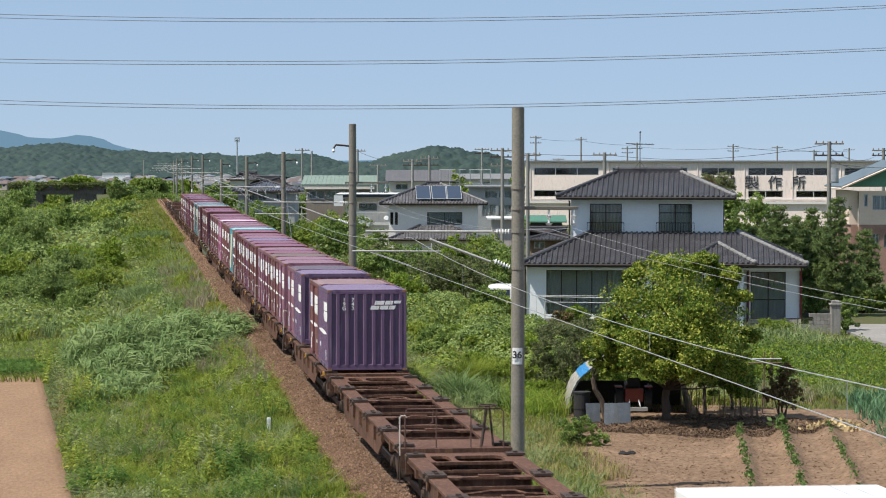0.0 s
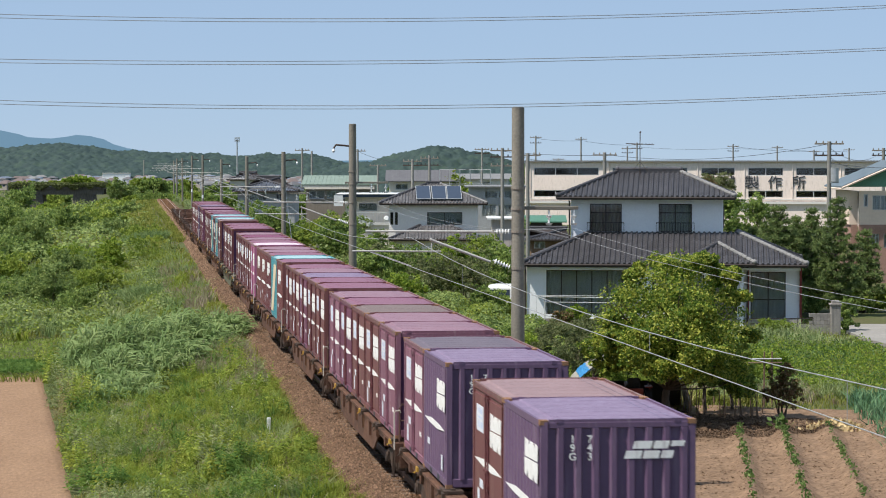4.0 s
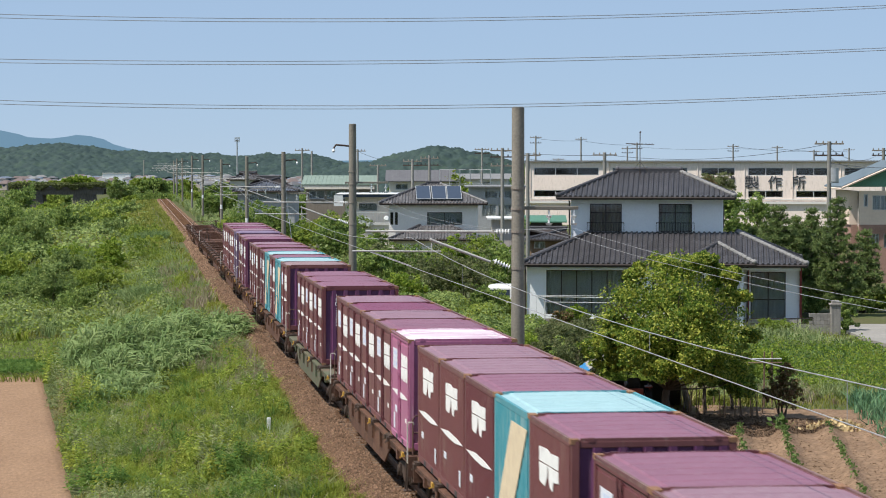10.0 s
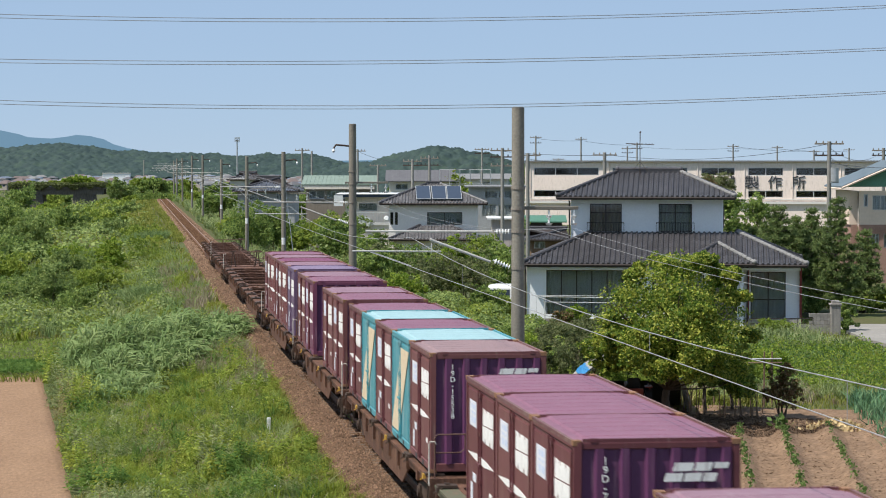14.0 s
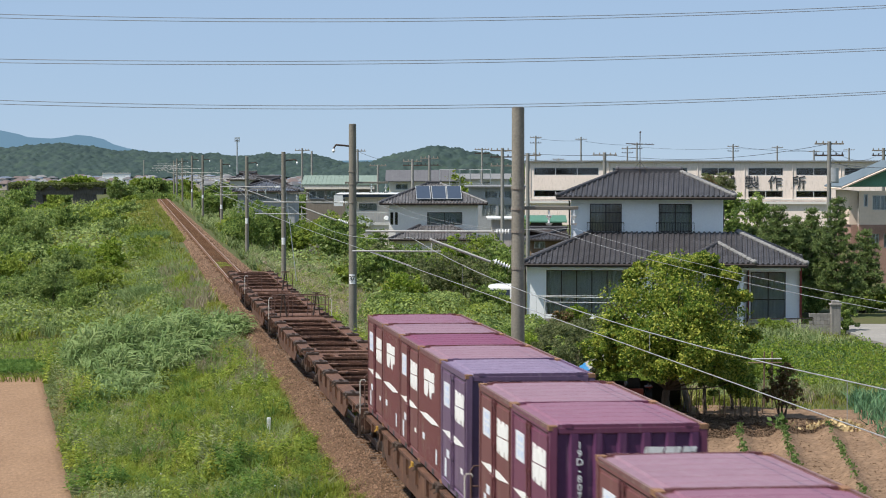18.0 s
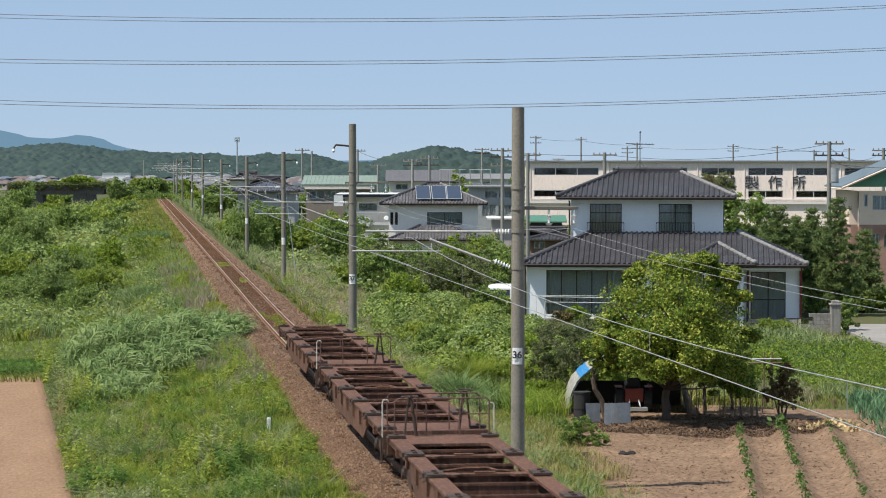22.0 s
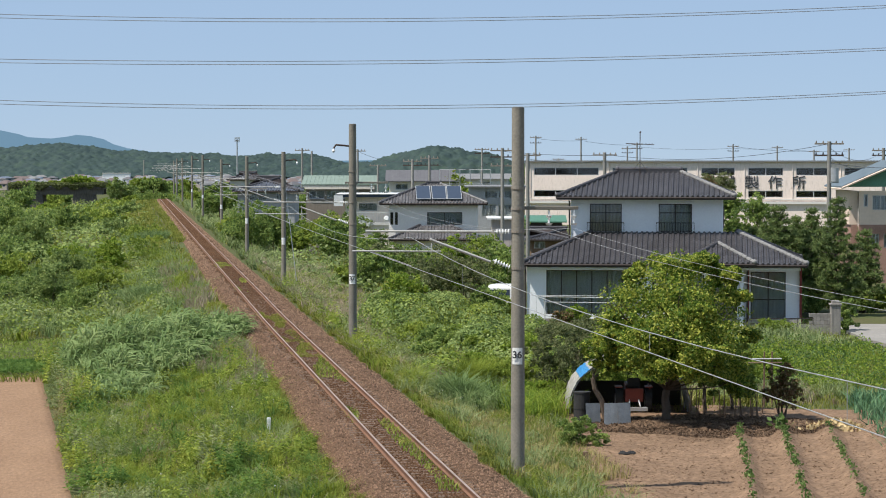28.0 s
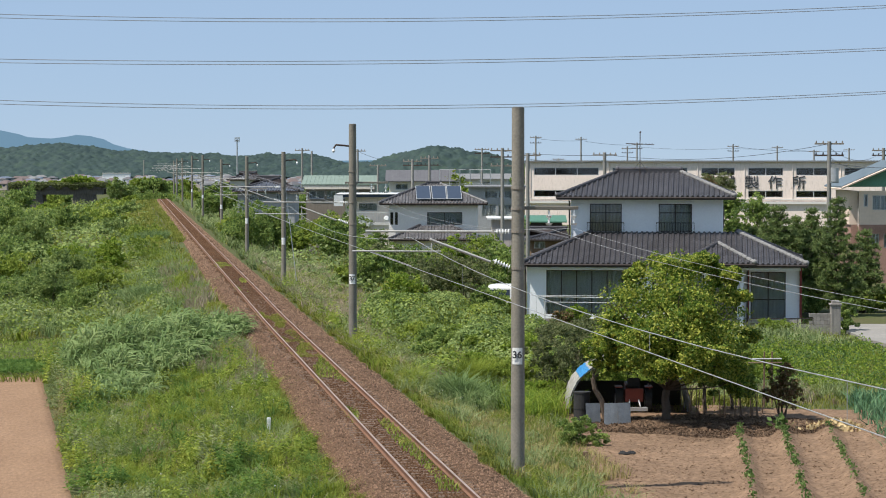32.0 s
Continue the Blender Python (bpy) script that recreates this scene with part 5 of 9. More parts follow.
        s.box(a - 0.13, a - 0.10, 2.78, 3.0, 5.45, 5.5).box(b + 0.10, b + 0.13, 2.78, 3.0, 5.45, 5.5).box(a - 0.13, b + 0.13, 2.78, 3.0, 4.93, 4.97)
        part("rail_bracket", s, M_SASH, h)
    hip_roof(h, -5.95, 3.9, 2.15, 9.35, 6.95, 0.37, 3.6, M_TILE, M_RIDGE, "upper_roof", pale=True, ends=(3.25, 3.05))
    s = Shape()
    s.line([(-5.25, 2.3, 6.7), (-5.28, 2.9, 6.45), (-5.28, 2.94, 4.4)], 0.045, 8)
    s.line([(-7.5, -0.6, 3.2), (-7.52, -0.1, 2.9), (-7.52, -0.06, 0.1)], 0.045, 8)
    s.rod((4.55, -0.3, 3.2), (4.55, -0.05, 0.1), 0.045, n=8)
    part("downpipe", s, M_GUTTER, h)
    # roof aerial
    a = thing("roof_aerial", faced(11.15, 143.6, 6.95), "thin roof television aerial on a wire-stayed mast", "aerial")
    s = Shape()
    s.rod((0, 0, 0), (0, 0, 2.4), 0.025).rod((-0.5, 0.3, 0.1), (0, 0, 0.75), 0.012).rod((0.5, -0.3, 0.1), (0, 0, 0.75), 0.012)
    s.rod((-0.8, 0, 1.78), (0.8, 0, 1.70), 0.018)
    for i in range(9):
        x = -0.75 + i * 0.18
        s.rod((x, -0.35, 1.76), (x, 0.35, 1.76), 0.01, n=5)
    s.rod((0, -0.1, 2.4), (0.05, 0.2, 2.42), 0.05)
    part("mast", s, M_DARKSTEEL, a)
    return h


farmhouse()


def block_wall():
    b = thing("garden_wall", faced(20.0, 130, -1.42), "low grey concrete block garden wall with a gate pier", "wall", kind="structure")
    proto = None
    s = Shape()
    s.box(0.004, 0.386, 0, 0.12, 0.004, 0.186)
    for r in range(4):
        for i in range(9):
            x = -3.6 + i * 0.39 + (0.195 if r % 2 else 0)
            if r == 3 and i < 1:
                continue
            at = pose(x, random.uniform(-0.004, 0.004), r * 0.19)
            if proto is None:
                proto = part("block", s, M_BLOCK, b, at=at, bevel=0.006)
            else:
                again(proto, b, at)
    for r in range(3):
        for i in range(4):
            again(proto, b, pose(-1.2 + i * 0.39 + (0.195 if r % 2 else 0), 0.0, 0.76 + r * 0.19))
    s = Shape()
    s.box(-0.25, 0.25, -0.18, 0.32, 0, 1.75).box(-0.3, 0.3, -0.23, 0.37, 1.75, 1.85).box(-0.2, 0.2, -0.13, 0.27, 1.85, 2.0)
    part("gate_pier", s, M_BLOCK, b, bevel=0.02, at=pose(0.15, 0, 0))
    s = Shape()
    s.box(-4.2, -1.0, 0.0, 0.05, 1.05, 1.09)
    s.box(-4.2, -1.0, 0.0, 0.05, 0.80, 0.83)
    for i in range(5):
        s.box(-4.2 + i * 0.8, -4.16 + i * 0.8, 0, 0.05, 0.74, 1.09)
    part("wall_rail", s, M_SASH, b)


block_wall()


def factory():
    w = 350.0
    k = w / 4487
    pivot = (1250 - 784) * k
    f = thing("factory", faced(pivot, w, -1.2, -12) @ Matrix.Diagonal((1.0223, 1, 1, 1)) @ pose(-pivot, 0, 0), "long two-storey cream factory with ribbon windows and a lettered sign", "factory")
    x0, x1 = (931 - 784) * k, (1720 - 784) * k
    top = 8.9
    rows = [((943, 1065), (1240, 1300), (1322, 1382), (1404, 1464), (1486, 1546), (1568, 1628))]

    def z_of(p):
        return EYE[2] - (p - 285.2) * k + 1.2
    cols = [(947, 1062), (1086, 1140), (1163, 1217), (1241, 1299), (1322, 1382), (1404, 1464), (1486, 1546), (1568, 1628), (1650, 1705)]
    zu0, zu1, zl0, zl1 = z_of(311), z_of(297), z_of(349.5), z_of(337.5)
    holes = []
    for a, b in cols:
        holes += [((a - 784) * k, (b - 784) * k, zu0, zu1), ((a - 784) * k, (b - 784) * k, zl0, zl1)]
    s = Shape()
    wall(s, x0, x1, 0, top - 0.1, 0, 0.3, holes)
    part("wall", s, M_FACTORY, f)
    part("side_wall", Shape().box(x0, x0 + 0.3, 0.3, 16, 0, top - 0.1), M_FACTORY, f)
    part("side_wall", Shape().box(x1 - 0.3, x1, 0.3, 16, 0, top - 0.1), M_FACTORY, f)
    part("back_wall", Shape().box(x0 + 0.3, x1 - 0.3, 15.7, 16, 0, top - 0.1), M_FACTORY, f)
    s = Shape()
    s.box(x0 - 0.3, x1 + 0.3, -0.4, 16.3, top - 0.1, top + 0.08)
    part("roof", s, M_ASPHALT_ROOF, f)
    s = Shape()
    n = 160
    rim = []
    for i in range(n):
        x = x0 - 0.3 + (x1 - x0 + 0.6) * i / n
        d = (x1 - x0) / n
        rim += [(x, top - 0.06), (x, top + 0.12), (x + d * 0.55, top + 0.12), (x + d * 0.55, top - 0.06)]
    s.prism([(p, q) for p, q in rim] + [(x1 + 0.3, top - 0.1), (x0 - 0.3, top - 0.1)], 1, -0.44, -0.3)
    part("roof_edge", s, M_ASPHALT_ROOF, f)
    s = Shape()
    s.box(x0, x1, -0.12, 0, z_of(354), z_of(352.5)).box(x0, x1, -0.35, 0, z_of(361), z_of(357))
    part("canopy", s, M_GREYWALL, f)
    for a, b in cols:
        n = 3 if b - a > 100 else 2
        for c, d in ((zu0, zu1), (zl0, zl1)):
            window(f, (a - 784) * k, (b - 784) * k, c, d, 0.08, n, M_SASH_PALE, None, bar=0.09)
    # wall panel ribs
    s = Shape()
    for i in range(90):
        x = x0 + (x1 - x0) * i / 90
        s.box(x, x + 0.05, -0.02, 0.0, z_of(335), z_of(313))
    part("panel_joints", s, M_FACTORY, f)
    for ch, a in (("械", 1288), ("製", 1328.5), ("作", 1368), ("所", 1408.5)):
        lettering("sign_letter", ch, 1.95, M_SIGN_DARK, f, pose((a - 784) * k, -0.07, z_of(324.5), 90, 0, 0), bold=0.012, depth=0.03)
    for a in (947, 1086, 1163, 1241, 1322, 1404, 1486, 1568, 1650):
        x = (a - 6 - 784) * k
        part("rain_pipe", Shape().rod((x, -0.08, z_of(362)), (x, -0.08, top - 0.1), 0.05, n=6), M_FACTORY, f)


factory()


def solar_house():
    h = thing("house_with_solar_panels", faced(0.0, 225, -1.2), "cream two-storey house, grey tile roof with solar water panels", "house")
    k = 225 / 4487

    def X(p):
        return (p - 784) * k

    def Z(p):
        return EYE[2] - (p - 285.2) * k + 1.2
    holes = [(X(756), X(818), Z(398), Z(376)), (X(691), X(696), Z(398), Z(376)), (X(699), X(704), Z(398), Z(376))]
    s = Shape()
    wall(s, X(688), X(846), 0, Z(364), 0, 0.18, holes)
    s.box(X(688), X(688) + 0.18, 0.18, 7, 0, Z(364)).box(X(846) - 0.18, X(846), 0.18, 7, 0, Z(364)).box(X(690), X(844), 6.8, 7, 0, Z(364))
    part("wall", s, M_BRIGHTCREAM, h)
    window(h, X(756), X(818), Z(398), Z(376), 0.06, 2, M_SASH, M_LACE)
    window(h, X(691), X(696), Z(398), Z(376), 0.06, 1, M_SASH)
    window(h, X(699), X(704), Z(398), Z(376), 0.06, 1, M_SASH)
    r = hip_roof(h, X(672), X(862), -0.7, 7.7, Z(360), 0.40, 4.2, M_TILE_GREY, M_RIDGE, "roof", pale=True)
    sl = Vector((0, 1, 0.40)).normalized()
    for a, b in ((735, 760), (763, 788), (790, 815)):
        s = Shape()
        p0 = Vector((X(a) + 0.12, -0.30, Z(360) + 0.40 * 0.40 + 0.16))
        e = Vector((X(b) - X(a), 0, 0))
        u = sl * 3.0
        sh = Vector((-0.12, 0, 0))
        n = Vector((0, -0.37, 0.93)) * 0.08
        q = [p0, p0 + e, p0 + e + u + sh, p0 + u + sh]
        s.quad(*[t + n for t in q])
        for i in range(4):
            j = (i + 1) % 4
            s.quad(q[i], q[j], q[j] + n, q[i] + n)
        pn = part("solar_panel", s, M_SOLAR_AND_SHADE, r, "dark blue glazed solar panel")
        g = Shape()
        for i in range(4):
            j = (i + 1) % 4
            g.rod(q[i] + n, q[j] + n, 0.028, n=6)
        part("panel_frame", g, M_SASH_PALE, pn)
    hip_roof(h, X(690), X(850), -3.0, 3.0, Z(422), 0.42, 2.7, M_TILE_GREY, M_RIDGE, "lower_roof", end_ridge=False)
    s = Shape()
    s.box(X(700), X(842), -2.4, 0, 0, Z(425))
    part("lower_wall", s, M_BRIGHTCREAM, h)


solar_house()


def balcony_house():
    k = 245 / 4487
    h = thing("balcony_house", faced(0, 245, -1.2), "pale house with a flat roof and a railed balcony", "house")

    def X(p):
        return (p - 784) * k

    def Z(p):
        return EYE[2] - (p - 285.2) * k + 1.2
    s = Shape()
    wall(s, X(610), X(735), 0, Z(348), 1.5, 0.2, [(X(634), X(667), Z(374), Z(360))])
    s.box(X(610), X(610) + 0.2, 1.7, 8, 0, Z(348)).box(X(610), X(735), -0.2, 1.5, 0, Z(398))
    part("wall", s, M_CREAM, h)
    window(h, X(634), X(667), Z(374), Z(360), 1.56, 2, M_SASH_PALE, M_LACE)
    # The slab is coloured dark blue as the shadow below its white edge.
    s = Shape()
    s.box(X(596), X(724), 0.2, 9, Z(349.5), Z(344.5))
    part("roof", s, M_SOLAR_AND_SHADE, h)
    part("roof_edge", Shape().box(X(595), X(725), 0.1, 9.1, Z(344.5), Z(343.2)), M_PLASTIC_WHITE, h)
    s = Shape()
    s.box(X(632), X(700), -0.3, 1.5, Z(399), Z(395))
    part("balcony_floor", s, M_GREYWALL, h)
    part("balcony_rail", bars(X(630), X(692), Z(394), Z(376), -0.25, 22, 0.02, 0.04), M_GREYWALL, h)
    s = Shape()
    s.box(X(630), X(655), -0.36, -0.3, Z(401), Z(385))
    part("hanging_quilt", s, M_PLASTIC_WHITE, h)
    d = thing("satellite_dish", faced(X(684), 244.4, Z(386.5) - 1.2), "small white satellite dish on the balcony rail", "satellite dish")
    s = Shape()
    s.rod((0, 0, 0), (0, -0.06, 0.02), 0.26, 0.20, 16)
    part("dish", s, M_PLASTIC_WHITE, d)
    s = Shape()
    s.box(X(591), X(607), -0.25, -0.05, Z(365), Z(346))
    part("white_tank", s, M_PLASTIC_WHITE, h)


balcony_house()


def gable_block(name, label, w, side0, side1, eave, ridge, base, wall_mat, roof_mat, wins=(), depth=9.0, hip=True, slope_in=None, sash=None):
    """A farther house: walls, openings and a tiled or sheet roof, by its edges in the view."""
    k = w / 4487
    h = thing(name, faced(0, w, -1.2), label, "house")

    def X(p):
        return (p - 784) * k

    def Z(p):
        return EYE[2] - (p - 285.2) * k + 1.2
    s = Shape()
    ins = 0.5
    holes = [(X(a), X(b), Z(d), Z(c)) for a, b, c, d in wins]
    wall(s, X(side0) + ins, X(side1) - ins, 0, Z(eave), 0, 0.2, holes)
    s.box(X(side0) + ins, X(side0) + ins + 0.2, 0.2, depth, 0, Z(eave)).box(X(side1) - ins - 0.2, X(side1) - ins, 0.2, depth, 0, Z(eave))
    part("wall", s, wall_mat, h)
    for a, b, c, d in wins:
        window(h, X(a), X(b), Z(d), Z(c), 0.06, 2, sash or M_SASH_PALE, M_LACE, bar=0.06)
    if hip:
        rise_ = Z(ridge) - Z(eave)
        r = depth / 2 + 0.6
        hip_roof(h, X(side0), X(side1), -0.6, depth + 0.6, Z(eave), rise_ / r, r, roof_mat, M_RIDGE, "roof")
    else:
        s = Shape()
        r = depth / 2 + 0.5
        z0, z1 = Z(eave), Z(ridge)
        s.prism([(-0.5, z0), (depth / 2, z1), (depth + 0.5, z0), (depth + 0.5, z0 + 0.12), (depth / 2, z1 + 0.12), (-0.5, z0 + 0.12)], 0, X(side0), X(side1))
        part("roof", s, roof_mat, h)
        s = Shape()
        n = int((X(side1) - X(side0)) / 0.45)
        for i in range(n + 1):
            x = X(side0) + (X(side1) - X(side0)) * i / n
            s.rod((x, -0.5, z0 + 0.13), (x, depth / 2, z1 + 0.13), 0.03, n=4)
        part("roof_seams", s, roof_mat, h)
    return h


green = gable_block("green_roofed_house", "long low house with a pale green sheet metal roof", 300, 534, 668, 328, 313, 400, M_DIMWALL, M_GREENROOF, [(547, 574, 338, 352), (578, 610, 338, 352), (615, 632, 338, 352)], 11, False)
part("fascia", Shape().box(-16.4, -8.1, -0.45, -0.3, 5.6, 6.05), M_CREAM, green)

gable_block("tiled_house", "grey-walled house with a blue-grey tiled roof", 262, 412, 530, 338, 316, 400, M_DULLGREY, M_TILE_BLUE, [(441, 472, 342, 356), (488, 500, 342, 356)], 8)
gable_block("tiled_house", "low cream house with a grey tiled roof among trees", 330, 682, 806, 322, 303, 400, M_CREAM, M_TILE_GREY, [(700, 722, 326, 336)], 9, False)
# The shed's dark walls stand in for the shade inside an open frame.
gable_block("green_shed", "dim farm shed with a green sheet roof", 290, 905, 1003, 394, 384, 430, M_GUTTER, paint("bright_green_sheet", (0.085, 0.21, 0.145), (0.07, 0.17, 0.115), rough=0.5, scale=0.8), [], 6, False)
gable_block("storehouse", "pink-grey corrugated storehouse behind the houses", 235, 862, 922, 388.5, 386.5, 430, M_CORRUGATED, M_PLASTIC_WHITE, [], 6, False)
gable_block("tiled_house", "small house with a dark tiled roof and wooden walls", 215, 930, 1010, 424, 408, 440, M_WOOD, M_TILE, [(945, 965, 428, 440)], 6)
gable_block("tiled_house", "distant grey-roofed house beyond the track", 420, 402, 470, 318, 306, 360, M_GREYWALL, M_TILE_GREY, [], 8)
gable_block("tiled_house", "distant pale house behind the solar house", 420, 780, 905, 318, 309, 360, M_GREYWALL, M_ASPHALT_ROOF, [(800, 815, 322, 332), (850, 870, 322, 332)], 8, False)
gable_block("flat_roofed_block", "low beige building with ribbon windows behind the house with solar panels", 270, 822, 935, 332, 330, 400, M_DULLGREY, M_ASPHALT_ROOF, [(858, 880, 338, 351), (882, 905, 338, 351), (853, 878, 362, 384), (882, 905, 362, 384)], 8, False)


def salmon_house():
    w = 185
    k = w / 4487
    h = thing("salmon_house", faced(0, w, -1.2), "pale salmon and brick house with a green sheet roof", "house")

    def X(p):
        return (p - 784) * k

    def Z(p):
        return EYE[2] - (p - 285.2) * k + 1.2
    s = Shape()
    wall(s, X(1520), X(1680), Z(398), Z(338), 0, 0.2, [(X(1520) + 0.35, X(1536), Z(366), Z(344)), (X(1544), X(1572), Z(372), Z(346))])
    s.box(X(1505), X(1520), 0.5, 7, Z(398), Z(338))
    part("upper_wall", s, M_SALMON, h)
    s = Shape()
    wall(s, X(1520), X(1680), 0, Z(398), -0.04, 0.25, [(X(1543), X(1556), Z(439), Z(414)), (X(1564), X(1580), Z(439), Z(414))])
    s.box(X(1508), X(1520), 0.5, 7, 0, Z(398))
    part("lower_wall", s, M_BRICK, h)
    for a, b, c, d in ((1523, 1536, 344, 366), (1544, 1572, 346, 372), (1543, 1556, 414, 439), (1564, 1580, 414, 439)):
        window(h, X(a), X(b), Z(d), Z(c), 0.05, 2, M_SASH_PALE, M_LACE, bar=0.05)
    s = Shape()
    z0, z1 = Z(333), Z(287)
    x0, xm, x1 = X(1486), X(1592), X(1700)
    s.prism([(x0, z0), (xm, z1), (x1, z0), (x1, z0 + 0.14), (xm, z1 + 0.14), (x0, z0 + 0.14)], 1, -1.0, 7.5)
    part("roof", s, paint("slate_blue_sheet_roof", (0.13, 0.165, 0.185), (0.10, 0.13, 0.15), rough=0.5, scale=0.8, fine=0.06), h)
    s = Shape()
    s.prism([(X(1496), Z(331)), (X(1690), Z(331)), (xm, z1 - 0.1)], 1, -0.2, 0.0)
    part("gable", s, paint("green_gable_sheet", (0.13, 0.30, 0.215), (0.10, 0.24, 0.17), rough=0.5, scale=0.8), h)
    s = Shape()
    s.rod((x0, -1.0, z0), (xm, -1.0, z1), 0.09, n=6).rod((x0, -1.0, z0 - 0.05), (x0, 7.5, z0 - 0.05), 0.07, n=6)
    part("verge_board", s, M_SALMON, h)


salmon_house()

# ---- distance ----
# Distance haze is mixed into both colours as a blue cast.
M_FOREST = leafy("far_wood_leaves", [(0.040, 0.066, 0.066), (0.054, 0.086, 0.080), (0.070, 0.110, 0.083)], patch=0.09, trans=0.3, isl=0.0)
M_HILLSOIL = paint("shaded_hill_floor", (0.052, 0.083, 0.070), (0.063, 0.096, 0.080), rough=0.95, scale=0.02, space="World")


def hill_top(u):
    """The wooded ridge line."""
    us = [-640, -454, -437, -413, -390, -367, -344, -321, -263, -211, -176, -138, -121, -101, -60, 60, 260, 640]
    zs = [18, 21.0, 23.3, 25.7, 26.2, 23.3, 19.8, 17.5, 16.4, 13.5, 15.2, 14.6, 10.5, 6.0, 5.0, 4.0, 4.0, 4.0]
    return float(np.interp(u, us, zs)) + 0.8 * noise.noise((u * 0.05, 2.2, 0))


def near_hill_top(u):
    """The nearer wooded knoll."""
    us = [-62, -48, -34, -22, -14, -8, -3, 4, 12, 20, 27, 34, 44]
    zs = [4.0, 7.4, 9.0, 12.6, 15.0, 16.6, 17.4, 15.2, 14.0, 13.2, 11.6, 8.6, 4.0]
    return float(np.interp(u, us, zs)) + 0.5 * noise.noise((u * 0.09, 5.2, 0))


def leaf_quads(c, size, rng, flat=0.0):
    """Rhombic leaves at the centres c, turned at random."""
    n = len(c)
    d = rng.normal(size=(n, 3))
    d[:, 2] *= 1 - flat
    d /= np.linalg.norm(d, axis=1)[:, None]
    a = rng.normal(size=(n, 3))
    a -= (a * d).sum(1)[:, None] * d
    a /= np.linalg.norm(a, axis=1)[:, None]
    b = np.cross(d, a)
    s = np.broadcast_to(np.asarray(size, float), (n,))[:, None]
    v = np.stack([c + a * s, c + b * s * 0.55, c - a * s, c - b * s * 0.55], 1).reshape(-1, 3)
    q = np.arange(4 * n).reshape(-1, 4)
    return v, q


def lump_points(centres, radii, per, rng, shell=0.55):
    """Points in the outer part of many ellipsoids; radii (n, 3)."""
    n = len(centres)
    d = rng.normal(size=(n, per, 3))
    d /= np.linalg.norm(d, axis=2)[..., None]
    r = shell + (1 - shell) * rng.random((n, per, 1)) ** 0.6
    return (centres[:, None] + d * r * radii[:, None]).reshape(-1, 3)


def build_hills():
    rng = np.random.default_rng(11)
    for name, w, lo, hi, top, label, foot in (("wooded_hill", 2600.0, -640, 200, hill_top, "long low hill covered in dark green wood", 150), ("wooded_knoll", 1300.0, -62, 44, near_hill_top, "small rounded hill thick with trees", 60)):
        s = Shape()
        n = 60
        ts = [0, 0.35, 0.7, 1.0]
        for i in range(n + 1):
            u = lo + (hi - lo) * i / n
            for t in ts:
                q = spot(u * (1 + (foot * t) / w), w + foot * t, 0)
                s.v.append((q.x, q.y, -12 + (top(u) + 12 - 2.2) * math.sin(t * math.pi / 2)))
        m = len(ts)
        for i in range(n):
            for j in range(m - 1):
                s.f.append((i * m + j, (i + 1) * m + j, (i + 1) * m + j + 1, i * m + j + 1))
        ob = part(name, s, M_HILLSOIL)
        tagged(ob, label, "hill", kind="structure")
        # the canopy: one surface that swells into crowns
        step, size, lift = (1.7, 7.5, 4.6) if w > 2000 else (0.8, 4.6, 2.8)
        nu, nt = int((hi - lo) / step), int(foot * 1.1 / step)
        v = np.zeros(((nt + 1) * (nu + 1), 3))
        k = 0
        for b in range(nt + 1):
            tt = b / nt
            for a in range(nu + 1):
                u = lo + (hi - lo) * a / nu
                q = spot(u * (1 + foot * tt / w), w + foot * tt)
                near = noise.voronoi((u / size, foot * tt / size, 1.7))[0][0]
                far = noise.noise((u / size * 0.35, foot * tt / size * 0.35, 4.4))
                v[k] = (q.x, q.y, -12 + (top(u) + 12 - 2.4) * math.sin(min(tt, 1.0) * math.pi / 2) + lift * (1 - min(near, 1.0) ** 1.5) * (0.8 + 0.5 * far) + 0.35 * lift * noise.noise((u / size * 3.5, foot * tt / size * 3.5, 2.1)))
                k += 1
        i_, j_ = np.meshgrid(np.arange(nu), np.arange(nt))
        c = (j_ * (nu + 1) + i_).ravel()
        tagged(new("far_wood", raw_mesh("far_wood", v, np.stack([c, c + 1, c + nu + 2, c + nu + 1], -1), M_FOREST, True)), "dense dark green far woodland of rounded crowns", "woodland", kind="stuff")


build_hills()


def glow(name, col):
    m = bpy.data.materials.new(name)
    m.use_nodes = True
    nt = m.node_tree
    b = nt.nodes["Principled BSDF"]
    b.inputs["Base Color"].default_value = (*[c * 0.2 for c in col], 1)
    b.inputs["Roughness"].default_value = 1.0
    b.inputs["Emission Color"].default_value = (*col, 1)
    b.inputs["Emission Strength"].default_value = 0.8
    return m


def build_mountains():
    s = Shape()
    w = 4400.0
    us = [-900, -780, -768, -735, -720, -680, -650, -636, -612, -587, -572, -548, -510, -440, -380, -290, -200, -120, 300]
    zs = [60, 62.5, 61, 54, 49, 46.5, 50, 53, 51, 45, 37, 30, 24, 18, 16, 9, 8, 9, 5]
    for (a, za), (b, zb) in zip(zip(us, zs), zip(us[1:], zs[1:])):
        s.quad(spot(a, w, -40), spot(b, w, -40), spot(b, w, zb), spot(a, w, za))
    # Haze is put into the blue, and the backdrop glows by itself.
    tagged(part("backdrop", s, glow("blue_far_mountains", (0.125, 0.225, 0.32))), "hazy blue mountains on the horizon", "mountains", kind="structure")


build_mountains()


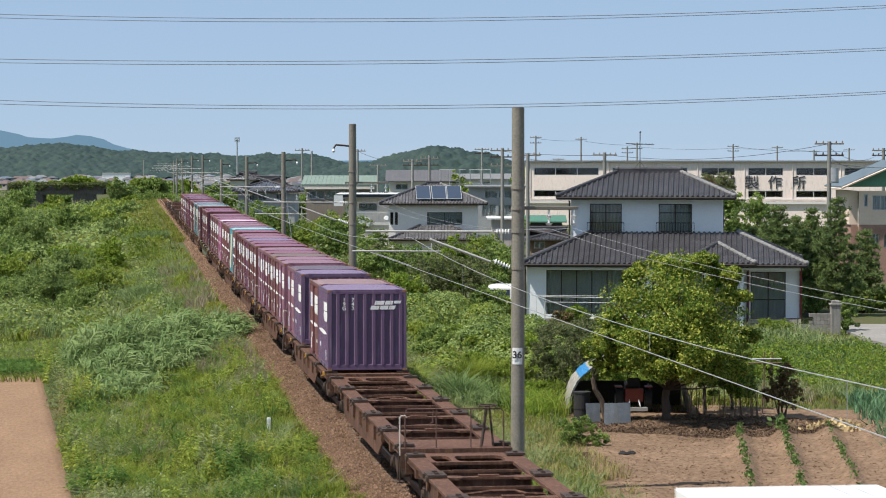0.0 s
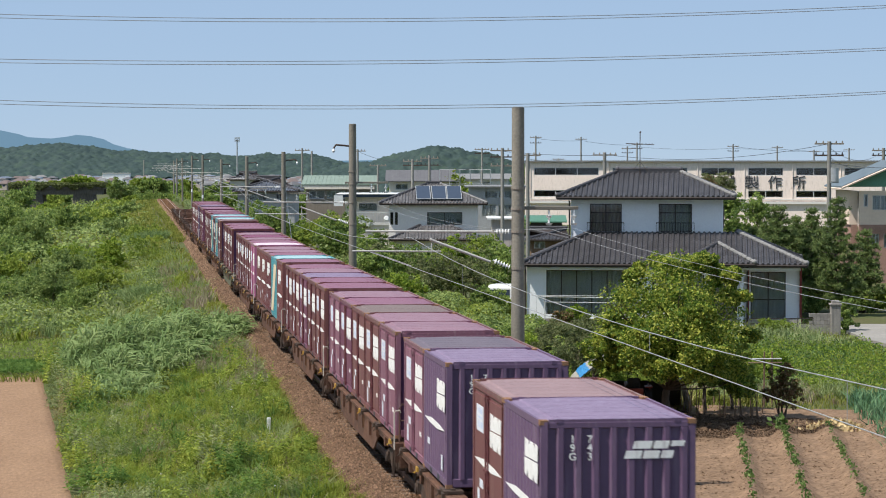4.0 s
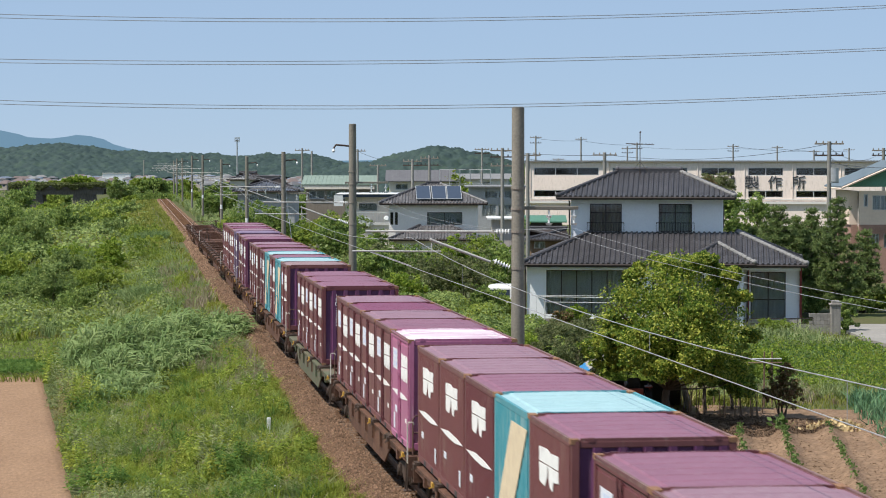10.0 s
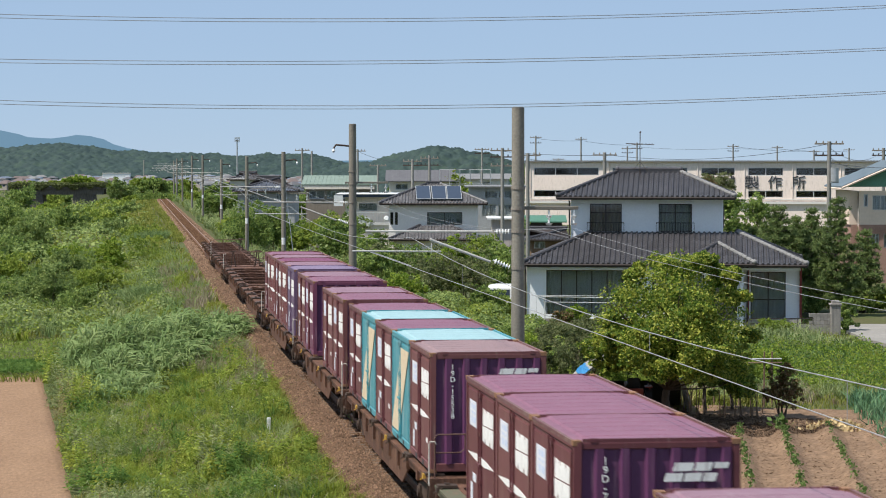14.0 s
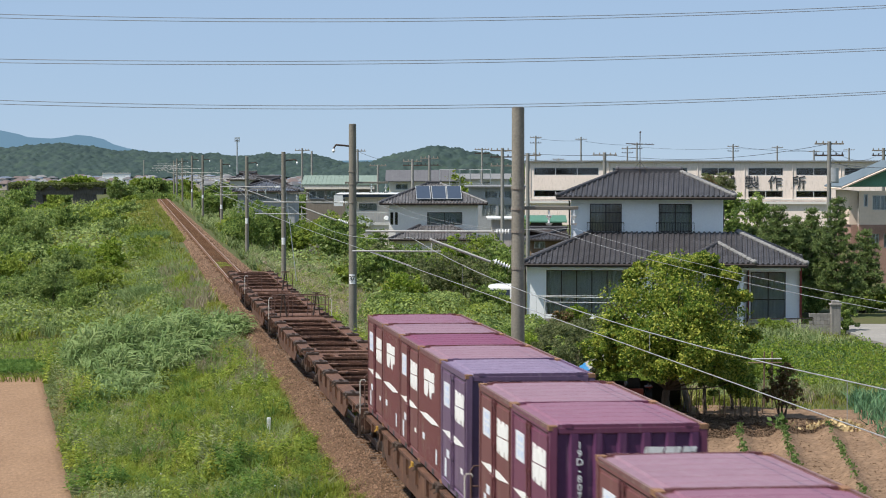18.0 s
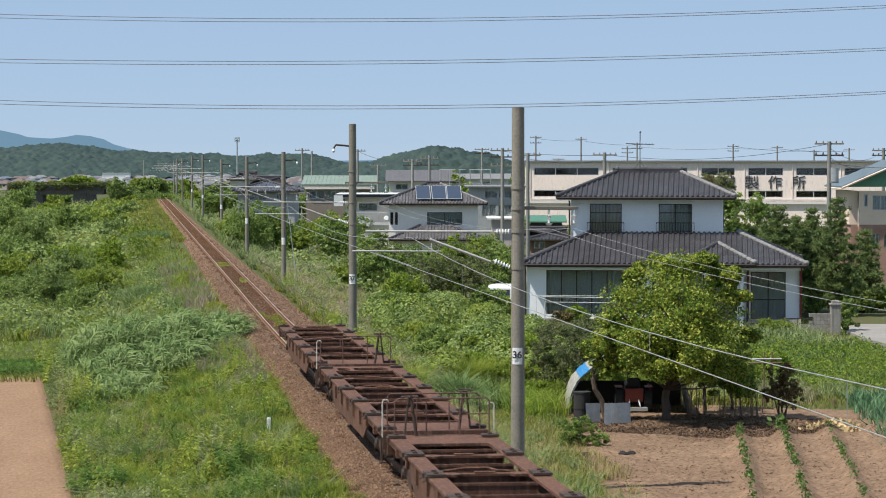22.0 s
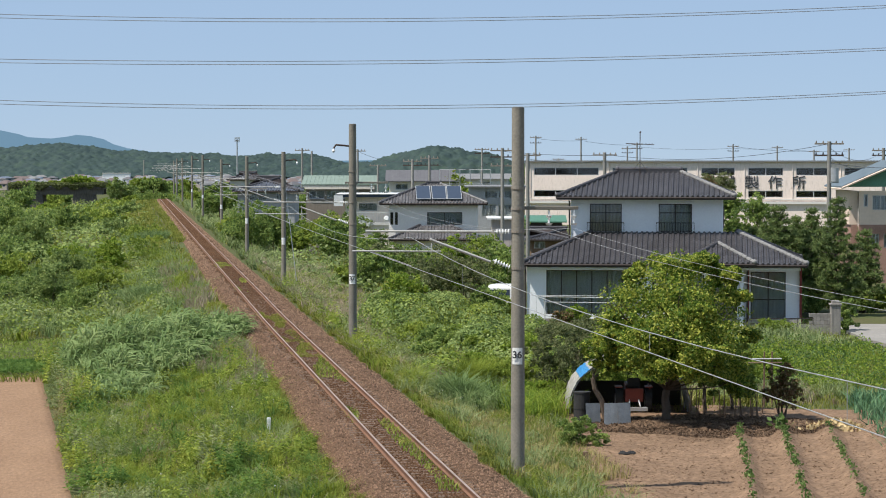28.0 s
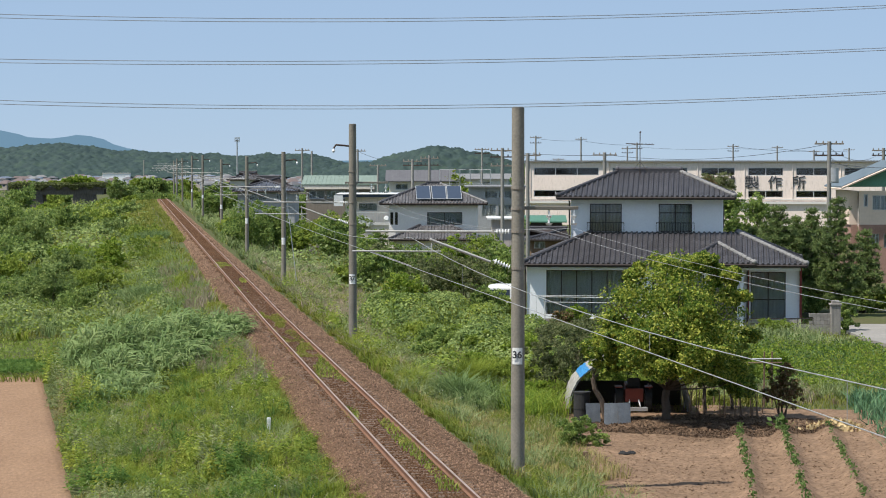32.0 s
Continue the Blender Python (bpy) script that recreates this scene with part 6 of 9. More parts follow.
def far_town():
    rng = random.Random(4)
    walls = [paint("town_wall_grey", (0.34, 0.34, 0.35), rough=0.9, scale=0.3), paint("town_wall_tan", (0.36, 0.32, 0.28), rough=0.9, scale=0.3), paint("town_wall_blue", (0.30, 0.32, 0.36), rough=0.9, scale=0.3), M_WHITEWALL]
    roofs = [M_TILE_GREY, M_ASPHALT_ROOF, paint("blue_grey_roof", (0.16, 0.19, 0.25), rough=0.6, scale=0.4), paint("dull_brown_roof", (0.17, 0.13, 0.12), rough=0.7, scale=0.4)]
    protos = []
    for i in range(8):
        h = thing("distant_house", faced(-290 + i * 17, 1700 + 30 * i, -11.3), "small distant town house with %s roof" % ("a grey", "a dark", "a blue-grey", "a dull brown")[i % 4], "house", "houses of the far town")
        a, b, z = rng.uniform(3.2, 5.5), rng.uniform(3, 4.5), rng.uniform(2.6, 4.8)
        s = Shape()
        wall(s, -a, a, 0, z, -b, 0.2, [(-a * 0.6, -a * 0.15, z - 1.9, z - 0.7), (a * 0.2, a * 0.65, z - 1.9, z - 0.7)])
        s.box(-a, -a + 0.2, -b + 0.2, b, 0, z).box(a - 0.2, a, -b + 0.2, b, 0, z).box(-a, a, b - 0.2, b, 0, z)
        part("wall", s, walls[i % 4], h)
        for c, d in ((-a * 0.6, -a * 0.15), (a * 0.2, a * 0.65)):
            s = Shape()
            s.box(c, d, -b + 0.1, -b + 0.14, z - 1.9, z - 0.7)
            part("window", s, M_SOLAR_AND_SHADE, h)
        s = Shape()
        top = z + rng.uniform(1.2, 2.2)
        s.v = [(-a - 0.6, -b - 0.6, z), (a + 0.6, -b - 0.6, z), (a + 0.6, b + 0.6, z), (-a - 0.6, b + 0.6, z), (-a * 0.5, 0, top), (a * 0.5, 0, top)]
        s.f = [(0, 1, 5, 4), (1, 2, 5), (2, 3, 4, 5), (3, 0, 4), (3, 2, 1, 0)]
        part("roof", s, roofs[(i // 2 + i) % 4], h)
        protos.append(h)
    for i in range(210):
        w = rng.uniform(1650, 2450)
        u = rng.uniform(-0.178, -0.055) * w
        if i > 150:
            u = rng.uniform(-0.10, 0.03) * w
        copy_thing(protos[i % 8], faced(u, w, -11.3, rng.uniform(-40, 40)))
    h = thing("long_town_hall", faced(-290, 2250, -11.3), "long pale flat-roofed building in the far town", "building")
    s = Shape()
    wall(s, -12, 12, 0, 8, 0, 0.4, [(-11 + k * 3.0, -8.8 + k * 3.0, 5, 6.6) for k in range(7)])
    s.box(-12, 12, 0.6, 8, 0, 8)
    part("wall", s, M_WHITEWALL, h)
    s = Shape()
    s.box(-12.4, 12.4, -0.4, 8.4, 8, 8.4)
    part("roof", s, M_GREYWALL, h)


far_town()


M_BRIDGE_CREEPER = leafy("dull_creeper_leaf", [(0.085, 0.115, 0.040), (0.150, 0.165, 0.065), (0.200, 0.225, 0.085)], patch=0.4, trans=0.3, isl=0.5)


def old_bridge():
    b = thing("old_girder_bridge", faced(-67.5, 480, -1.3), "old dark concrete girder bridge overgrown with creepers", "bridge")
    # Shade on the girder and piers is put into this dark concrete.
    dark = paint("sooty_old_concrete", (0.15, 0.135, 0.12), (0.10, 0.09, 0.08), rough=0.9, scale=0.5, streak=(0.06, 0.055, 0.05), streak_amount=0.8)
    s = Shape()
    s.box(-14, 3.5, -2.5, 2.5, 3.7, 4.2).box(-14, 3.5, -2.3, -1.9, 2.7, 3.7).box(-14, 3.5, 1.9, 2.3, 2.7, 3.7)
    part("girder", s, dark, b)
    for x0, x1 in ((-11.5, -8.0), (-2.2, 1.6)):
        s = Shape()
        s.prism([(x0, 0), (x1 + 0.3, 0), (x1, 2.7), (x0, 2.7)], 1, -2.2, 2.2)
        part("pier", s, dark, b)
    s = Shape()
    for i in range(18):
        x = -14 + i
        s.box(x - 0.08, x + 0.08, -2.45, -2.3, 4.2, 4.6)
    s.box(-14, 3.5, -2.45, -2.3, 4.6, 4.72)
    part("parapet", s, dark, b)
    rng = np.random.default_rng(66)
    n = 9000
    x = rng.uniform(-14.3, 4.0, n)
    hang = 0.9 + 0.9 * np.array([noise.noise((a * 0.7, 3.3, 0)) for a in x])
    z = 4.95 - rng.random(n) ** 1.3 * np.clip(hang, 0.25, 2.0)
    y = np.where(z > 4.65, rng.uniform(-2.7, 1.5, n), rng.uniform(-2.85, -2.5, n))
    v, q = leaf_quads(np.stack([x, y, z], -1), 0.17 * rng.uniform(0.6, 1.3, n), rng)
    c = new("hanging_creeper", raw_mesh("hanging_creeper", v, q, M_BRIDGE_CREEPER))
    c.parent = b


old_bridge()


# ---- street poles and masts ----
def street_pole(u, w, top, arms=(0.25,), transformer=False, r=0.13, lamp=False, label="slim grey street pole with crossarms and insulators"):
    p = thing("utility_pole", faced(u, w, -1.3), label, "utility pole", "utility poles among the houses")
    h = top + 1.3
    s = Shape()
    s.rod((0, 0, 0), (0, 0, h), r * 1.2, r, 12, caps=False).rod((0, 0, h - 0.03), (0, 0, h + 0.01), r * 0.98, r * 0.8, 12)
    part("shaft", s, M_POLE_DARK, p).data.shade_smooth()
    for i, a in enumerate(arms):
        s = Shape()
        s.box(-0.95, 0.95, -0.06, 0.06, h - a - 0.05, h - a + 0.05)
        arm = part("cross_arm", s, M_DARKSTEEL if i % 2 else M_CLAMP, p)
        s = Shape()
        for x in (-0.85, -0.4, 0.45, 0.85):
            s.rod((x, 0, h - a + 0.05), (x, 0, h - a + 0.20), 0.055, 0.035, 8)
        part("insulator", s, M_CLAMP if i % 2 == 0 else M_CABLE, arm)
    if transformer:
        s = Shape()
        s.rod((0.32, -0.25, h - 2.6), (0.32, -0.25, h - 1.7), 0.26, n=14)
        s.box(0.05, 0.6, -0.3, 0.0, h - 2.7, h - 2.6)
        part("transformer", s, M_STEEL, p)
    if lamp:
        s = Shape()
        s.rod((0, 0, h - 0.6), (-0.9, -0.1, h - 0.4), 0.03, n=6)
        s.box(-1.2, -0.8, -0.2, 0.0, h - 0.46, h - 0.38)
        part("lamp_head", s, M_PLASTIC_WHITE, p)
    return p


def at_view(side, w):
    """The offset across the line of sight, at the distance w, of a bearing."""
    return (side - 784) * w / 4487


for side, w, top, arms, tr in ((633, 300, 9.1, (0.2,), False), (535, 330, 9.4, (0.3,), False), (552, 330, 9.0, (), False), (669, 285, 7.3, (0.1,), False), (730, 250, 7.9, (0.2, 0.6), False),
                             (760, 262, 8.3, (0.3, 1.0), False), (853, 330, 9.4, (0.2, 0.7), False), (889, 200, 8.75, (0.2, 0.7, 1.4), False), (934, 186, 8.3, (0.15,), False),
                             (948, 420, 11.9, (0.3, 1.2), False), (1028, 430, 11.8, (0.4,), False), (1070, 200, 8.4, (0.2,), False), (1110, 430, 10.2, (0.4, 1.1), False), (1127, 440, 10.9, (0.3, 1.0), False),
                             (1297, 430, 10.6, (0.4, 1.2), False), (1375, 430, 10.3, (0.3,), False), (1440, 430, 9.6, (0.3,), False), (1467, 165, 9.0, (0.15, 0.9), True), (1502, 430, 9.9, (0.3,), False),
                             (1563, 210, 8.8, (0.2, 0.6), False), (255, 700, 8.0, (), False), (988, 430, 8.2, (0.2,), False)):
    street_pole(at_view(side, w), w, top, arms, tr)


def street_cables():
    t = thing("street_cables", Matrix(), "thin black street cables sagging between poles", "cable")
    runs = [((1467, 165, 8.85), (1070, 200, 8.25)), ((1467, 165, 8.6), (1563, 210, 8.6)), ((1070, 200, 8.2), (889, 200, 8.5)), ((889, 200, 8.0), (934, 186, 8.1)), ((934, 186, 7.9), (1070, 200, 7.8)),
            ((1467, 165, 8.0), (1563, 210, 8.0)), ((730, 250, 7.7), (760, 262, 8.0)), ((760, 262, 8.0), (889, 200, 8.1)), ((1297, 430, 10.2), (1440, 430, 9.3)), ((948, 420, 11.5), (1028, 430, 11.2)),
            ((1028, 430, 11.2), (1127, 440, 10.5)), ((1127, 440, 10.2), (1297, 430, 9.9)), ((1297, 430, 9.9), (1375, 430, 9.8)), ((1375, 430, 9.8), (1502, 430, 9.4)), ((1467, 165, 7.6), (1600, 160, 7.3)), ((633, 300, 8.9), (760, 262, 7.9))]
    for a, b in runs:
        p, q = spot(at_view(a[0], a[1]), a[1], a[2]), spot(at_view(b[0], b[1]), b[1], b[2])
        s = Shape()
        n = 14
        pts = [p.lerp(q, i / n) - Vector((0, 0, (q - p).length * 0.018 * 4 * i / n * (1 - i / n))) for i in range(n + 1)]
        s.line(pts, 0.016 if a[1] < 300 else 0.022)
        part("street_cable", s, M_CABLE, t)


street_cables()


def light_mast():
    p = thing("floodlight_mast", faced(at_view(420, 520), 520, -1.3), "tall thin steel mast with a floodlight frame on top", "mast")
    s = Shape()
    s.rod((0, 0, 0), (0, 0, 13.6), 0.22, 0.12, 10)
    part("shaft", s, M_STEEL, p)
    s = Shape()
    s.box(-0.5, 0.5, -0.1, 0.1, 12.9, 13.0).box(-0.5, 0.5, -0.1, 0.1, 13.8, 13.9).box(-0.5, -0.4, -0.1, 0.1, 13.0, 13.8).box(0.4, 0.5, -0.1, 0.1, 13.0, 13.8)
    for x in (-0.25, 0.25):
        for z in (13.2, 13.6):
            s.box(x - 0.15, x + 0.15, -0.25, 0.0, z - 0.12, z + 0.12)
    part("floodlight_frame", s, M_STEEL, p)


light_mast()


def wire_fence_frame():
    """The tall net frame behind the house with solar panels."""
    p = thing("net_fence", faced(at_view(818, 300), 300, -1.3), "tall pale steel net fence frame", "fence")
    k = 300 / 4487
    for i in range(6):
        s = Shape()
        x = (-40 + i * 18) * k
        s.rod((x, 0, 0), (x, 0, 8.0), 0.05, n=6)
        part("post", s, M_STEEL, p)
    for z in (8.0, 6.3):
        s = Shape()
        s.rod((-40 * k, 0, z), (50 * k, 0, z), 0.04, n=6)
        part("rail", s, M_STEEL, p)


wire_fence_frame()

# ---- vegetation ----
M_GRASS = leafy("verge_grass", [(0.105, 0.138, 0.025), (0.180, 0.212, 0.036), (0.268, 0.280, 0.054), (0.380, 0.325, 0.140)], patch=0.45, trans=0.45, isl=0.2)
M_REED = leafy("silver_green_reed", [(0.125, 0.195, 0.064), (0.185, 0.265, 0.094), (0.270, 0.340, 0.135)], patch=0.5, trans=0.35, isl=0.3)
M_DRY = leafy("dry_grass", [(0.290, 0.225, 0.155), (0.400, 0.330, 0.250), (0.250, 0.220, 0.125)], patch=0.6, trans=0.35, isl=0.6)
M_WEED = leafy("broad_green_weed", [(0.110, 0.170, 0.027), (0.232, 0.305, 0.050), (0.395, 0.440, 0.088)], patch=0.6, trans=0.42, isl=0.25)
M_BUSH = leafy("dark_bush_leaf", [(0.110, 0.178, 0.048), (0.198, 0.280, 0.072), (0.335, 0.415, 0.115)], patch=0.6, trans=0.45, isl=0.5)
M_BRIGHT = leafy("bright_bush_leaf", [(0.13, 0.215, 0.026), (0.221, 0.312, 0.041), (0.337, 0.402, 0.065)], patch=0.7, trans=0.50, isl=0.5)
M_TREE = leafy("fruit_tree_leaf", [(0.080, 0.148, 0.024), (0.205, 0.290, 0.042), (0.480, 0.495, 0.095)], patch=1.1, trans=0.42, isl=0.6, rough=0.42)
M_PINE = leafy("pine_needles", [(0.100, 0.150, 0.052), (0.165, 0.225, 0.072), (0.250, 0.310, 0.105)], patch=0.8, trans=0.30, isl=0.5)
M_GREYBUSH = leafy("grey_green_twigs", [(0.104, 0.132, 0.047), (0.166, 0.191, 0.079), (0.243, 0.257, 0.119)], patch=0.7, trans=0.40, isl=0.5)
M_BROWNBUSH = leafy("browned_shrub_leaf", [(0.11, 0.13, 0.04), (0.19, 0.13, 0.06), (0.26, 0.16, 0.085)], patch=0.8, trans=0.25, isl=0.5)
M_LEEK = leafy("blue_green_leek", [(0.07, 0.15, 0.08), (0.11, 0.22, 0.10), (0.17, 0.28, 0.14)], patch=0.8, trans=0.30, isl=0.5)
M_BARK = paint("grey_brown_bark", (0.13, 0.095, 0.07), (0.085, 0.065, 0.05), rough=0.9, scale=5, bump=0.6, bump_scale=25)

ground_arr = np.vectorize(ground_z)


def tufts(name, label, x, y, h, width, lean, material, rng, z=None, category="grass", bendy=0.35):
    """Grass blades: two joints each, leaning and bent over."""
    n = len(x)
    z = ground_arr(x, y) if z is None else z
    a = rng.uniform(0, 2 * np.pi, n)
    d = np.stack([np.cos(a), np.sin(a), np.zeros(n)], -1)
    side = np.stack([-np.sin(a + rng.normal(0, 0.6, n)), np.cos(a), np.zeros(n)], -1)
    p = np.stack([x, y, z - 0.03], -1)
    ln = (lean * rng.uniform(0.2, 1.2, n))[:, None]
    up = np.array([0, 0, 1.0])
    hh, ww = h[:, None], width[:, None]
    mid = p + up * hh * 0.55 + d * ln * hh * 0.35
    tip = p + up * hh * (1 - bendy * rng.random(n)[:, None] * 0.5) + d * ln * hh * (1.0 + bendy)
    v = np.stack([p - side * ww * 0.5, p + side * ww * 0.5, mid - side * ww * 0.42, mid + side * ww * 0.42, tip], 1).reshape(-1, 3)
    f = np.array([(0, 1, 3), (0, 3, 2), (2, 3, 4)])
    t = (f[None] + (np.arange(n) * 5)[:, None, None]).reshape(-1, 3)
    return tagged(new(name, raw_mesh(name, v, t, material)), label, category, kind="stuff")


M_MEADOW = leafy("short_meadow_grass", [(0.175, 0.245, 0.042), (0.230, 0.305, 0.058), (0.295, 0.360, 0.080)], patch=0.3, trans=0.4, isl=0.3)


M_VERGE = leafy("lush_verge_grass", [(0.115, 0.165, 0.026), (0.180, 0.240, 0.038), (0.270, 0.315, 0.058)], patch=0.5, trans=0.45, isl=0.22)
M_STRAWGRASS = leafy("straw_yellow_grass", [(0.300, 0.255, 0.100), (0.420, 0.350, 0.160), (0.300, 0.300, 0.090)], patch=0.6, trans=0.35, isl=0.4)


def in_meadow(x, y):
    """The mown strip past the bare field."""
    u, w = (x - EYE[0]) * RV.x + y * RV.y, (x - EYE[0]) * FV.x + y * FV.y
    return (w > 106.5) & (w < 129 + 2 * np.sin(x)) & (u / w < -0.150)


def verge():
    rng = np.random.default_rng(21)

    def strip(n, x0, x1, y0, y1, hmin, hmax, wid, mat, name, label, lean=0.55, power=1.0, keep=None, top=None):
        y = y0 + (y1 - y0) * rng.random(n) ** power
        x = rng.uniform(x0, x1, n)
        if keep is not None:
            m = keep(x, y)
            x, y = x[m], y[m]
        k = np.array([0.5 + 0.5 * noise.noise((a * 0.35, b * 0.35, 0.5)) for a, b in zip(x, y)])
        h = (hmin + (hmax - hmin) * np.clip(k, 0, 1)) * rng.uniform(0.6, 1.2, len(x))
        tufts(name, label, x, y, h, wid * rng.uniform(0.6, 1.3, len(x)), np.full(len(x), lean), mat, rng, None if top is None else top + np.array([rise(b) for b in y]))

    edge = lambda x, y: x > -8.68 - 0.050 * (y - 70) + 0.25 * np.sin(y * 1.7)
    strip(70000, -12.0, -1.8, 54, 112, 0.08, 0.26, 0.032, M_GRASS, "verge_grass", "thick green grass on the railway bank", keep=edge)
    strip(34000, -24, -1.85, 106, 210, 0.2, 0.60, 0.05, M_GRASS, "verge_grass", "thick green grass on the railway bank", power=1.2, keep=lambda x, y: (x > -8 - 0.085 * y) & ~in_meadow(x, y))
    strip(26000, -44, -2.0, 205, 560, 0.3, 0.8, 0.11, M_GRASS, "verge_grass", "thick green grass on the far bank", keep=lambda x, y: x > -6 - 0.08 * y)
    strip(26000, 2.35, 5.4, 54, 100, 0.12, 0.40, 0.028, M_VERGE, "verge_grass", "green grass between track and field", keep=lambda x, y: np.array([noise.noise((a * 0.6, b * 0.35, 21)) > -0.22 for a, b in zip(x, y)]))
    strip(9000, 2.6, 7.2, 60, 97, 0.2, 0.55, 0.022, M_STRAWGRASS, "dry_grass", "straw-coloured grass in patches on the verge", 0.4, keep=lambda x, y: (x < -3.3 + 0.1275 * y) & np.array([noise.noise((a * 0.5, b * 0.3, 33)) > 0.08 for a, b in zip(x, y)]))
    strip(30000, 5.0, 9.6, 56, 97, 0.15, 0.5, 0.028, M_VERGE, "verge_grass", "green grass along the edge of the plot", keep=lambda x, y: x < -3.3 + 0.1275 * y)
    strip(30000, 2.35, 14, 96, 190, 0.25, 0.75, 0.045, M_GRASS, "verge_grass", "green grass beyond the track")
    strip(20000, 2.3, 24, 185, 560, 0.3, 0.9, 0.10, M_GRASS, "verge_grass", "green grass along the far track")
    strip(26000, 4.5, 34, 84.5, 112, 0.15, 0.45, 0.035, M_GRASS, "garden_grass", "rough green grass round the vegetable plot", keep=lambda x, y: y > 85 + 0.128 * (x + 7))
    strip(26000, 8, 40, 108, 150, 0.15, 0.4, 0.05, M_GRASS, "garden_grass", "rough green grass before the farmhouse", keep=lambda x, y: ((x + 7.673) * 0.9918 - y * 0.1275 < 20.6) | ((x + 7.673) * 0.1275 + y * 0.9918 < 116))
    strip(24000, -28, -9, 106, 133, 0.06, 0.20, 0.06, M_MEADOW, "meadow_grass", "short bright meadow grass beyond the bare field", keep=lambda x, y: y > 107)
    strip(9000, -2.2, -1.25, 240, 470, 0.2, 0.55, 0.10, M_GRASS, "verge_grass", "grass creeping over the far ballast", top=-0.45)
    strip(9000, -6, 6, 436, 560, 0.4, 1.1, 0.16, M_GRASS, "verge_grass", "tall grass where the line passes out of sight")
    # dry stalks by the ballast and on the bank
    strip(12000, -4.8, -2.2, 92, 190, 0.5, 1.05, 0.035, M_DRY, "dry_grass", "pale dry grass stalks beside the ballast", 0.3, keep=lambda x, y: np.array([noise.noise((a * 0.5, b * 0.12, 9)) > 0.0 for a, b in zip(x, y)]))
    strip(5000, 3.2, 6.6, 69, 86, 0.25, 0.60, 0.022, M_STRAWGRASS, "dry_grass", "straw-coloured dry grass round the pole foot", 0.35)
    strip(7000, 3.2, 7.5, 118, 165, 0.5, 1.1, 0.035, M_DRY, "dry_grass", "brown dry grass under the shrubs", 0.3)
    strip(6000, -0.62, 0.62, 102, 130, 0.05, 0.18, 0.028, M_GRASS, "track_weeds", "green weeds growing between the rails", 0.7, keep=lambda x, y: np.array([noise.noise((a * 1.6, b * 0.25, 5)) > -0.05 for a, b in zip(x, y)]), top=-0.18)
    strip(15000, -0.62, 0.55, 60, 190, 0.05, 0.20, 0.030, M_WEED, "track_weeds", "low weeds growing between the rails", 0.7, keep=lambda x, y: np.array([noise.noise((a * 1.1, b * 0.11, 3)) > 0.20 for a, b in zip(x, y)]), top=-0.18)


verge()


def tussocks(name, label, n, x0, x1, y0, y1, h0, h1, per, mat, wid, seed, keep=None, rad=0.22):
    """Separate tufts of long grass, each fanning out from its root."""
    rng = np.random.default_rng(seed)
    cx, cy = rng.uniform(x0, x1, n), rng.uniform(y0, y1, n)
    if keep is not None:
        m = keep(cx, cy)
        cx, cy = cx[m], cy[m]
    m = ~in_meadow(cx, cy)
    cx, cy = cx[m], cy[m]
    k = len(cx)
    hh = rng.uniform(h0, h1, k)
    x = np.repeat(cx, per) + rng.normal(0, rad, k * per) * np.repeat(hh, per)
    y = np.repeat(cy, per) + rng.normal(0, rad, k * per) * np.repeat(hh, per)
    h = np.repeat(hh, per) * rng.uniform(0.5, 1.15, k * per)
    tufts(name, label, x, y, h, wid * rng.uniform(0.6, 1.3, k * per), np.full(k * per, 0.75), mat, rng, bendy=0.8)


M_SAGE = leafy("sage_green_grass", [(0.14, 0.20, 0.07), (0.22, 0.28, 0.11), (0.37, 0.40, 0.19)], patch=0.6, trans=0.40, isl=0.22)
bank = lambda x, y: x > -8.3 - 0.050 * (y - 70)
M_FRESH = leafy("fresh_yellow_grass", [(0.155, 0.215, 0.026), (0.235, 0.295, 0.040), (0.325, 0.370, 0.068)], patch=0.4, trans=0.5, isl=0.25)
M_DEEPGREEN = leafy("deep_green_grass", [(0.085, 0.165, 0.034), (0.135, 0.230, 0.050), (0.205, 0.300, 0.072)], patch=0.4, trans=0.45, isl=0.25)
tussocks("grass_tussocks", "bright tufts of long fresh grass on the bank", 420, -11, -2.3, 56, 112, 0.35, 0.75, 55, M_FRESH, 0.028, 31, bank)
tussocks("grass_tussocks", "deep green tufts of long grass on the bank", 360, -11, -2.4, 56, 112, 0.3, 0.7, 55, M_DEEPGREEN, 0.03, 32, bank)
tussocks("grass_tussocks", "pale sage-green tufts on the bank", 420, -11, -2.4, 60, 116, 0.35, 0.8, 45, M_SAGE, 0.026, 41, lambda x, y: bank(x, y) & np.array([noise.noise((a * 0.25, b * 0.16, 2)) > 0.0 for a, b in zip(x, y)]))
tussocks("grass_tussocks", "pale sage-green tufts on the far bank", 420, -24, -2.8, 112, 240, 0.6, 1.2, 36, M_SAGE, 0.055, 42, lambda x, y: x > -8 - 0.085 * y)
tussocks("grass_tussocks", "ragged grass creeping over the ballast", 560, -2.7, -1.5, 55, 150, 0.2, 0.45, 40, M_GRASS, 0.024, 43, lambda x, y: np.array([x_ < -2.0 + 0.9 * noise.noise((4.0, b * 0.22, 8)) for x_, b in zip(x, y)]))
tussocks("grass_tussocks", "ragged grass creeping over the ballast", 420, 1.9, 2.7, 55, 160, 0.2, 0.45, 36, M_GRASS, 0.026, 44, lambda x, y: np.array([x_ > 2.3 - 0.7 * noise.noise((9.0, b * 0.2, 3)) for x_, b in zip(x, y)]))
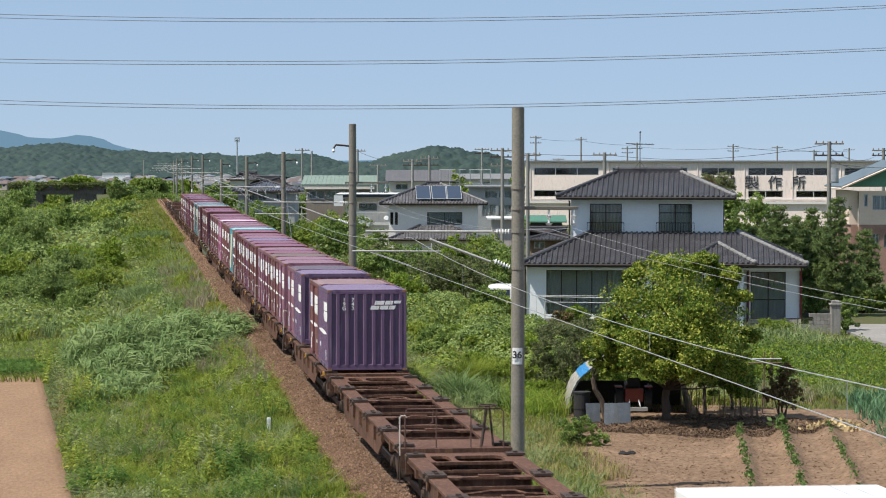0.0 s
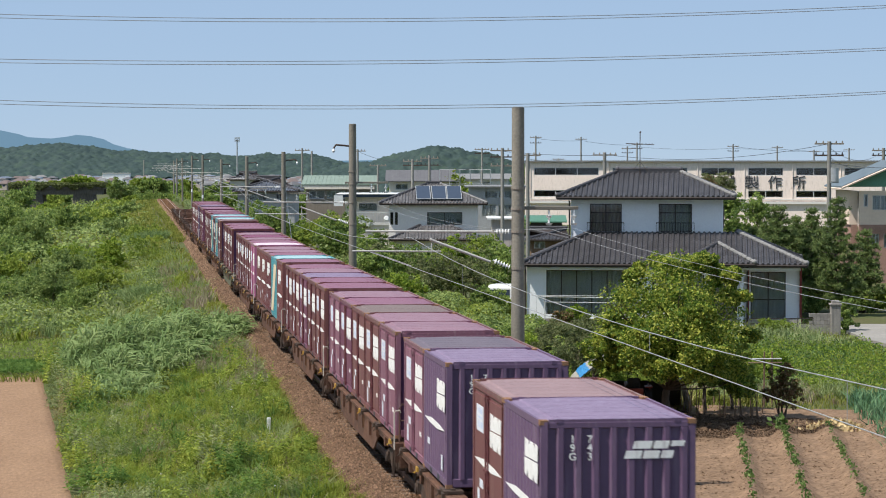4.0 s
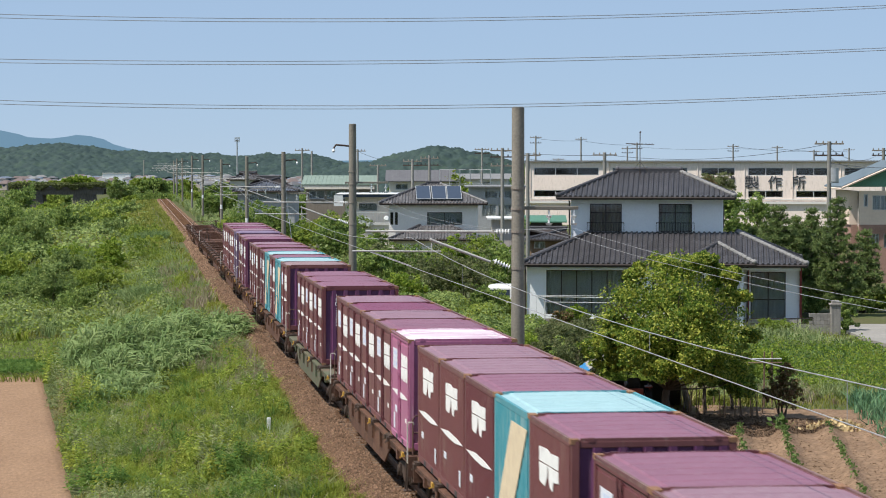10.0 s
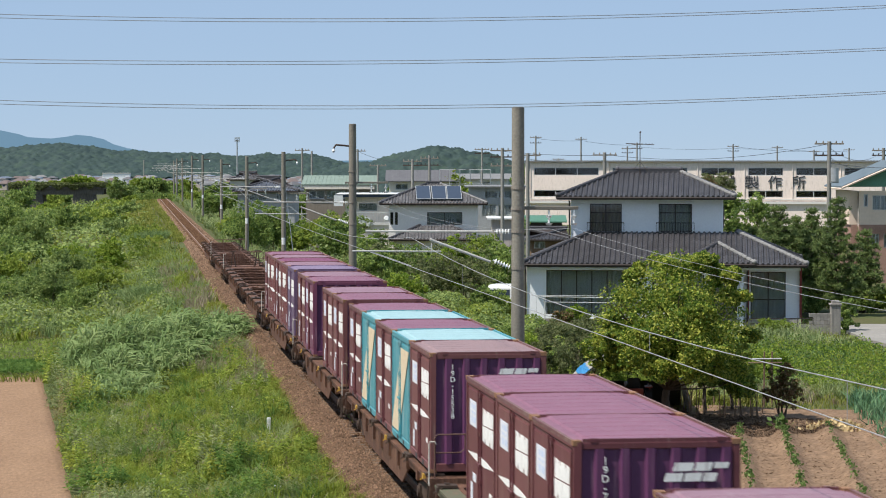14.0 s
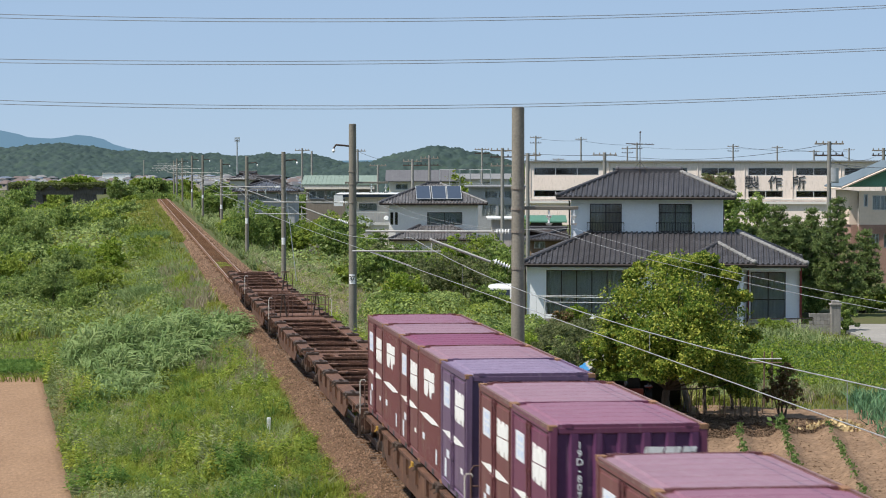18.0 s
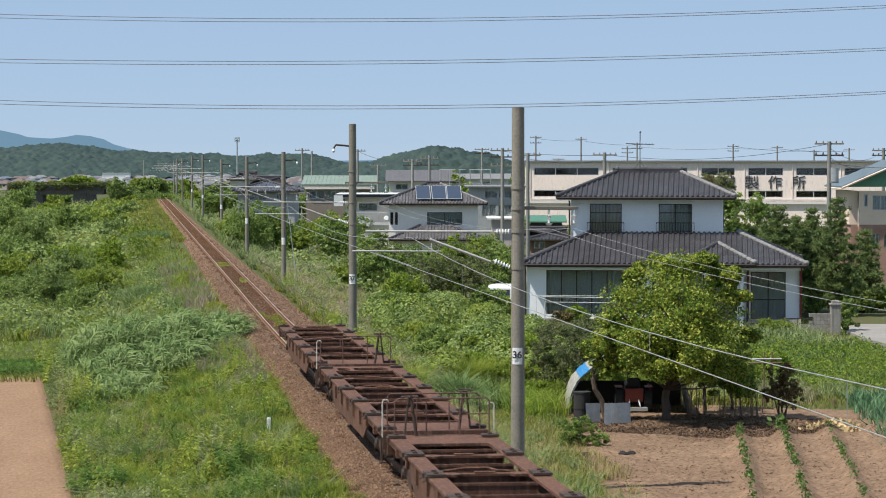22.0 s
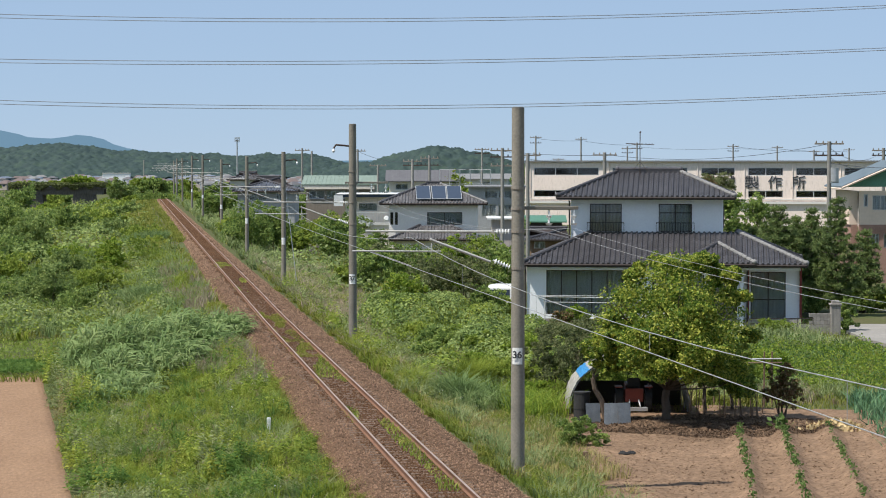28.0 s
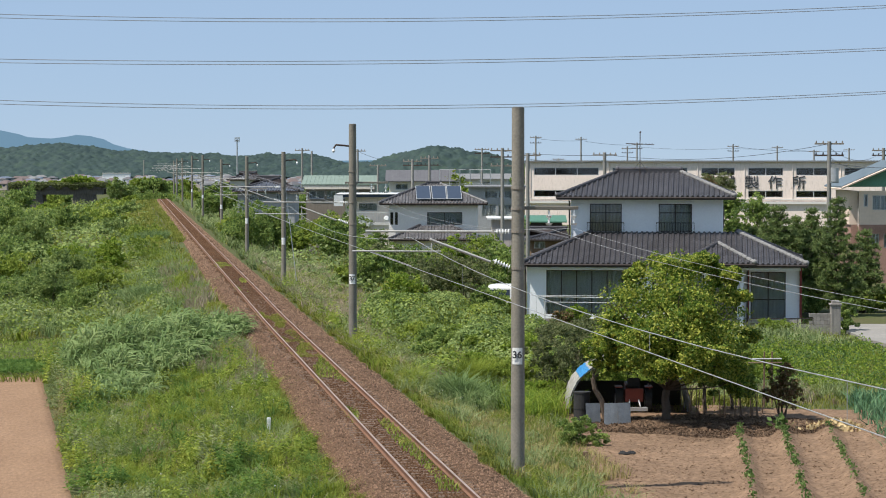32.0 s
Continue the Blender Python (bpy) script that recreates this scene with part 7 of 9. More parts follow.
tussocks("grass_tussocks", "greyish tufts of dry grass on the bank", 110, -10, -2.6, 56, 112, 0.3, 0.6, 45, M_DRY, 0.02, 33, bank)
tussocks("grass_tussocks", "tufts of long grass on the far bank", 520, -22, -2.6, 110, 210, 0.5, 1.1, 40, M_FRESH, 0.055, 34, lambda x, y: x > -8 - 0.085 * y)
tussocks("grass_tussocks", "pale reedy tufts on the far bank", 300, -24, -2.6, 118, 230, 0.6, 1.2, 40, M_REED, 0.05, 35, lambda x, y: x > -8 - 0.085 * y)
tussocks("grass_tussocks", "tufts of long grass beside the track", 130, 2.6, 5.6, 56, 112, 0.35, 0.8, 50, M_SAGE, 0.026, 36)
tussocks("grass_tussocks", "fresh green grass tufts beside the track", 260, 2.5, 7.5, 90, 180, 0.4, 1.0, 45, M_FRESH, 0.04, 37)
tussocks("grass_tussocks", "tufts of fresh grass beside the track", 300, 2.5, 9.0, 95, 200, 0.4, 1.0, 45, M_SAGE, 0.045, 38)
tussocks("grass_tussocks", "brown dry grass tufts beside the track", 460, 2.6, 8.0, 98, 210, 0.4, 0.9, 40, M_DRY, 0.04, 45)
tussocks("grass_tussocks", "straw-coloured grass tufts on the near verge", 80, 2.6, 6.0, 60, 98, 0.3, 0.6, 40, M_STRAWGRASS, 0.022, 46)
tussocks("grass_tussocks", "rough grass along the far track", 700, 2.3, 7.5, 170, 445, 0.6, 1.2, 26, M_SAGE, 0.10, 39)
tussocks("grass_tussocks", "grass along the far track", 600, -8, -3.0, 190, 445, 0.4, 0.8, 26, M_GRASS, 0.10, 40)


tussocks("grass_tussocks", "big arching clump of long green grass near the pole", 16, 4.4, 6.0, 87, 94, 0.8, 1.25, 60, M_REED, 0.045, 47, rad=0.12)
tussocks("grass_tussocks", "reddish dry grass on the bank by the poles", 200, 3.0, 5.8, 128, 190, 0.7, 1.2, 40, M_DRY, 0.05, 49)


def flowers():
    """Small white blossoms on the banks."""
    rng = np.random.default_rng(77)
    cx = np.concatenate([rng.normal(-3.2, 0.3, 9), rng.uniform(-9, -2.5, 14), rng.normal(3.9, 0.5, 16)])
    cy = np.concatenate([rng.normal(90, 1.2, 9), rng.uniform(58, 108, 14), rng.uniform(84, 118, 16)])
    c = np.stack([cx, cy, ground_arr(cx, cy) + rng.uniform(0.35, 0.6, len(cx))], -1)
    p = np.repeat(c, 5, 0) + rng.normal(0, 0.05, (len(c) * 5, 3))
    q, f = leaf_quads(p, 0.022, rng, 0.0)
    tagged(new("wild_flowers", raw_mesh("wild_flowers", q, f, M_PORCELAIN)), "scattered small white wild flowers on the bank", "flowers", kind="stuff")


flowers()


def reeds(name, label, x0, y0, rx, ry, n, hmin, hmax, mat=None, wid=0.03, lean=0.5):
    rng = np.random.default_rng(int(abs(x0 * 31 + y0)))
    a, r = rng.uniform(0, 2 * np.pi, n), np.sqrt(rng.random(n))
    x, y = x0 + rx * r * np.cos(a), y0 + ry * r * np.sin(a)
    h = (hmin + (hmax - hmin) * (1 - r * r)) * rng.uniform(0.65, 1.15, n)
    tufts(name, label, x, y, h, wid * rng.uniform(0.6, 1.3, n), np.full(n, lean), mat or M_REED, rng, category="reeds", bendy=0.55)


def reed_bed():
    """Tall reeds whose long leaves arch over with the wind."""
    rng = np.random.default_rng(19)
    for u, w, rx, ry, n, h0, h1 in ((-15.2, 110, 1.5, 3.0, 170, 1.0, 2.1), (-13.8, 110, 1.6, 3.0, 210, 1.2, 2.4), (-12.2, 112, 1.6, 2.8, 180, 1.0, 2.1), (-13.6, 103, 1.6, 3.0, 130, 0.5, 1.5), (-11.6, 105, 1.6, 3.0, 140, 0.5, 1.5),
                                    (-10.6, 111, 1.2, 2.6, 90, 0.5, 1.2), (-10.6, 118, 1.5, 3.0, 90, 0.5, 1.2), (-13.0, 119, 1.8, 3.0, 120, 0.6, 1.5), (-12.4, 97, 1.8, 3.2, 60, 0.4, 0.9)):
        o = spot(u, w)
        a, r = rng.uniform(0, 6.28, n), np.sqrt(rng.random(n))
        x, y = o.x + rx * r * np.cos(a), o.y + ry * r * np.sin(a)
        h = (h0 + (h1 - h0) * (1 - r ** 1.5)) * rng.uniform(0.6, 1.15, n)
        per = 11
        f = 0.25 + 0.75 * (np.arange(per)[None] + rng.random((n, per))) / per
        p = np.stack([(x[:, None] + 0.10 * h[:, None] * f), y[:, None] + 0 * f, ground_arr(x, y)[:, None] + h[:, None] * f], -1).reshape(-1, 3)
        b = rng.normal(0.2, 1.25, n * per)
        d = np.stack([np.cos(b), np.sin(b), np.zeros(n * per)], -1)
        side = np.stack([-np.sin(b), np.cos(b), 0.5 * rng.normal(size=n * per)], -1) * 0.030
        ln = rng.uniform(0.45, 0.85, n * per)[:, None]
        z = np.array([0, 0, 1.0])
        m1 = p + d * ln * 0.38 + z * ln * 0.42
        m2 = p + d * ln * 0.78 + z * ln * 0.46
        tip = p + d * ln * 1.12 + z * ln * rng.uniform(0.0, 0.35, (n * per, 1))
        v = np.stack([p - side * 0.6, p + side * 0.6, m1 - side, m1 + side, m2 - side * 0.8, m2 + side * 0.8, tip], 1).reshape(-1, 3)
        k = np.array([(0, 1, 3), (0, 3, 2), (2, 3, 5), (2, 5, 4), (4, 5, 6)])
        tri = (k[None] + (np.arange(n * per) * 7)[:, None, None]).reshape(-1, 3)
        tagged(new("reed_clump", raw_mesh("reed_clump", v, tri, M_REED)), "tall silvery green reeds arching over in the wind", "reeds", kind="stuff")


reed_bed()
for u, w, r, n, h0, h1 in ((1.1, 97.5, 0.55, 1500, 1.0, 1.8), (0.6, 91, 0.85, 1500, 0.8, 1.45), (0.35, 97, 0.6, 900, 0.5, 0.9), (-1.5, 128, 1.0, 1200, 0.5, 1.0), (-19.5, 160, 2.0, 2200, 0.7, 1.3), (-30, 250, 3.0, 2200, 0.8, 1.5)):
    q = spot(u, w)
    reeds("reed_clump", "long arching green grass clump", q.x, q.y, r, r * 1.4, n, h0, h1, M_REED if w < 95 else M_FRESH if w < 130 else M_REED, 0.035 * max(1, w / 100))


def field_noise(x, y, scale, seed):
    return np.array([noise.noise((a * scale, b * scale, seed)) for a, b in zip(x, y)])


def stalks(name, label, x, y, h, per, leaf, wide, mat, rng, droop=0.25, seed_head=0.0):
    """Upright weeds: each stalk carries leaves that stand out all round and shorten towards its top."""
    n = len(x)
    z = ground_arr(x, y)
    lean = rng.normal(0, 0.16, (n, 2))
    f = (np.arange(per)[None] + rng.random((n, per))) / per
    f = 0.18 + 0.82 * f
    hh = h[:, None]
    p = np.stack([x[:, None] + lean[:, :1] * hh * f, y[:, None] + lean[:, 1:] * hh * f, z[:, None] + hh * f], -1).reshape(-1, 3)
    a = (2.4 * np.arange(per)[None] + rng.uniform(0, 6.28, (n, 1)) + rng.normal(0, 0.5, (n, per))).ravel()
    size = (leaf * (1.15 - 0.75 * f) * rng.uniform(0.7, 1.3, (n, per)) * np.clip(hh / 0.7, 0.6, 1.4)).ravel()[:, None]
    up = (0.55 - droop + 0.5 * rng.normal(0, 1, n * per))[:, None]
    d = np.concatenate([np.cos(a)[:, None], np.sin(a)[:, None], up], 1)
    d /= np.linalg.norm(d, axis=1)[:, None]
    side = np.stack([-np.sin(a), np.cos(a), 0.35 * rng.normal(size=n * per)], -1)
    mid = p + d * size * 0.5 + np.array([0, 0, 0.04]) * size
    tip = p + d * size - np.array([0, 0, droop]) * size
    v = np.stack([p, mid + side * size * wide, tip, mid - side * size * wide], 1).reshape(-1, 3)
    q = np.arange(len(v)).reshape(-1, 4)
    return tagged(new(name, raw_mesh(name, v, q, mat)), label, "weeds", kind="stuff")


M_MUGWORT = leafy("grey_green_mugwort_leaf", [(0.150, 0.195, 0.075), (0.235, 0.280, 0.118), (0.365, 0.400, 0.195)], patch=0.5, trans=0.35, isl=0.25)
M_LIME = leafy("yellow_green_weed_leaf", [(0.155, 0.195, 0.028), (0.255, 0.292, 0.044), (0.380, 0.395, 0.078)], patch=0.5, trans=0.45, isl=0.25)
M_RUSTY = leafy("browned_weed_leaf", [(0.210, 0.165, 0.075), (0.290, 0.240, 0.120), (0.230, 0.240, 0.080)], patch=0.6, trans=0.35, isl=0.5)


def bank_weeds():
    """Waist-high weeds in drifts of one kind over the near bank."""
    rng = np.random.default_rng(8)
    n = 9800
    x, y = rng.uniform(-11.5, -2.2, n), rng.uniform(54, 118, n)
    m = (x > -8.75 - 0.050 * (y - 70) + 0.3 * np.sin(y * 1.3)) & (x < -2.25 + 1.0 * field_noise(y * 0.45, y * 0, 1.0, 5.0))
    x, y = x[m], y[m]
    kind = field_noise(x, y * 0.75, 0.33, 11.0) + 0.22 * field_noise(x, y, 1.1, 4.0)
    tall = np.clip(0.5 + 1.0 * field_noise(x, y * 0.7, 0.50, 21.0) + 0.3 * field_noise(x, y, 1.5, 2.0), 0.05, 1.3)
    tall = np.clip(tall + 0.5 * np.exp(-((x + 8.55 + 0.05 * (y - 70)) / 0.8) ** 2), 0, 1.4)
    h = (0.10 + 0.80 * tall ** 1.4) * rng.uniform(0.75, 1.2, len(x))
    brown = field_noise(x, y, 0.55, 31.0) > 0.27
    for mask, mat, leaf, wide, words in (((kind < -0.20) & ~brown, M_MUGWORT, 0.17, 0.17, "grey-green mugwort in drifts on the bank"), ((kind >= -0.20) & (kind < 0.05) & ~brown, M_WEED, 0.17, 0.24, "mid-green broad-leaved weeds on the bank"),
                                        ((kind >= 0.05) & (kind < 0.24) & ~brown, M_LIME, 0.15, 0.25, "yellow-green leafy weeds on the bank"), ((kind >= 0.24) & ~brown, M_DEEPGREEN, 0.18, 0.26, "deep green leafy weeds on the bank"),
                                        (brown, M_RUSTY, 0.14, 0.14, "browning seeded weeds on the bank")):
        stalks("weeds", words, x[mask], y[mask], h[mask], 19, leaf, wide, mat, rng)
    # the verge on the other side of the track
    n = 5200
    x, y = rng.uniform(2.5, 8.8, n), rng.uniform(55, 112, n)
    m = (x > 2.65 + 0.4 * field_noise(y * 0.4, y * 0, 1.0, 15.0)) & (x < np.maximum(-3.6 + 0.1275 * y, 4.6))
    x, y = x[m], y[m]
    kind = field_noise(x, y * 0.75, 0.36, 61.0) + 0.2 * field_noise(x, y, 1.1, 64.0)
    h = np.interp(y, [55, 67, 74, 95, 112], [0.40, 0.38, 0.26, 0.62, 0.85]) * np.clip(0.75 + 0.8 * field_noise(x, y, 0.6, 71.0), 0.3, 1.5) * rng.uniform(0.75, 1.2, len(x))
    for mask, mat, words in ((kind < -0.12, M_MUGWORT, "grey-green weeds beside the track"), ((kind >= -0.12) & (kind < 0.16), M_LIME, "yellow-green weeds beside the track"), ((kind >= 0.16) & (kind < 0.34), M_WEED, "green weeds beside the track"), (kind >= 0.34, M_RUSTY, "browning weeds beside the track")):
        stalks("weeds", words, x[mask], y[mask], h[mask], 18, 0.17, 0.22, mat, rng)
    n = 1500
    x, y = rng.uniform(2.7, 6.6, n), rng.uniform(104, 178, n)
    h = (0.75 + 0.55 * field_noise(x, y, 0.5, 81.0)) * rng.uniform(0.75, 1.2, n)
    kind = field_noise(x, y * 0.5, 0.3, 91.0)
    for mask, mat, words in ((kind < 0.0, M_MUGWORT, "rank grey-green weeds round the pole"), (kind >= 0.0, M_WEED, "rank green weeds round the pole")):
        stalks("weeds", words, x[mask], y[mask], h[mask], 18, 0.22, 0.20, mat, rng)


bank_weeds()


M_CREEPER = leafy("mid_green_creeper_leaf", [(0.125, 0.188, 0.056), (0.215, 0.288, 0.085), (0.330, 0.395, 0.130)], patch=0.3, trans=0.35, isl=0.4)
M_PALECREEPER = leafy("pale_green_creeper_leaf", [(0.135, 0.180, 0.065), (0.205, 0.255, 0.095), (0.315, 0.355, 0.155)], patch=0.3, trans=0.35, isl=0.4)


def creeper(name, label, n, x0, x1, y0, y1, swell, leaf, mats, seed, keep=None, kinds=0.22):
    """Rolling mounds of creeper: leaves lie on a swelling surface and face outwards from it."""
    rng = np.random.default_rng(seed)
    x, y = rng.uniform(x0, x1, n), rng.uniform(y0, y1, n)
    if keep is not None:
        m = keep(x, y)
        x, y = x[m], y[m]
    m = ~in_meadow(x, y)
    x, y = x[m], y[m]
    e = 0.12

    def top(a, b):
        return ground_arr(a, b) + swell(a, b)
    z = top(x, y)
    nrm = np.stack([-(top(x + e, y) - z) / e, -(top(x, y + e) - z) / e, np.ones(len(x))], -1)
    nrm /= np.linalg.norm(nrm, axis=1)[:, None]
    nrm += rng.normal(0, 0.42, nrm.shape)
    nrm /= np.linalg.norm(nrm, axis=1)[:, None]
    a = rng.normal(size=nrm.shape)
    a -= (a * nrm).sum(1)[:, None] * nrm
    a /= np.linalg.norm(a, axis=1)[:, None]
    b = np.cross(nrm, a)
    s = (leaf * rng.uniform(0.6, 1.3, len(x)))[:, None]
    c = np.stack([x, y, z - rng.random(len(x)) ** 2 * leaf * 2.5], -1)
    kind = field_noise(x, y * 0.6, kinds, seed + 0.5) + 0.12 * rng.normal(size=len(x))
    cut = np.quantile(kind, np.linspace(0, 1, len(mats) + 1))
    for i, mat in enumerate(mats):
        m = (kind >= cut[i]) & (kind <= cut[i + 1])
        v = np.stack([c + a * s, c + b * s * 0.72, c - a * s, c - b * s * 0.72], 1)[m].reshape(-1, 3)
        tagged(new(name, raw_mesh(name, v, np.arange(len(v)).reshape(-1, 4), mat)), label, "creeper", kind="stuff")


def mounds(low, high, scale, seed):
    """A swelling height between low and high, with round tops and narrow dips."""
    def swell(x, y):
        k = 1 - np.abs(field_noise(x, y * 0.6, scale, seed)) * 1.7
        j = field_noise(x, y, scale * 3.1, seed + 3)
        return low + (high - low) * np.clip(1 - k + 0.3 * j, 0, 1.2)
    return swell


def far_growth():
    side = lambda x, y: x > -8 - 0.082 * y
    rough = mounds(0.15, 1.25, 0.30, 4.0)
    slope = lambda x, y: rough(x, y) * np.clip((-x - 2.6) / 4.0, 0.12, 1.0)
    creeper("creeper", "rolling green creeper and weeds on the bank", 46000, -22, -2.4, 114, 210, slope, 0.095, (M_CREEPER, M_PALECREEPER, M_WEED, M_PALECREEPER, M_CREEPER), 51, side)
    big = mounds(0.3, 1.9, 0.17, 9.0)
    far = lambda x, y: big(x, y) * np.clip((-x - 2.8) / 7.0, 0.10, 1.0)
    creeper("creeper", "rolling green creeper on the far bank", 42000, -42, -2.6, 205, 450, far, 0.19, (M_CREEPER, M_PALECREEPER, M_WEED, M_CREEPER), 52, side, 0.11)
    low = mounds(0.2, 1.6, 0.16, 14.0)
    creeper("creeper", "green tangle over the low ground by the old bridge", 30000, -84, -30, 300, 560, low, 0.27, (M_CREEPER, M_WEED, M_PALECREEPER), 53, None, 0.09)
    meadow = mounds(0.1, 1.0, 0.22, 19.0)
    creeper("creeper", "green tangle below the bank", 26000, -38, -14, 129, 260, meadow, 0.13, (M_CREEPER, M_WEED, M_PALECREEPER, M_CREEPER), 54, lambda x, y: x < -6 - 0.06 * y, 0.16)
    # creeper slope between the track and the farmhouse
    kudzu = mounds(0.5, 1.9, 0.30, 24.0)
    rim = lambda x, y: kudzu(x, y) * np.clip((x - 3.6) / 2.5, 0.1, 1.0) * np.clip((13.5 - x) / 2.0, 0.15, 1.0)
    creeper("creeper", "dense bright creeper over the slope below the house", 30000, 3.4, 13.5, 98, 128, rim, 0.075, (M_CREEPER, M_WEED, M_CREEPER), 55, None, 0.25)
    heaps = ((6.3, 121.5, 2.5, 1.9), (8.2, 123.5, 2.5, 2.0), (10.0, 121.5, 2.0, 1.7), (7.4, 116.5, 1.3, 1.5), (5.6, 126.5, 1.9, 1.6), (11.6, 118.0, 1.6, 1.6))

    def heaped(x, y):
        z = 0.25 + 0 * x
        for cx, cy, h, r in heaps:
            d = ((x - cx) / r) ** 2 + ((y - cy) / (r * 1.3)) ** 2
            z = np.maximum(z, h * np.clip(1 - d ** 1.4, 0, 1) ** 0.6)
        return z + 0.22 * field_noise(x, y, 1.4, 33.0)
    creeper("creeper_mound", "tall round mounds of leafy creeper below the house", 30000, 3.9, 13.6, 111, 130, heaped, 0.070, (M_CREEPER, M_WEED, M_CREEPER), 57, lambda x, y: heaped(x, y) > 0.5, 0.3)
    line = mounds(0.3, 1.7, 0.2, 29.0)
    creeper("creeper", "green weeds and creeper along the far line", 26000, 3.0, 26, 126, 420, lambda x, y: line(x, y) * np.clip((x - 3.0) / 3.0, 0.15, 1.0), 0.15, (M_CREEPER, M_PALECREEPER, M_CREEPER), 56, lambda x, y: x < 4 + 0.055 * y, 0.15)


far_growth()


def limb(s, p, q, r0, r1, rng, n=4, wob=0.12):
    """A slightly crooked branch."""
    p, q = Vector(p), Vector(q)
    pts = [p]
    for i in range(1, n):
        t = i / n
        pts.append(p.lerp(q, t) + Vector((rng.uniform(-1, 1), rng.uniform(-1, 1), rng.uniform(-0.5, 0.5))) * wob * (q - p).length / n)
    pts.append(q)
    for i in range(n):
        s.rod(pts[i], pts[i + 1], r0 + (r1 - r0) * i / n, r0 + (r1 - r0) * (i + 1) / n, 7)
    return pts


def plant(name, label, category, u, w, lumps, leaf, count, mat, stems=3, stem_r=0.04, trunk=None, seed=1, shell=0.5, group="", base=None, bark=None, clumps=26, puff=1.0, lean=0.0):
    """A shrub or tree. lumps: (dx, dy, z, rx, rz) from its foot; trunk: (height, radius)."""
    rng = random.Random(seed)
    nr = np.random.default_rng(seed)
    q = spot(u, w)
    z0 = ground_z(q.x, q.y) if base is None else base
    t = thing(name, pose(q.x, q.y, z0, 0, 0, TURN), label, category, group)
    s = Shape()
    fork = Vector((lean, 0, trunk[0] if trunk else 0.0))
    if trunk:
        limb(s, (0, 0, -0.1), fork, trunk[1], trunk[1] * 0.75, rng, 4, 0.15)
    for i, (dx, dy, z, rx, rz) in enumerate(lumps):
        if trunk and rx < 0.45:
            continue
        r = trunk[1] * (0.42 if rx > 1.05 else 0.2) if trunk else stem_r
        start = fork if trunk else Vector((rng.uniform(-0.1, 0.1), rng.uniform(-0.1, 0.1), -0.05))
        mid = start.lerp(Vector((dx, dy, z)), 0.7)
        limb(s, start, mid, r, r * 0.45, rng)
        for _ in range(stems):
            e = Vector((dx, dy, z)) + Vector((rng.uniform(-1, 1) * rx, rng.uniform(-1, 1) * rx, rng.uniform(-0.4, 0.9) * rz)) * 0.75
            limb(s, mid, e, r * 0.4, r * 0.12, rng, 3)
    part("trunk" if trunk else "stem", s, bark or M_BARK, t)
    # small clumps round the surface of each lump
    cs, rs = [], []
    for dx, dy, z, rx, rz in lumps:
        m = clumps
        for _ in range(m):
            d = Vector((rng.gauss(0, 1), rng.gauss(0, 1), rng.gauss(0, 1))).normalized()
            k = rng.uniform(0.4, 1.04)
            cs.append((dx + d.x * rx * k, dy + d.y * rx * k, max(0.05, z + d.z * rz * k)))
            r = rx * rng.uniform(0.16, 0.34) * (26 / clumps) ** 0.5 * puff
            rs.append((r, r, r * 0.75))
    per = max(4, count // len(cs))
    p = lump_points(np.array(cs), np.array(rs), per, nr, 0.25)
    p = p[p[:, 2] > 0.0]
    v, f = leaf_quads(p, leaf * nr.uniform(0.6, 1.25, len(p)), nr)
    c = new("crown" if trunk else "foliage", raw_mesh("crown", v, f, mat))
    c.parent = t
    return t


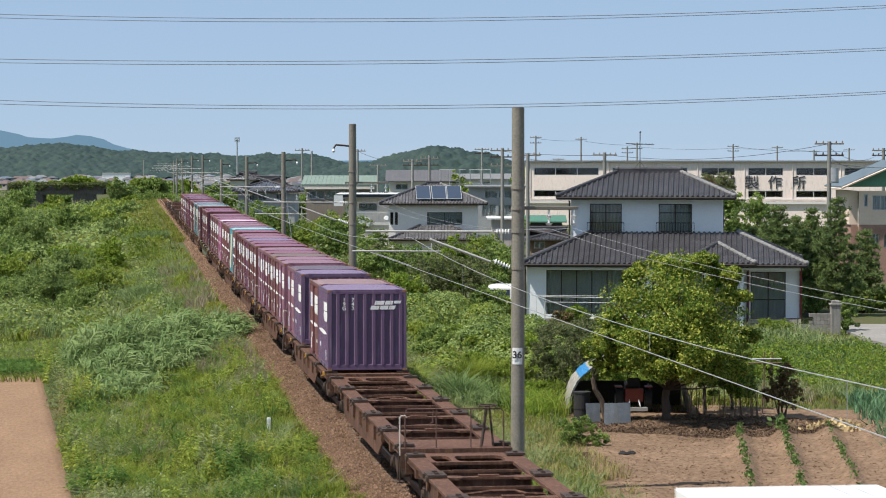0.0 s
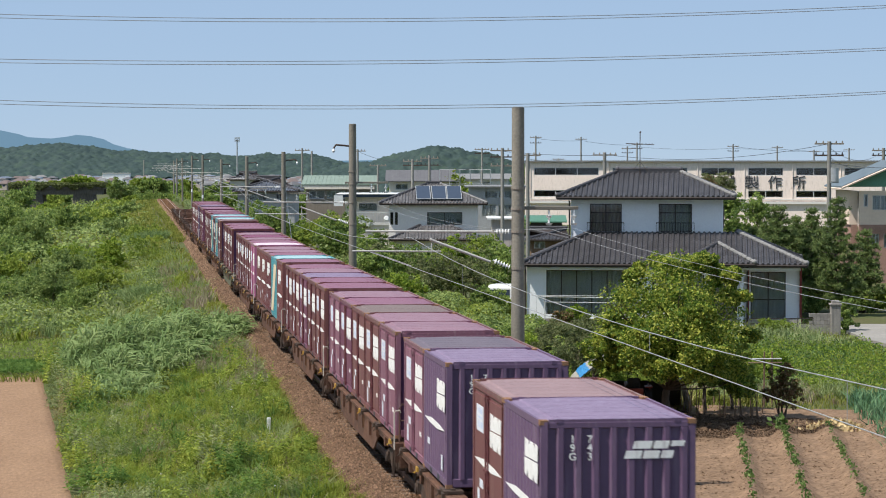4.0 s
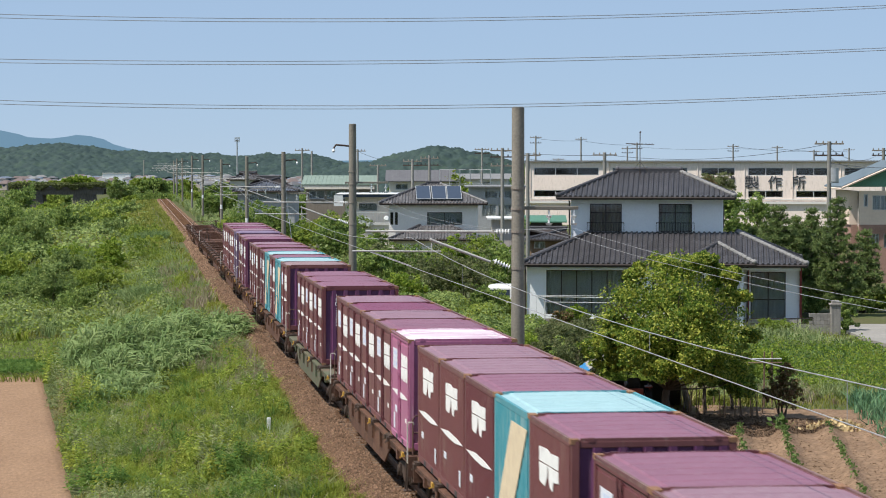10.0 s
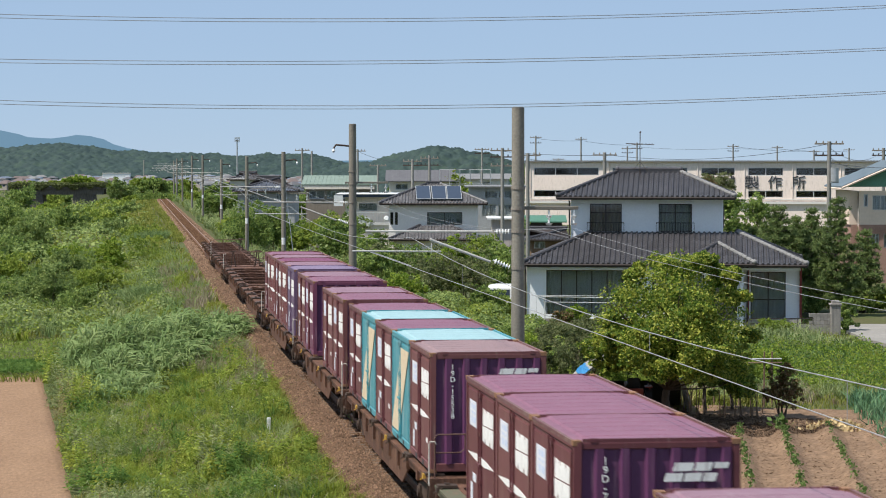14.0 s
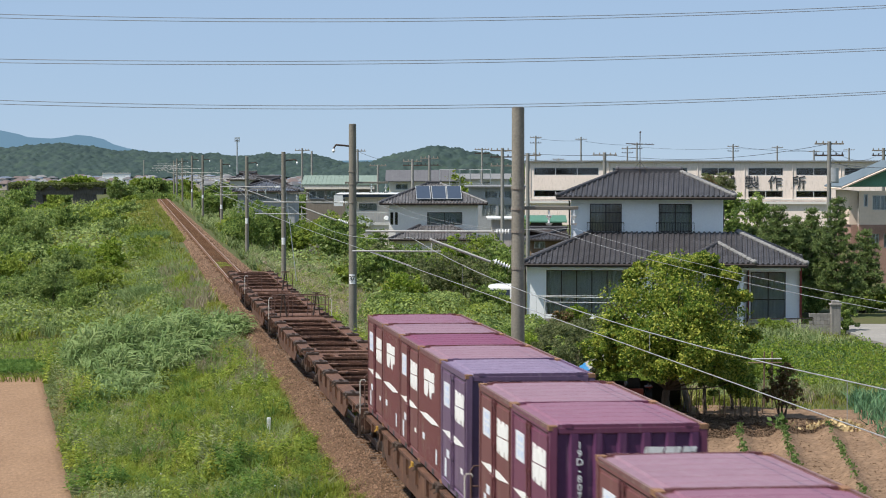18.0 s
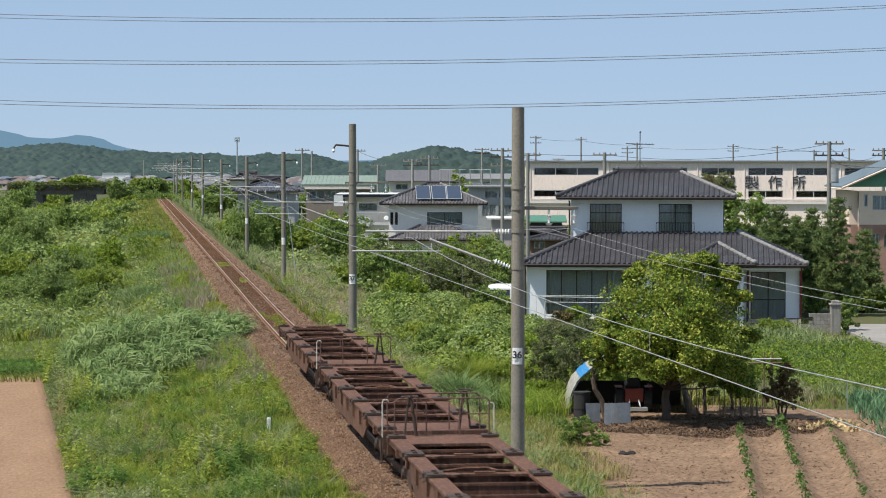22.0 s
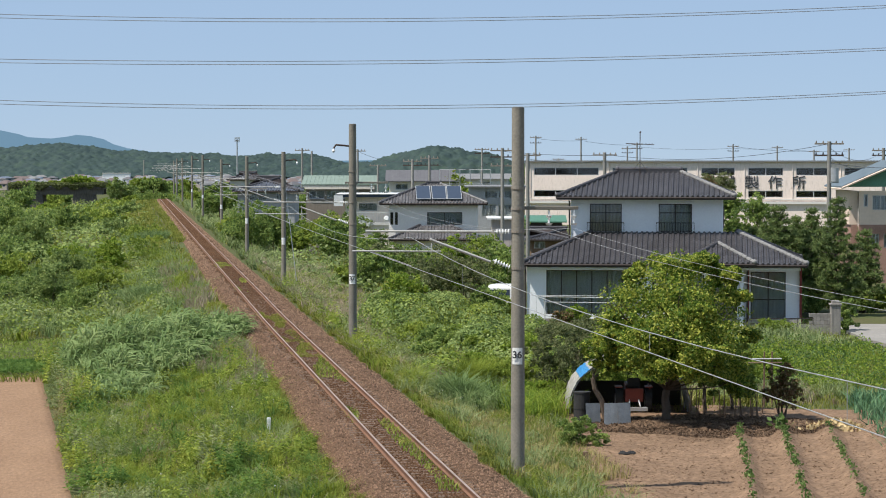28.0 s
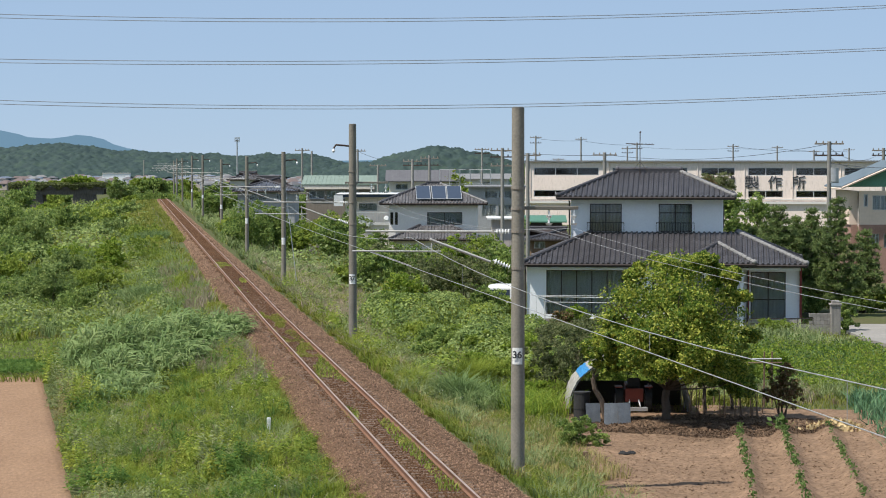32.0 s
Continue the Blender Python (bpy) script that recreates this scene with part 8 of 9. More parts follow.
# the fruit tree by the tractor shelter
sprig_rng = random.Random(77)
SPRIGS = []
for i in range(26):
    a, b = sprig_rng.uniform(0, 2 * math.pi), sprig_rng.uniform(-0.35, 1.2)
    SPRIGS.append((2.45 * math.cos(a) * math.cos(b) + 0.5, 2.4 * math.sin(a) * math.cos(b), 3.45 + 2.2 * math.sin(b), sprig_rng.uniform(0.22, 0.42), sprig_rng.uniform(0.2, 0.4)))
plant("fruit_tree", "round fruit tree with glossy yellow-green leaves", "tree", 7.55, 85.5,
      [(-0.35, 0.0, 4.75, 1.15, 0.85), (0.75, 0.1, 4.45, 1.2, 0.95), (-1.3, -0.1, 3.85, 1.15, 1.0), (1.75, 0.0, 3.6, 1.15, 1.05), (0.2, -0.6, 3.7, 1.5, 1.15), (-1.25, 0.3, 2.95, 0.85, 0.7),
       (2.1, 0.2, 2.5, 0.85, 0.9), (0.6, 0.5, 3.0, 1.4, 0.9), (-0.5, 0.4, 2.75, 1.1, 0.7), (1.3, -0.4, 2.6, 0.9, 0.7),
       (0.2, -0.9, 2.3, 0.9, 0.6), (2.3, 0.0, 1.8, 0.7, 0.7), (-1.6, 0.0, 3.4, 0.7, 0.6), (0.3, 0, 5.3, 0.7, 0.5), (0.0, -0.9, 3.0, 1.1, 0.8), (1.0, -1.0, 2.9, 1.0, 0.8), (-0.8, -0.9, 2.9, 0.9, 0.7), (-0.1, -0.8, 2.0, 0.7, 0.45), (1.7, -0.6, 2.1, 0.7, 0.6), (-1.3, -0.5, 2.8, 0.55, 0.5),
       (0.2, -2.0, 3.3, 1.1, 0.8), (1.4, -1.8, 3.0, 1.0, 0.8), (-1.0, -1.7, 3.1, 0.9, 0.7), (0.9, 1.6, 3.9, 1.2, 0.9), (-0.8, 1.6, 3.7, 1.1, 0.9), (0.4, -1.2, 4.2, 1.1, 0.8), (0.9, -2.5, 2.6, 0.8, 0.5), (-1.75, 0, 2.75, 0.5, 0.45), (2.5, 0.2, 1.3, 0.55, 0.6), (0.3, -1.5, 2.2, 0.8, 0.5), (1.4, -1.3, 2.1, 0.8, 0.5), (0.4, 0.3, 2.2, 0.8, 0.5), (-1.0, -1.6, 2.35, 0.7, 0.5), (-0.4, -2.0, 2.05, 0.6, 0.45), (0.7, -2.2, 2.0, 0.6, 0.4)] + SPRIGS,
      0.056, 110000, M_TREE, 5, trunk=(1.15, 0.17), seed=3, base=-1.15, clumps=60, puff=1.6)
plant("fruit_tree", "slim leaning fruit tree beside the shelter", "tree", 5.60, 86.1, [(-0.5, 0, 2.5, 0.6, 0.5), (0.05, 0, 2.8, 0.75, 0.55), (0.1, -0.3, 1.95, 0.55, 0.4), (0.6, -0.3, 2.15, 0.55, 0.4), (-0.25, -0.3, 2.25, 0.5, 0.4), (0.85, -0.2, 2.6, 0.5, 0.4)], 0.056, 9000, M_TREE, 3, trunk=(1.5, 0.11), seed=5, base=-1.15, lean=-0.5)
plant("garden_tree", "small dark leafy tree at the edge of the plot", "tree", 9.2, 89, [(0, 0, 1.5, 0.7, 0.7), (0.5, 0, 1.2, 0.55, 0.6), (-0.45, 0.1, 1.8, 0.55, 0.6), (0.2, 0, 2.4, 0.5, 0.5)], 0.055, 9500, M_BUSH, 3, trunk=(0.9, 0.08), seed=6, base=-1.15)
plant("garden_tree", "small dark leafy tree at the edge of the plot", "tree", 10.3, 90, [(0, 0, 1.55, 0.75, 0.8), (-0.4, 0, 1.1, 0.55, 0.5), (0.4, 0.1, 1.0, 0.5, 0.5), (0, 0, 2.25, 0.5, 0.4)], 0.055, 9500, M_BUSH, 3, trunk=(0.85, 0.07), seed=7, base=-1.15)
plant("browned_shrub", "small upright shrub with browning foliage", "shrub", 11.55, 86, [(-0.2, 0, 1.45, 0.36, 0.45), (0.2, 0, 1.3, 0.36, 0.5), (-0.35, 0.1, 1.0, 0.32, 0.4), (0.35, 0, 0.85, 0.34, 0.45), (0.0, 0, 0.8, 0.34, 0.4), (0.1, 0, 1.75, 0.25, 0.3)], 0.045, 6000, M_BROWNBUSH, 4, 0.035, seed=8, base=-1.1)
plant("garden_shrub", "low leafy green shrub beside the shelter", "shrub", 4.24, 78.4, [(0, 0, 0.42, 0.55, 0.42), (0.5, 0, 0.28, 0.45, 0.32), (-0.35, 0, 0.45, 0.45, 0.40), (0.1, 0, 0.70, 0.35, 0.28)], 0.030, 12000, M_BUSH, 3, 0.015, seed=9, base=-1.15)

tussocks("garden_weeds", "tall ferny weeds beside the shelter", 26, spot(2.6, 88).x, spot(4.0, 88).x, 84, 93, 0.7, 1.3, 60, M_BRIGHT, 0.035, 52)
tussocks("garden_weeds", "rank green weeds behind the shelter", 60, spot(5.0, 93).x, spot(8.8, 93).x, 93, 97, 1.0, 1.7, 50, M_WEED, 0.035, 53)
tussocks("garden_weeds", "rank weeds at the edge of the plot", 40, spot(8.6, 90).x, spot(11.5, 90).x, 90, 92.5, 0.4, 0.9, 50, M_GRASS, 0.03, 54)
# shrubs between the track and the houses
for i, (u, w, r, h, mat, n, kind) in enumerate((
        (-0.6, 118, 1.5, 1.3, M_WEED, 3600, "sprawling bright green creeper-covered shrub"), (1.4, 120, 1.6, 1.4, M_BRIGHT, 3600, "sprawling bright green creeper-covered shrub"),
        (3.0, 118, 1.3, 1.2, M_WEED, 3000, "sprawling bright green creeper-covered shrub"), (-0.5, 104, 0.75, 0.9, M_BUSH, 2200, "rounded dark green shrub on the bank"), (0.3, 112, 1.1, 0.9, M_WEED, 2600, "low green shrub on the bank"),
        (0.9, 104, 1.2, 1.1, M_BRIGHT, 5200, "dense mound of bright creeper on the slope"), (2.3, 108, 1.5, 1.5, M_WEED, 6200, "dense mound of green creeper on the slope"), (2.6, 99, 1.2, 1.2, M_WEED, 5200, "dense mound of green creeper on the slope"), (4.0, 106, 1.4, 1.6, M_BRIGHT, 5600, "dense mound of bright creeper on the slope"), (1.9, 114, 1.6, 1.7, M_BUSH, 6200, "dense dark mound of creeper on the slope"), (3.3, 93, 0.9, 0.9, M_BRIGHT, 4000, "leafy green shrub on the slope"),
        (-1.0, 110, 1.0, 1.0, M_BUSH, 4000, "dense dark mound of creeper on the slope"), (-0.35, 114, 1.1, 1.5, M_BUSH, 5200, "dark shady shrub on the slope"), (4.2, 93.5, 1.15, 3.0, M_GREYBUSH, 6000, "tall twiggy olive shrub behind the shelter"), (5.5, 95, 1.3, 3.3, M_GREYBUSH, 6500, "tall twiggy olive shrub behind the shelter"), (4.6, 113, 1.5, 1.9, M_GREYBUSH, 4200, "twiggy grey-green shrub below the house"), (6.4, 116, 1.6, 2.1, M_GREYBUSH, 4200, "twiggy grey-green shrub below the house"), (5.5, 104, 1.4, 1.7, M_GREYBUSH, 3600, "twiggy grey-green shrub below the house"),
        (3.6, 100, 1.1, 1.1, M_WEED, 2600, "leafy green shrub below the house"), (-3.1, 134, 1.4, 2.2, M_BUSH, 3200, "dark green shrub with pale flowers"), (-2.2, 140, 1.3, 2.7, M_BRIGHT, 3000, "yellow-green leafy shrub beside the track"),
        (-0.2, 150, 1.8, 3.4, M_GREYBUSH, 3400, "brownish twiggy shrub beside the track"), (1.6, 152, 1.6, 3.6, M_GREYBUSH, 3000, "brownish twiggy shrub beside the track"), (1.4, 162, 1.9, 4.8, M_BRIGHT, 3400, "yellow-green leafy shrub beside the track"),
        (2.6, 142, 1.0, 2.5, M_BUSH, 2400, "dense dark green conical shrub"), (-4.4, 163, 1.6, 3.2, M_BUSH, 3000, "dark green shrub by the pole"), (-6.2, 205, 1.8, 3.0, M_BUSH, 2600, "dark round tree by the houses"),
        (-2.6, 175, 1.9, 3.6, M_BUSH, 2600, "dark green shrub beside the houses"), (3.4, 160, 1.7, 4.4, M_BUSH, 2600, "dark shrub below the house"), (-15.5, 232, 2.2, 3.6, M_BUSH, 3200, "dark green clump of trees beside the line"),
        (-18.0, 238, 2.3, 3.4, M_BUSH, 3200, "dark green clump of trees beside the line"), (-13.2, 226, 1.6, 2.4, M_WEED, 2200, "green shrub beside the line"), (-20.5, 250, 2.0, 2.6, M_WEED, 2200, "green shrub beside the line"),
        (3.1, 143, 1.1, 1.25, M_WEED, 2600, "low green shrub before the parked van"), (8.3, 128, 0.9, 1.2, M_WEED, 1800, "garden shrub before the house"), (6.3, 131, 0.8, 1.3, M_BROWNBUSH, 1600, "reddish garden shrub before the house"), (7.2, 131.5, 0.7, 1.35, M_BRIGHT, 1600, "flowering garden shrub before the house"),
        (19.6, 144, 1.2, 1.6, M_BUSH, 2600, "dark shrub under the pines"), (21.2, 146, 1.3, 1.5, M_BUSH, 2600, "dark shrub under the pines"), (22.9, 148, 1.3, 1.7, M_WEED, 2600, "green shrub under the pines"), (24.6, 150, 1.4, 1.6, M_BUSH, 2600, "dark shrub under the pines"), (26.3, 150, 1.4, 1.6, M_WEED, 2600, "green shrub under the pines"),
        (13.8, 132, 1.0, 1.1, M_WEED, 1800, "garden shrub along the wall"), (16.8, 128.5, 0.9, 0.9, M_WEED, 1600, "garden shrub along the wall"), (11.8, 100, 1.4, 1.3, M_WEED, 2600, "green shrub behind the plot"),
        (13.2, 104, 1.3, 1.2, M_BRIGHT, 2400, "green shrub behind the plot"), (8.0, 101, 1.5, 1.8, M_BUSH, 3200, "dark shrub behind the shelter"), (10.3, 108, 1.5, 1.7, M_BUSH, 2800, "dark shrub behind the shelter"), (6.2, 95, 1.3, 1.6, M_WEED, 2600, "leafy shrub behind the shelter"))):
    rng = random.Random(100 + i)
    lumps = [(rng.uniform(-0.55, 0.55) * r, rng.uniform(-0.4, 0.4) * r, h * rng.uniform(0.35, 0.72), r * rng.uniform(0.5, 0.8), h * rng.uniform(0.28, 0.42)) for _ in range(4)]
    plant("shrub", kind, "shrub", u, w, lumps, 0.0011 * w * (0.42 if mat is M_GREYBUSH else 0.52), int(n * 1.7), mat, 3, 0.03, seed=200 + i, clumps=36)

for i, (side, w, r, h, mat) in enumerate(((445, 225, 2.0, 5.7, M_BUSH), (476, 228, 2.1, 5.5, M_BUSH), (512, 237, 1.6, 2.9, M_WEED), (532, 237, 1.6, 2.9, M_WEED), (552, 237, 1.6, 3.0, M_WEED), (578, 228, 2.0, 4.2, M_WEED), (575, 214, 1.8, 3.8, M_BUSH), (600, 218, 2.0, 4.4, M_BUSH), (630, 222, 1.8, 3.8, M_BUSH), (655, 210, 1.5, 3.2, M_BUSH),
                                          (660, 190, 1.5, 2.4, M_GREYBUSH), (700, 186, 1.7, 2.8, M_GREYBUSH), (735, 180, 1.6, 2.6, M_GREYBUSH), (800, 185, 1.7, 3.4, M_GREYBUSH), (840, 188, 1.8, 3.8, M_WEED), (872, 186, 1.6, 3.4, M_BUSH), (770, 190, 1.5, 2.8, M_BUSH), (630, 168, 1.3, 2.0, M_WEED))):
    rng = random.Random(800 + i)
    lumps = [(rng.uniform(-0.6, 0.6) * r, rng.uniform(-0.5, 0.5) * r, h * rng.uniform(0.35, 0.75), r * rng.uniform(0.5, 0.8), h * rng.uniform(0.24, 0.36)) for _ in range(5)]
    plant("hedge_shrub", "leafy %s shrub before the village houses" % ("yellow-green" if mat is M_BRIGHT else "dark green" if mat is M_BUSH else "green"), "shrub", at_view(side, w), w, lumps, 0.0005 * w, 4800, mat, 2, 0.03, seed=820 + i, clumps=40)

yard = thing("yard_wall", faced(at_view(538, 230), 230, -1.2), "low weathered concrete yard wall below a hedge", "wall", kind="structure")
for k in range(3):
    part("course", Shape().box(-1.9, 1.9, 0.01 * k, 0.2, 0.7 * k, 0.7 * k + 0.67), M_BLOCK, yard, bevel=0.02)

# leafy trees behind the farmhouse
for i, (side, w, h, r, mat) in enumerate(((1288, 160, 6.0, 1.1, M_BUSH), (1318, 163, 6.0, 1.2, M_BUSH), (1350, 161, 6.9, 1.2, M_BUSH))):
    rng = random.Random(940 + i)
    lumps = [(rng.uniform(-0.7, 0.7) * r, rng.uniform(-0.6, 0.6) * r, h * k, r * rng.uniform(0.55, 0.85), h * 0.13) for k in (0.3, 0.42, 0.54, 0.64, 0.74, 0.84, 0.9)]
    plant("garden_tree", "leafy green tree growing behind the farmhouse", "tree", at_view(side, w), w, lumps, 0.08, 9000, mat, 3, trunk=(h * 0.3, 0.12), seed=950 + i, clumps=40)

# bushes on the low ground beyond the bank
for i, (u, w, r, h, mat, n) in enumerate((
        (-21.5, 150, 1.6, 2.2, M_BUSH, 3600), (-24.0, 155, 2.0, 2.8, M_CREEPER, 4200), (-26.5, 158, 1.8, 2.4, M_BUSH, 3600), (-22.5, 166, 2.0, 2.6, M_WEED, 3600), (-25.5, 178, 2.2, 3.2, M_CREEPER, 3600),
        (-30.5, 180, 2.0, 2.6, M_WEED, 3000), (-27.2, 200, 2.2, 3.0, M_BRIGHT, 3400), (-30.0, 206, 2.0, 2.6, M_BRIGHT, 3000), (-24.5, 210, 2.0, 2.4, M_WEED, 3000), (-35.5, 215, 2.4, 3.0, M_BUSH, 3000),
        (-40, 240, 3.0, 4.6, M_CREEPER, 3600), (-43, 255, 3.0, 5.4, M_BUSH, 3600), (-31.0, 262, 2.4, 3.0, M_WEED, 2600), (-27.5, 240, 2.2, 2.6, M_WEED, 2600), (-36, 285, 2.8, 3.2, M_CREEPER, 2600), (-44, 300, 3.0, 4.4, M_BUSH, 2800),
        (-42.5, 322, 2.8, 3.0, M_WEED, 2600), (-47, 345, 3.0, 3.0, M_WEED, 2600), (-46, 370, 3.2, 3.6, M_CREEPER, 2600), (-48.5, 380, 3.0, 3.0, M_WEED, 2400), (-53, 410, 3.0, 3.2, M_WEED, 2400), (-49, 430, 3.2, 4.4, M_BUSH, 2400),
        (-55, 420, 2.4, 2.2, M_WEED, 2400), (-62, 440, 2.4, 1.8, M_WEED, 2400), (-70, 450, 2.6, 1.8, M_WEED, 2400), (-79, 440, 4.0, 6.5, M_CREEPER, 3000), (-84, 460, 4.0, 7.0, M_BUSH, 3000), (-66, 520, 3.4, 5.8, M_CREEPER, 2600),
        (-54.5, 505, 3.0, 4.6, M_BUSH, 2600), (-47, 470, 3.0, 4.2, M_WEED, 2400), (-42, 455, 2.6, 3.6, M_WEED, 2400), (-54, 520, 3.4, 5.4, M_WEED, 2400), (-64, 540, 3.2, 6.0, M_WEED, 2400),
        (-58.5, 545, 3.0, 4.6, M_CREEPER, 2400), (-54.5, 500, 2.4, 3.6, M_BUSH, 2200), (-50.5, 480, 2.4, 3.4, M_WEED, 2200))):
    rng = random.Random(300 + i)
    lumps = [(rng.uniform(-0.6, 0.6) * r, rng.uniform(-0.5, 0.5) * r, h * rng.uniform(0.35, 0.72), r * rng.uniform(0.5, 0.8), h * rng.uniform(0.26, 0.40)) for _ in range(5)]
    plant("wild_bush", "dense %s wild bush on the low ground" % ("dark green" if mat is M_BUSH else "yellow-green" if mat is M_BRIGHT else "green"), "bush", u, w, lumps, 0.0005 * w, int(n * 1.8), mat, 2, 0.04, seed=400 + i, base=-1.5, clumps=40)

# trees about the farmhouse
plant("broadleaf_tree", "light green broadleaf tree beside the farmhouse", "tree", 16.9, 147, [(0, 0, 3.4, 1.3, 1.1), (-0.6, 0, 2.6, 1.1, 0.9), (0.9, 0, 2.6, 1.3, 1.0), (0.3, 0, 4.1, 0.8, 0.7), (1.6, 0, 2.2, 1.0, 0.9)], 0.085, 9000, M_WEED, 3, trunk=(1.8, 0.16), seed=21)
def pine(u, w, h, r, seed, label):
    """A pine: crooked trunk, whorls of rising branches and tufts of long needles along them."""
    rng = random.Random(seed)
    nr = np.random.default_rng(seed)
    q = spot(u, w)
    t = thing("pine_tree", pose(q.x, q.y, ground_z(q.x, q.y), 0, 0, TURN), label, "tree", "pines beside the farmhouse")
    s = Shape()
    pts = limb(s, (0, 0, -0.1), (rng.uniform(-0.2, 0.2), 0, h * 0.97), 0.15, 0.03, rng, 6, 0.10)
    tufts_at = []
    whorls = int(h * 2.3)
    for k in range(whorls):
        f = 0.16 + 0.84 * k / (whorls - 1)
        z = h * f
        i = min(int(f * 6), 5)
        c = pts[i].lerp(pts[i + 1], f * 6 - i)
        reach = r * (1.05 - f) ** 0.75 * rng.uniform(0.75, 1.15) + 0.15
        for b in range(7):
            a = 2 * math.pi * b / 7 + k * 1.3 + rng.uniform(-0.3, 0.3)
            ln = reach * rng.uniform(0.6, 1.15)
            e = Vector((c.x + math.cos(a) * ln, c.y + math.sin(a) * ln, z + ln * rng.uniform(0.0, 0.35)))
            limb(s, (c.x, c.y, z), e, 0.035, 0.012, rng, 2)
            m = max(3, int(ln * 12))
            for g in range(m):
                p = Vector((c.x, c.y, z)).lerp(e, 0.28 + 0.72 * (g + rng.random()) / m)
                tufts_at.append((p.x + rng.gauss(0, 0.13), p.y + rng.gauss(0, 0.13), p.z + rng.gauss(0.04, 0.07)))
    part("trunk", s, M_BARK, t)
    per = 22
    p = np.repeat(np.array(tufts_at), per, 0)
    n = len(p)
    d = nr.normal(size=(n, 3)) + np.array([0, 0, 0.55])
    d /= np.linalg.norm(d, axis=1)[:, None]
    side = np.cross(d, nr.normal(size=(n, 3)))
    side /= np.linalg.norm(side, axis=1)[:, None]
    ln = nr.uniform(0.12, 0.24, (n, 1))
    v = np.stack([p - side * 0.018, p + side * 0.018, p + d * ln + side * 0.012, p + d * ln - side * 0.012], 1).reshape(-1, 3)
    o = new("needles", raw_mesh("needles", v, np.arange(len(v)).reshape(-1, 4), M_PINE))
    o.parent = t
    return t


for u, w, h, r, seed, words in ((22.5, 146, 6.5, 1.95, 70, "tall dark green pine with layered branches"), (19.6, 148, 6.0, 2.1, 71, "broad dark green pine beside the farmhouse"), (18.0, 146, 4.8, 1.5, 72, "bushy dark pine close to the house wall"),
                                (21.0, 150, 5.4, 1.7, 73, "dark green pine behind the others"), (24.9, 150, 4.6, 1.6, 74, "lower dark pine near the farm road"), (22.0, 151, 5.9, 1.7, 75, "dark green pine behind the others")):
    pine(u, w, h, r, seed, words)
plant("round_hedge_bush", "clipped round green bush by the gate", "bush", 20.9, 131.5, [(0, 0, 0.55, 0.62, 0.45), (0.1, 0, 1.05, 0.52, 0.40), (0.05, 0, 1.55, 0.40, 0.35)], 0.07, 5200, M_BUSH, 2, 0.03, seed=81)
for i, (u, w, r, h, mat) in enumerate(((-9.0, 245, 2.0, 3.4, M_BUSH), (-2.6, 290, 2.2, 5.6, M_WEED), (2.6, 330, 2.6, 7.6, M_WEED), (4.6, 300, 2.0, 6.6, M_BRIGHT), (-17, 320, 2.6, 4.6, M_BUSH), (-24, 340, 2.8, 4.8, M_WEED), (-29, 330, 2.6, 4.0, M_BUSH), (-34.5, 395, 2.8, 4.6, M_BUSH),
                                          (-50.2, 440, 2.2, 4.6, M_BUSH), (13.2, 400, 3.2, 9.6, M_BUSH), (37.0, 340, 2.6, 7.2, M_GREYBUSH), (35.8, 335, 2.0, 6.9, M_BROWNBUSH), (38.4, 336, 2.4, 5.4, M_BUSH), (7.5, 260, 2.0, 3.2, M_BUSH), (-6, 400, 3.2, 6.0, M_BUSH), (-20, 420, 3.2, 6.0, M_BUSH))):
    rng = random.Random(500 + i)
    lumps = [(rng.uniform(-0.6, 0.6) * r, rng.uniform(-0.5, 0.5) * r, h * rng.uniform(0.5, 0.85), r * rng.uniform(0.5, 0.8), h * rng.uniform(0.16, 0.26)) for _ in range(6)]
    plant("village_tree", "leafy green tree among the houses", "tree", u, w, lumps, 0.0005 * w, 4600, mat, 2, trunk=(h * 0.4, 0.14), seed=600 + i, clumps=40)

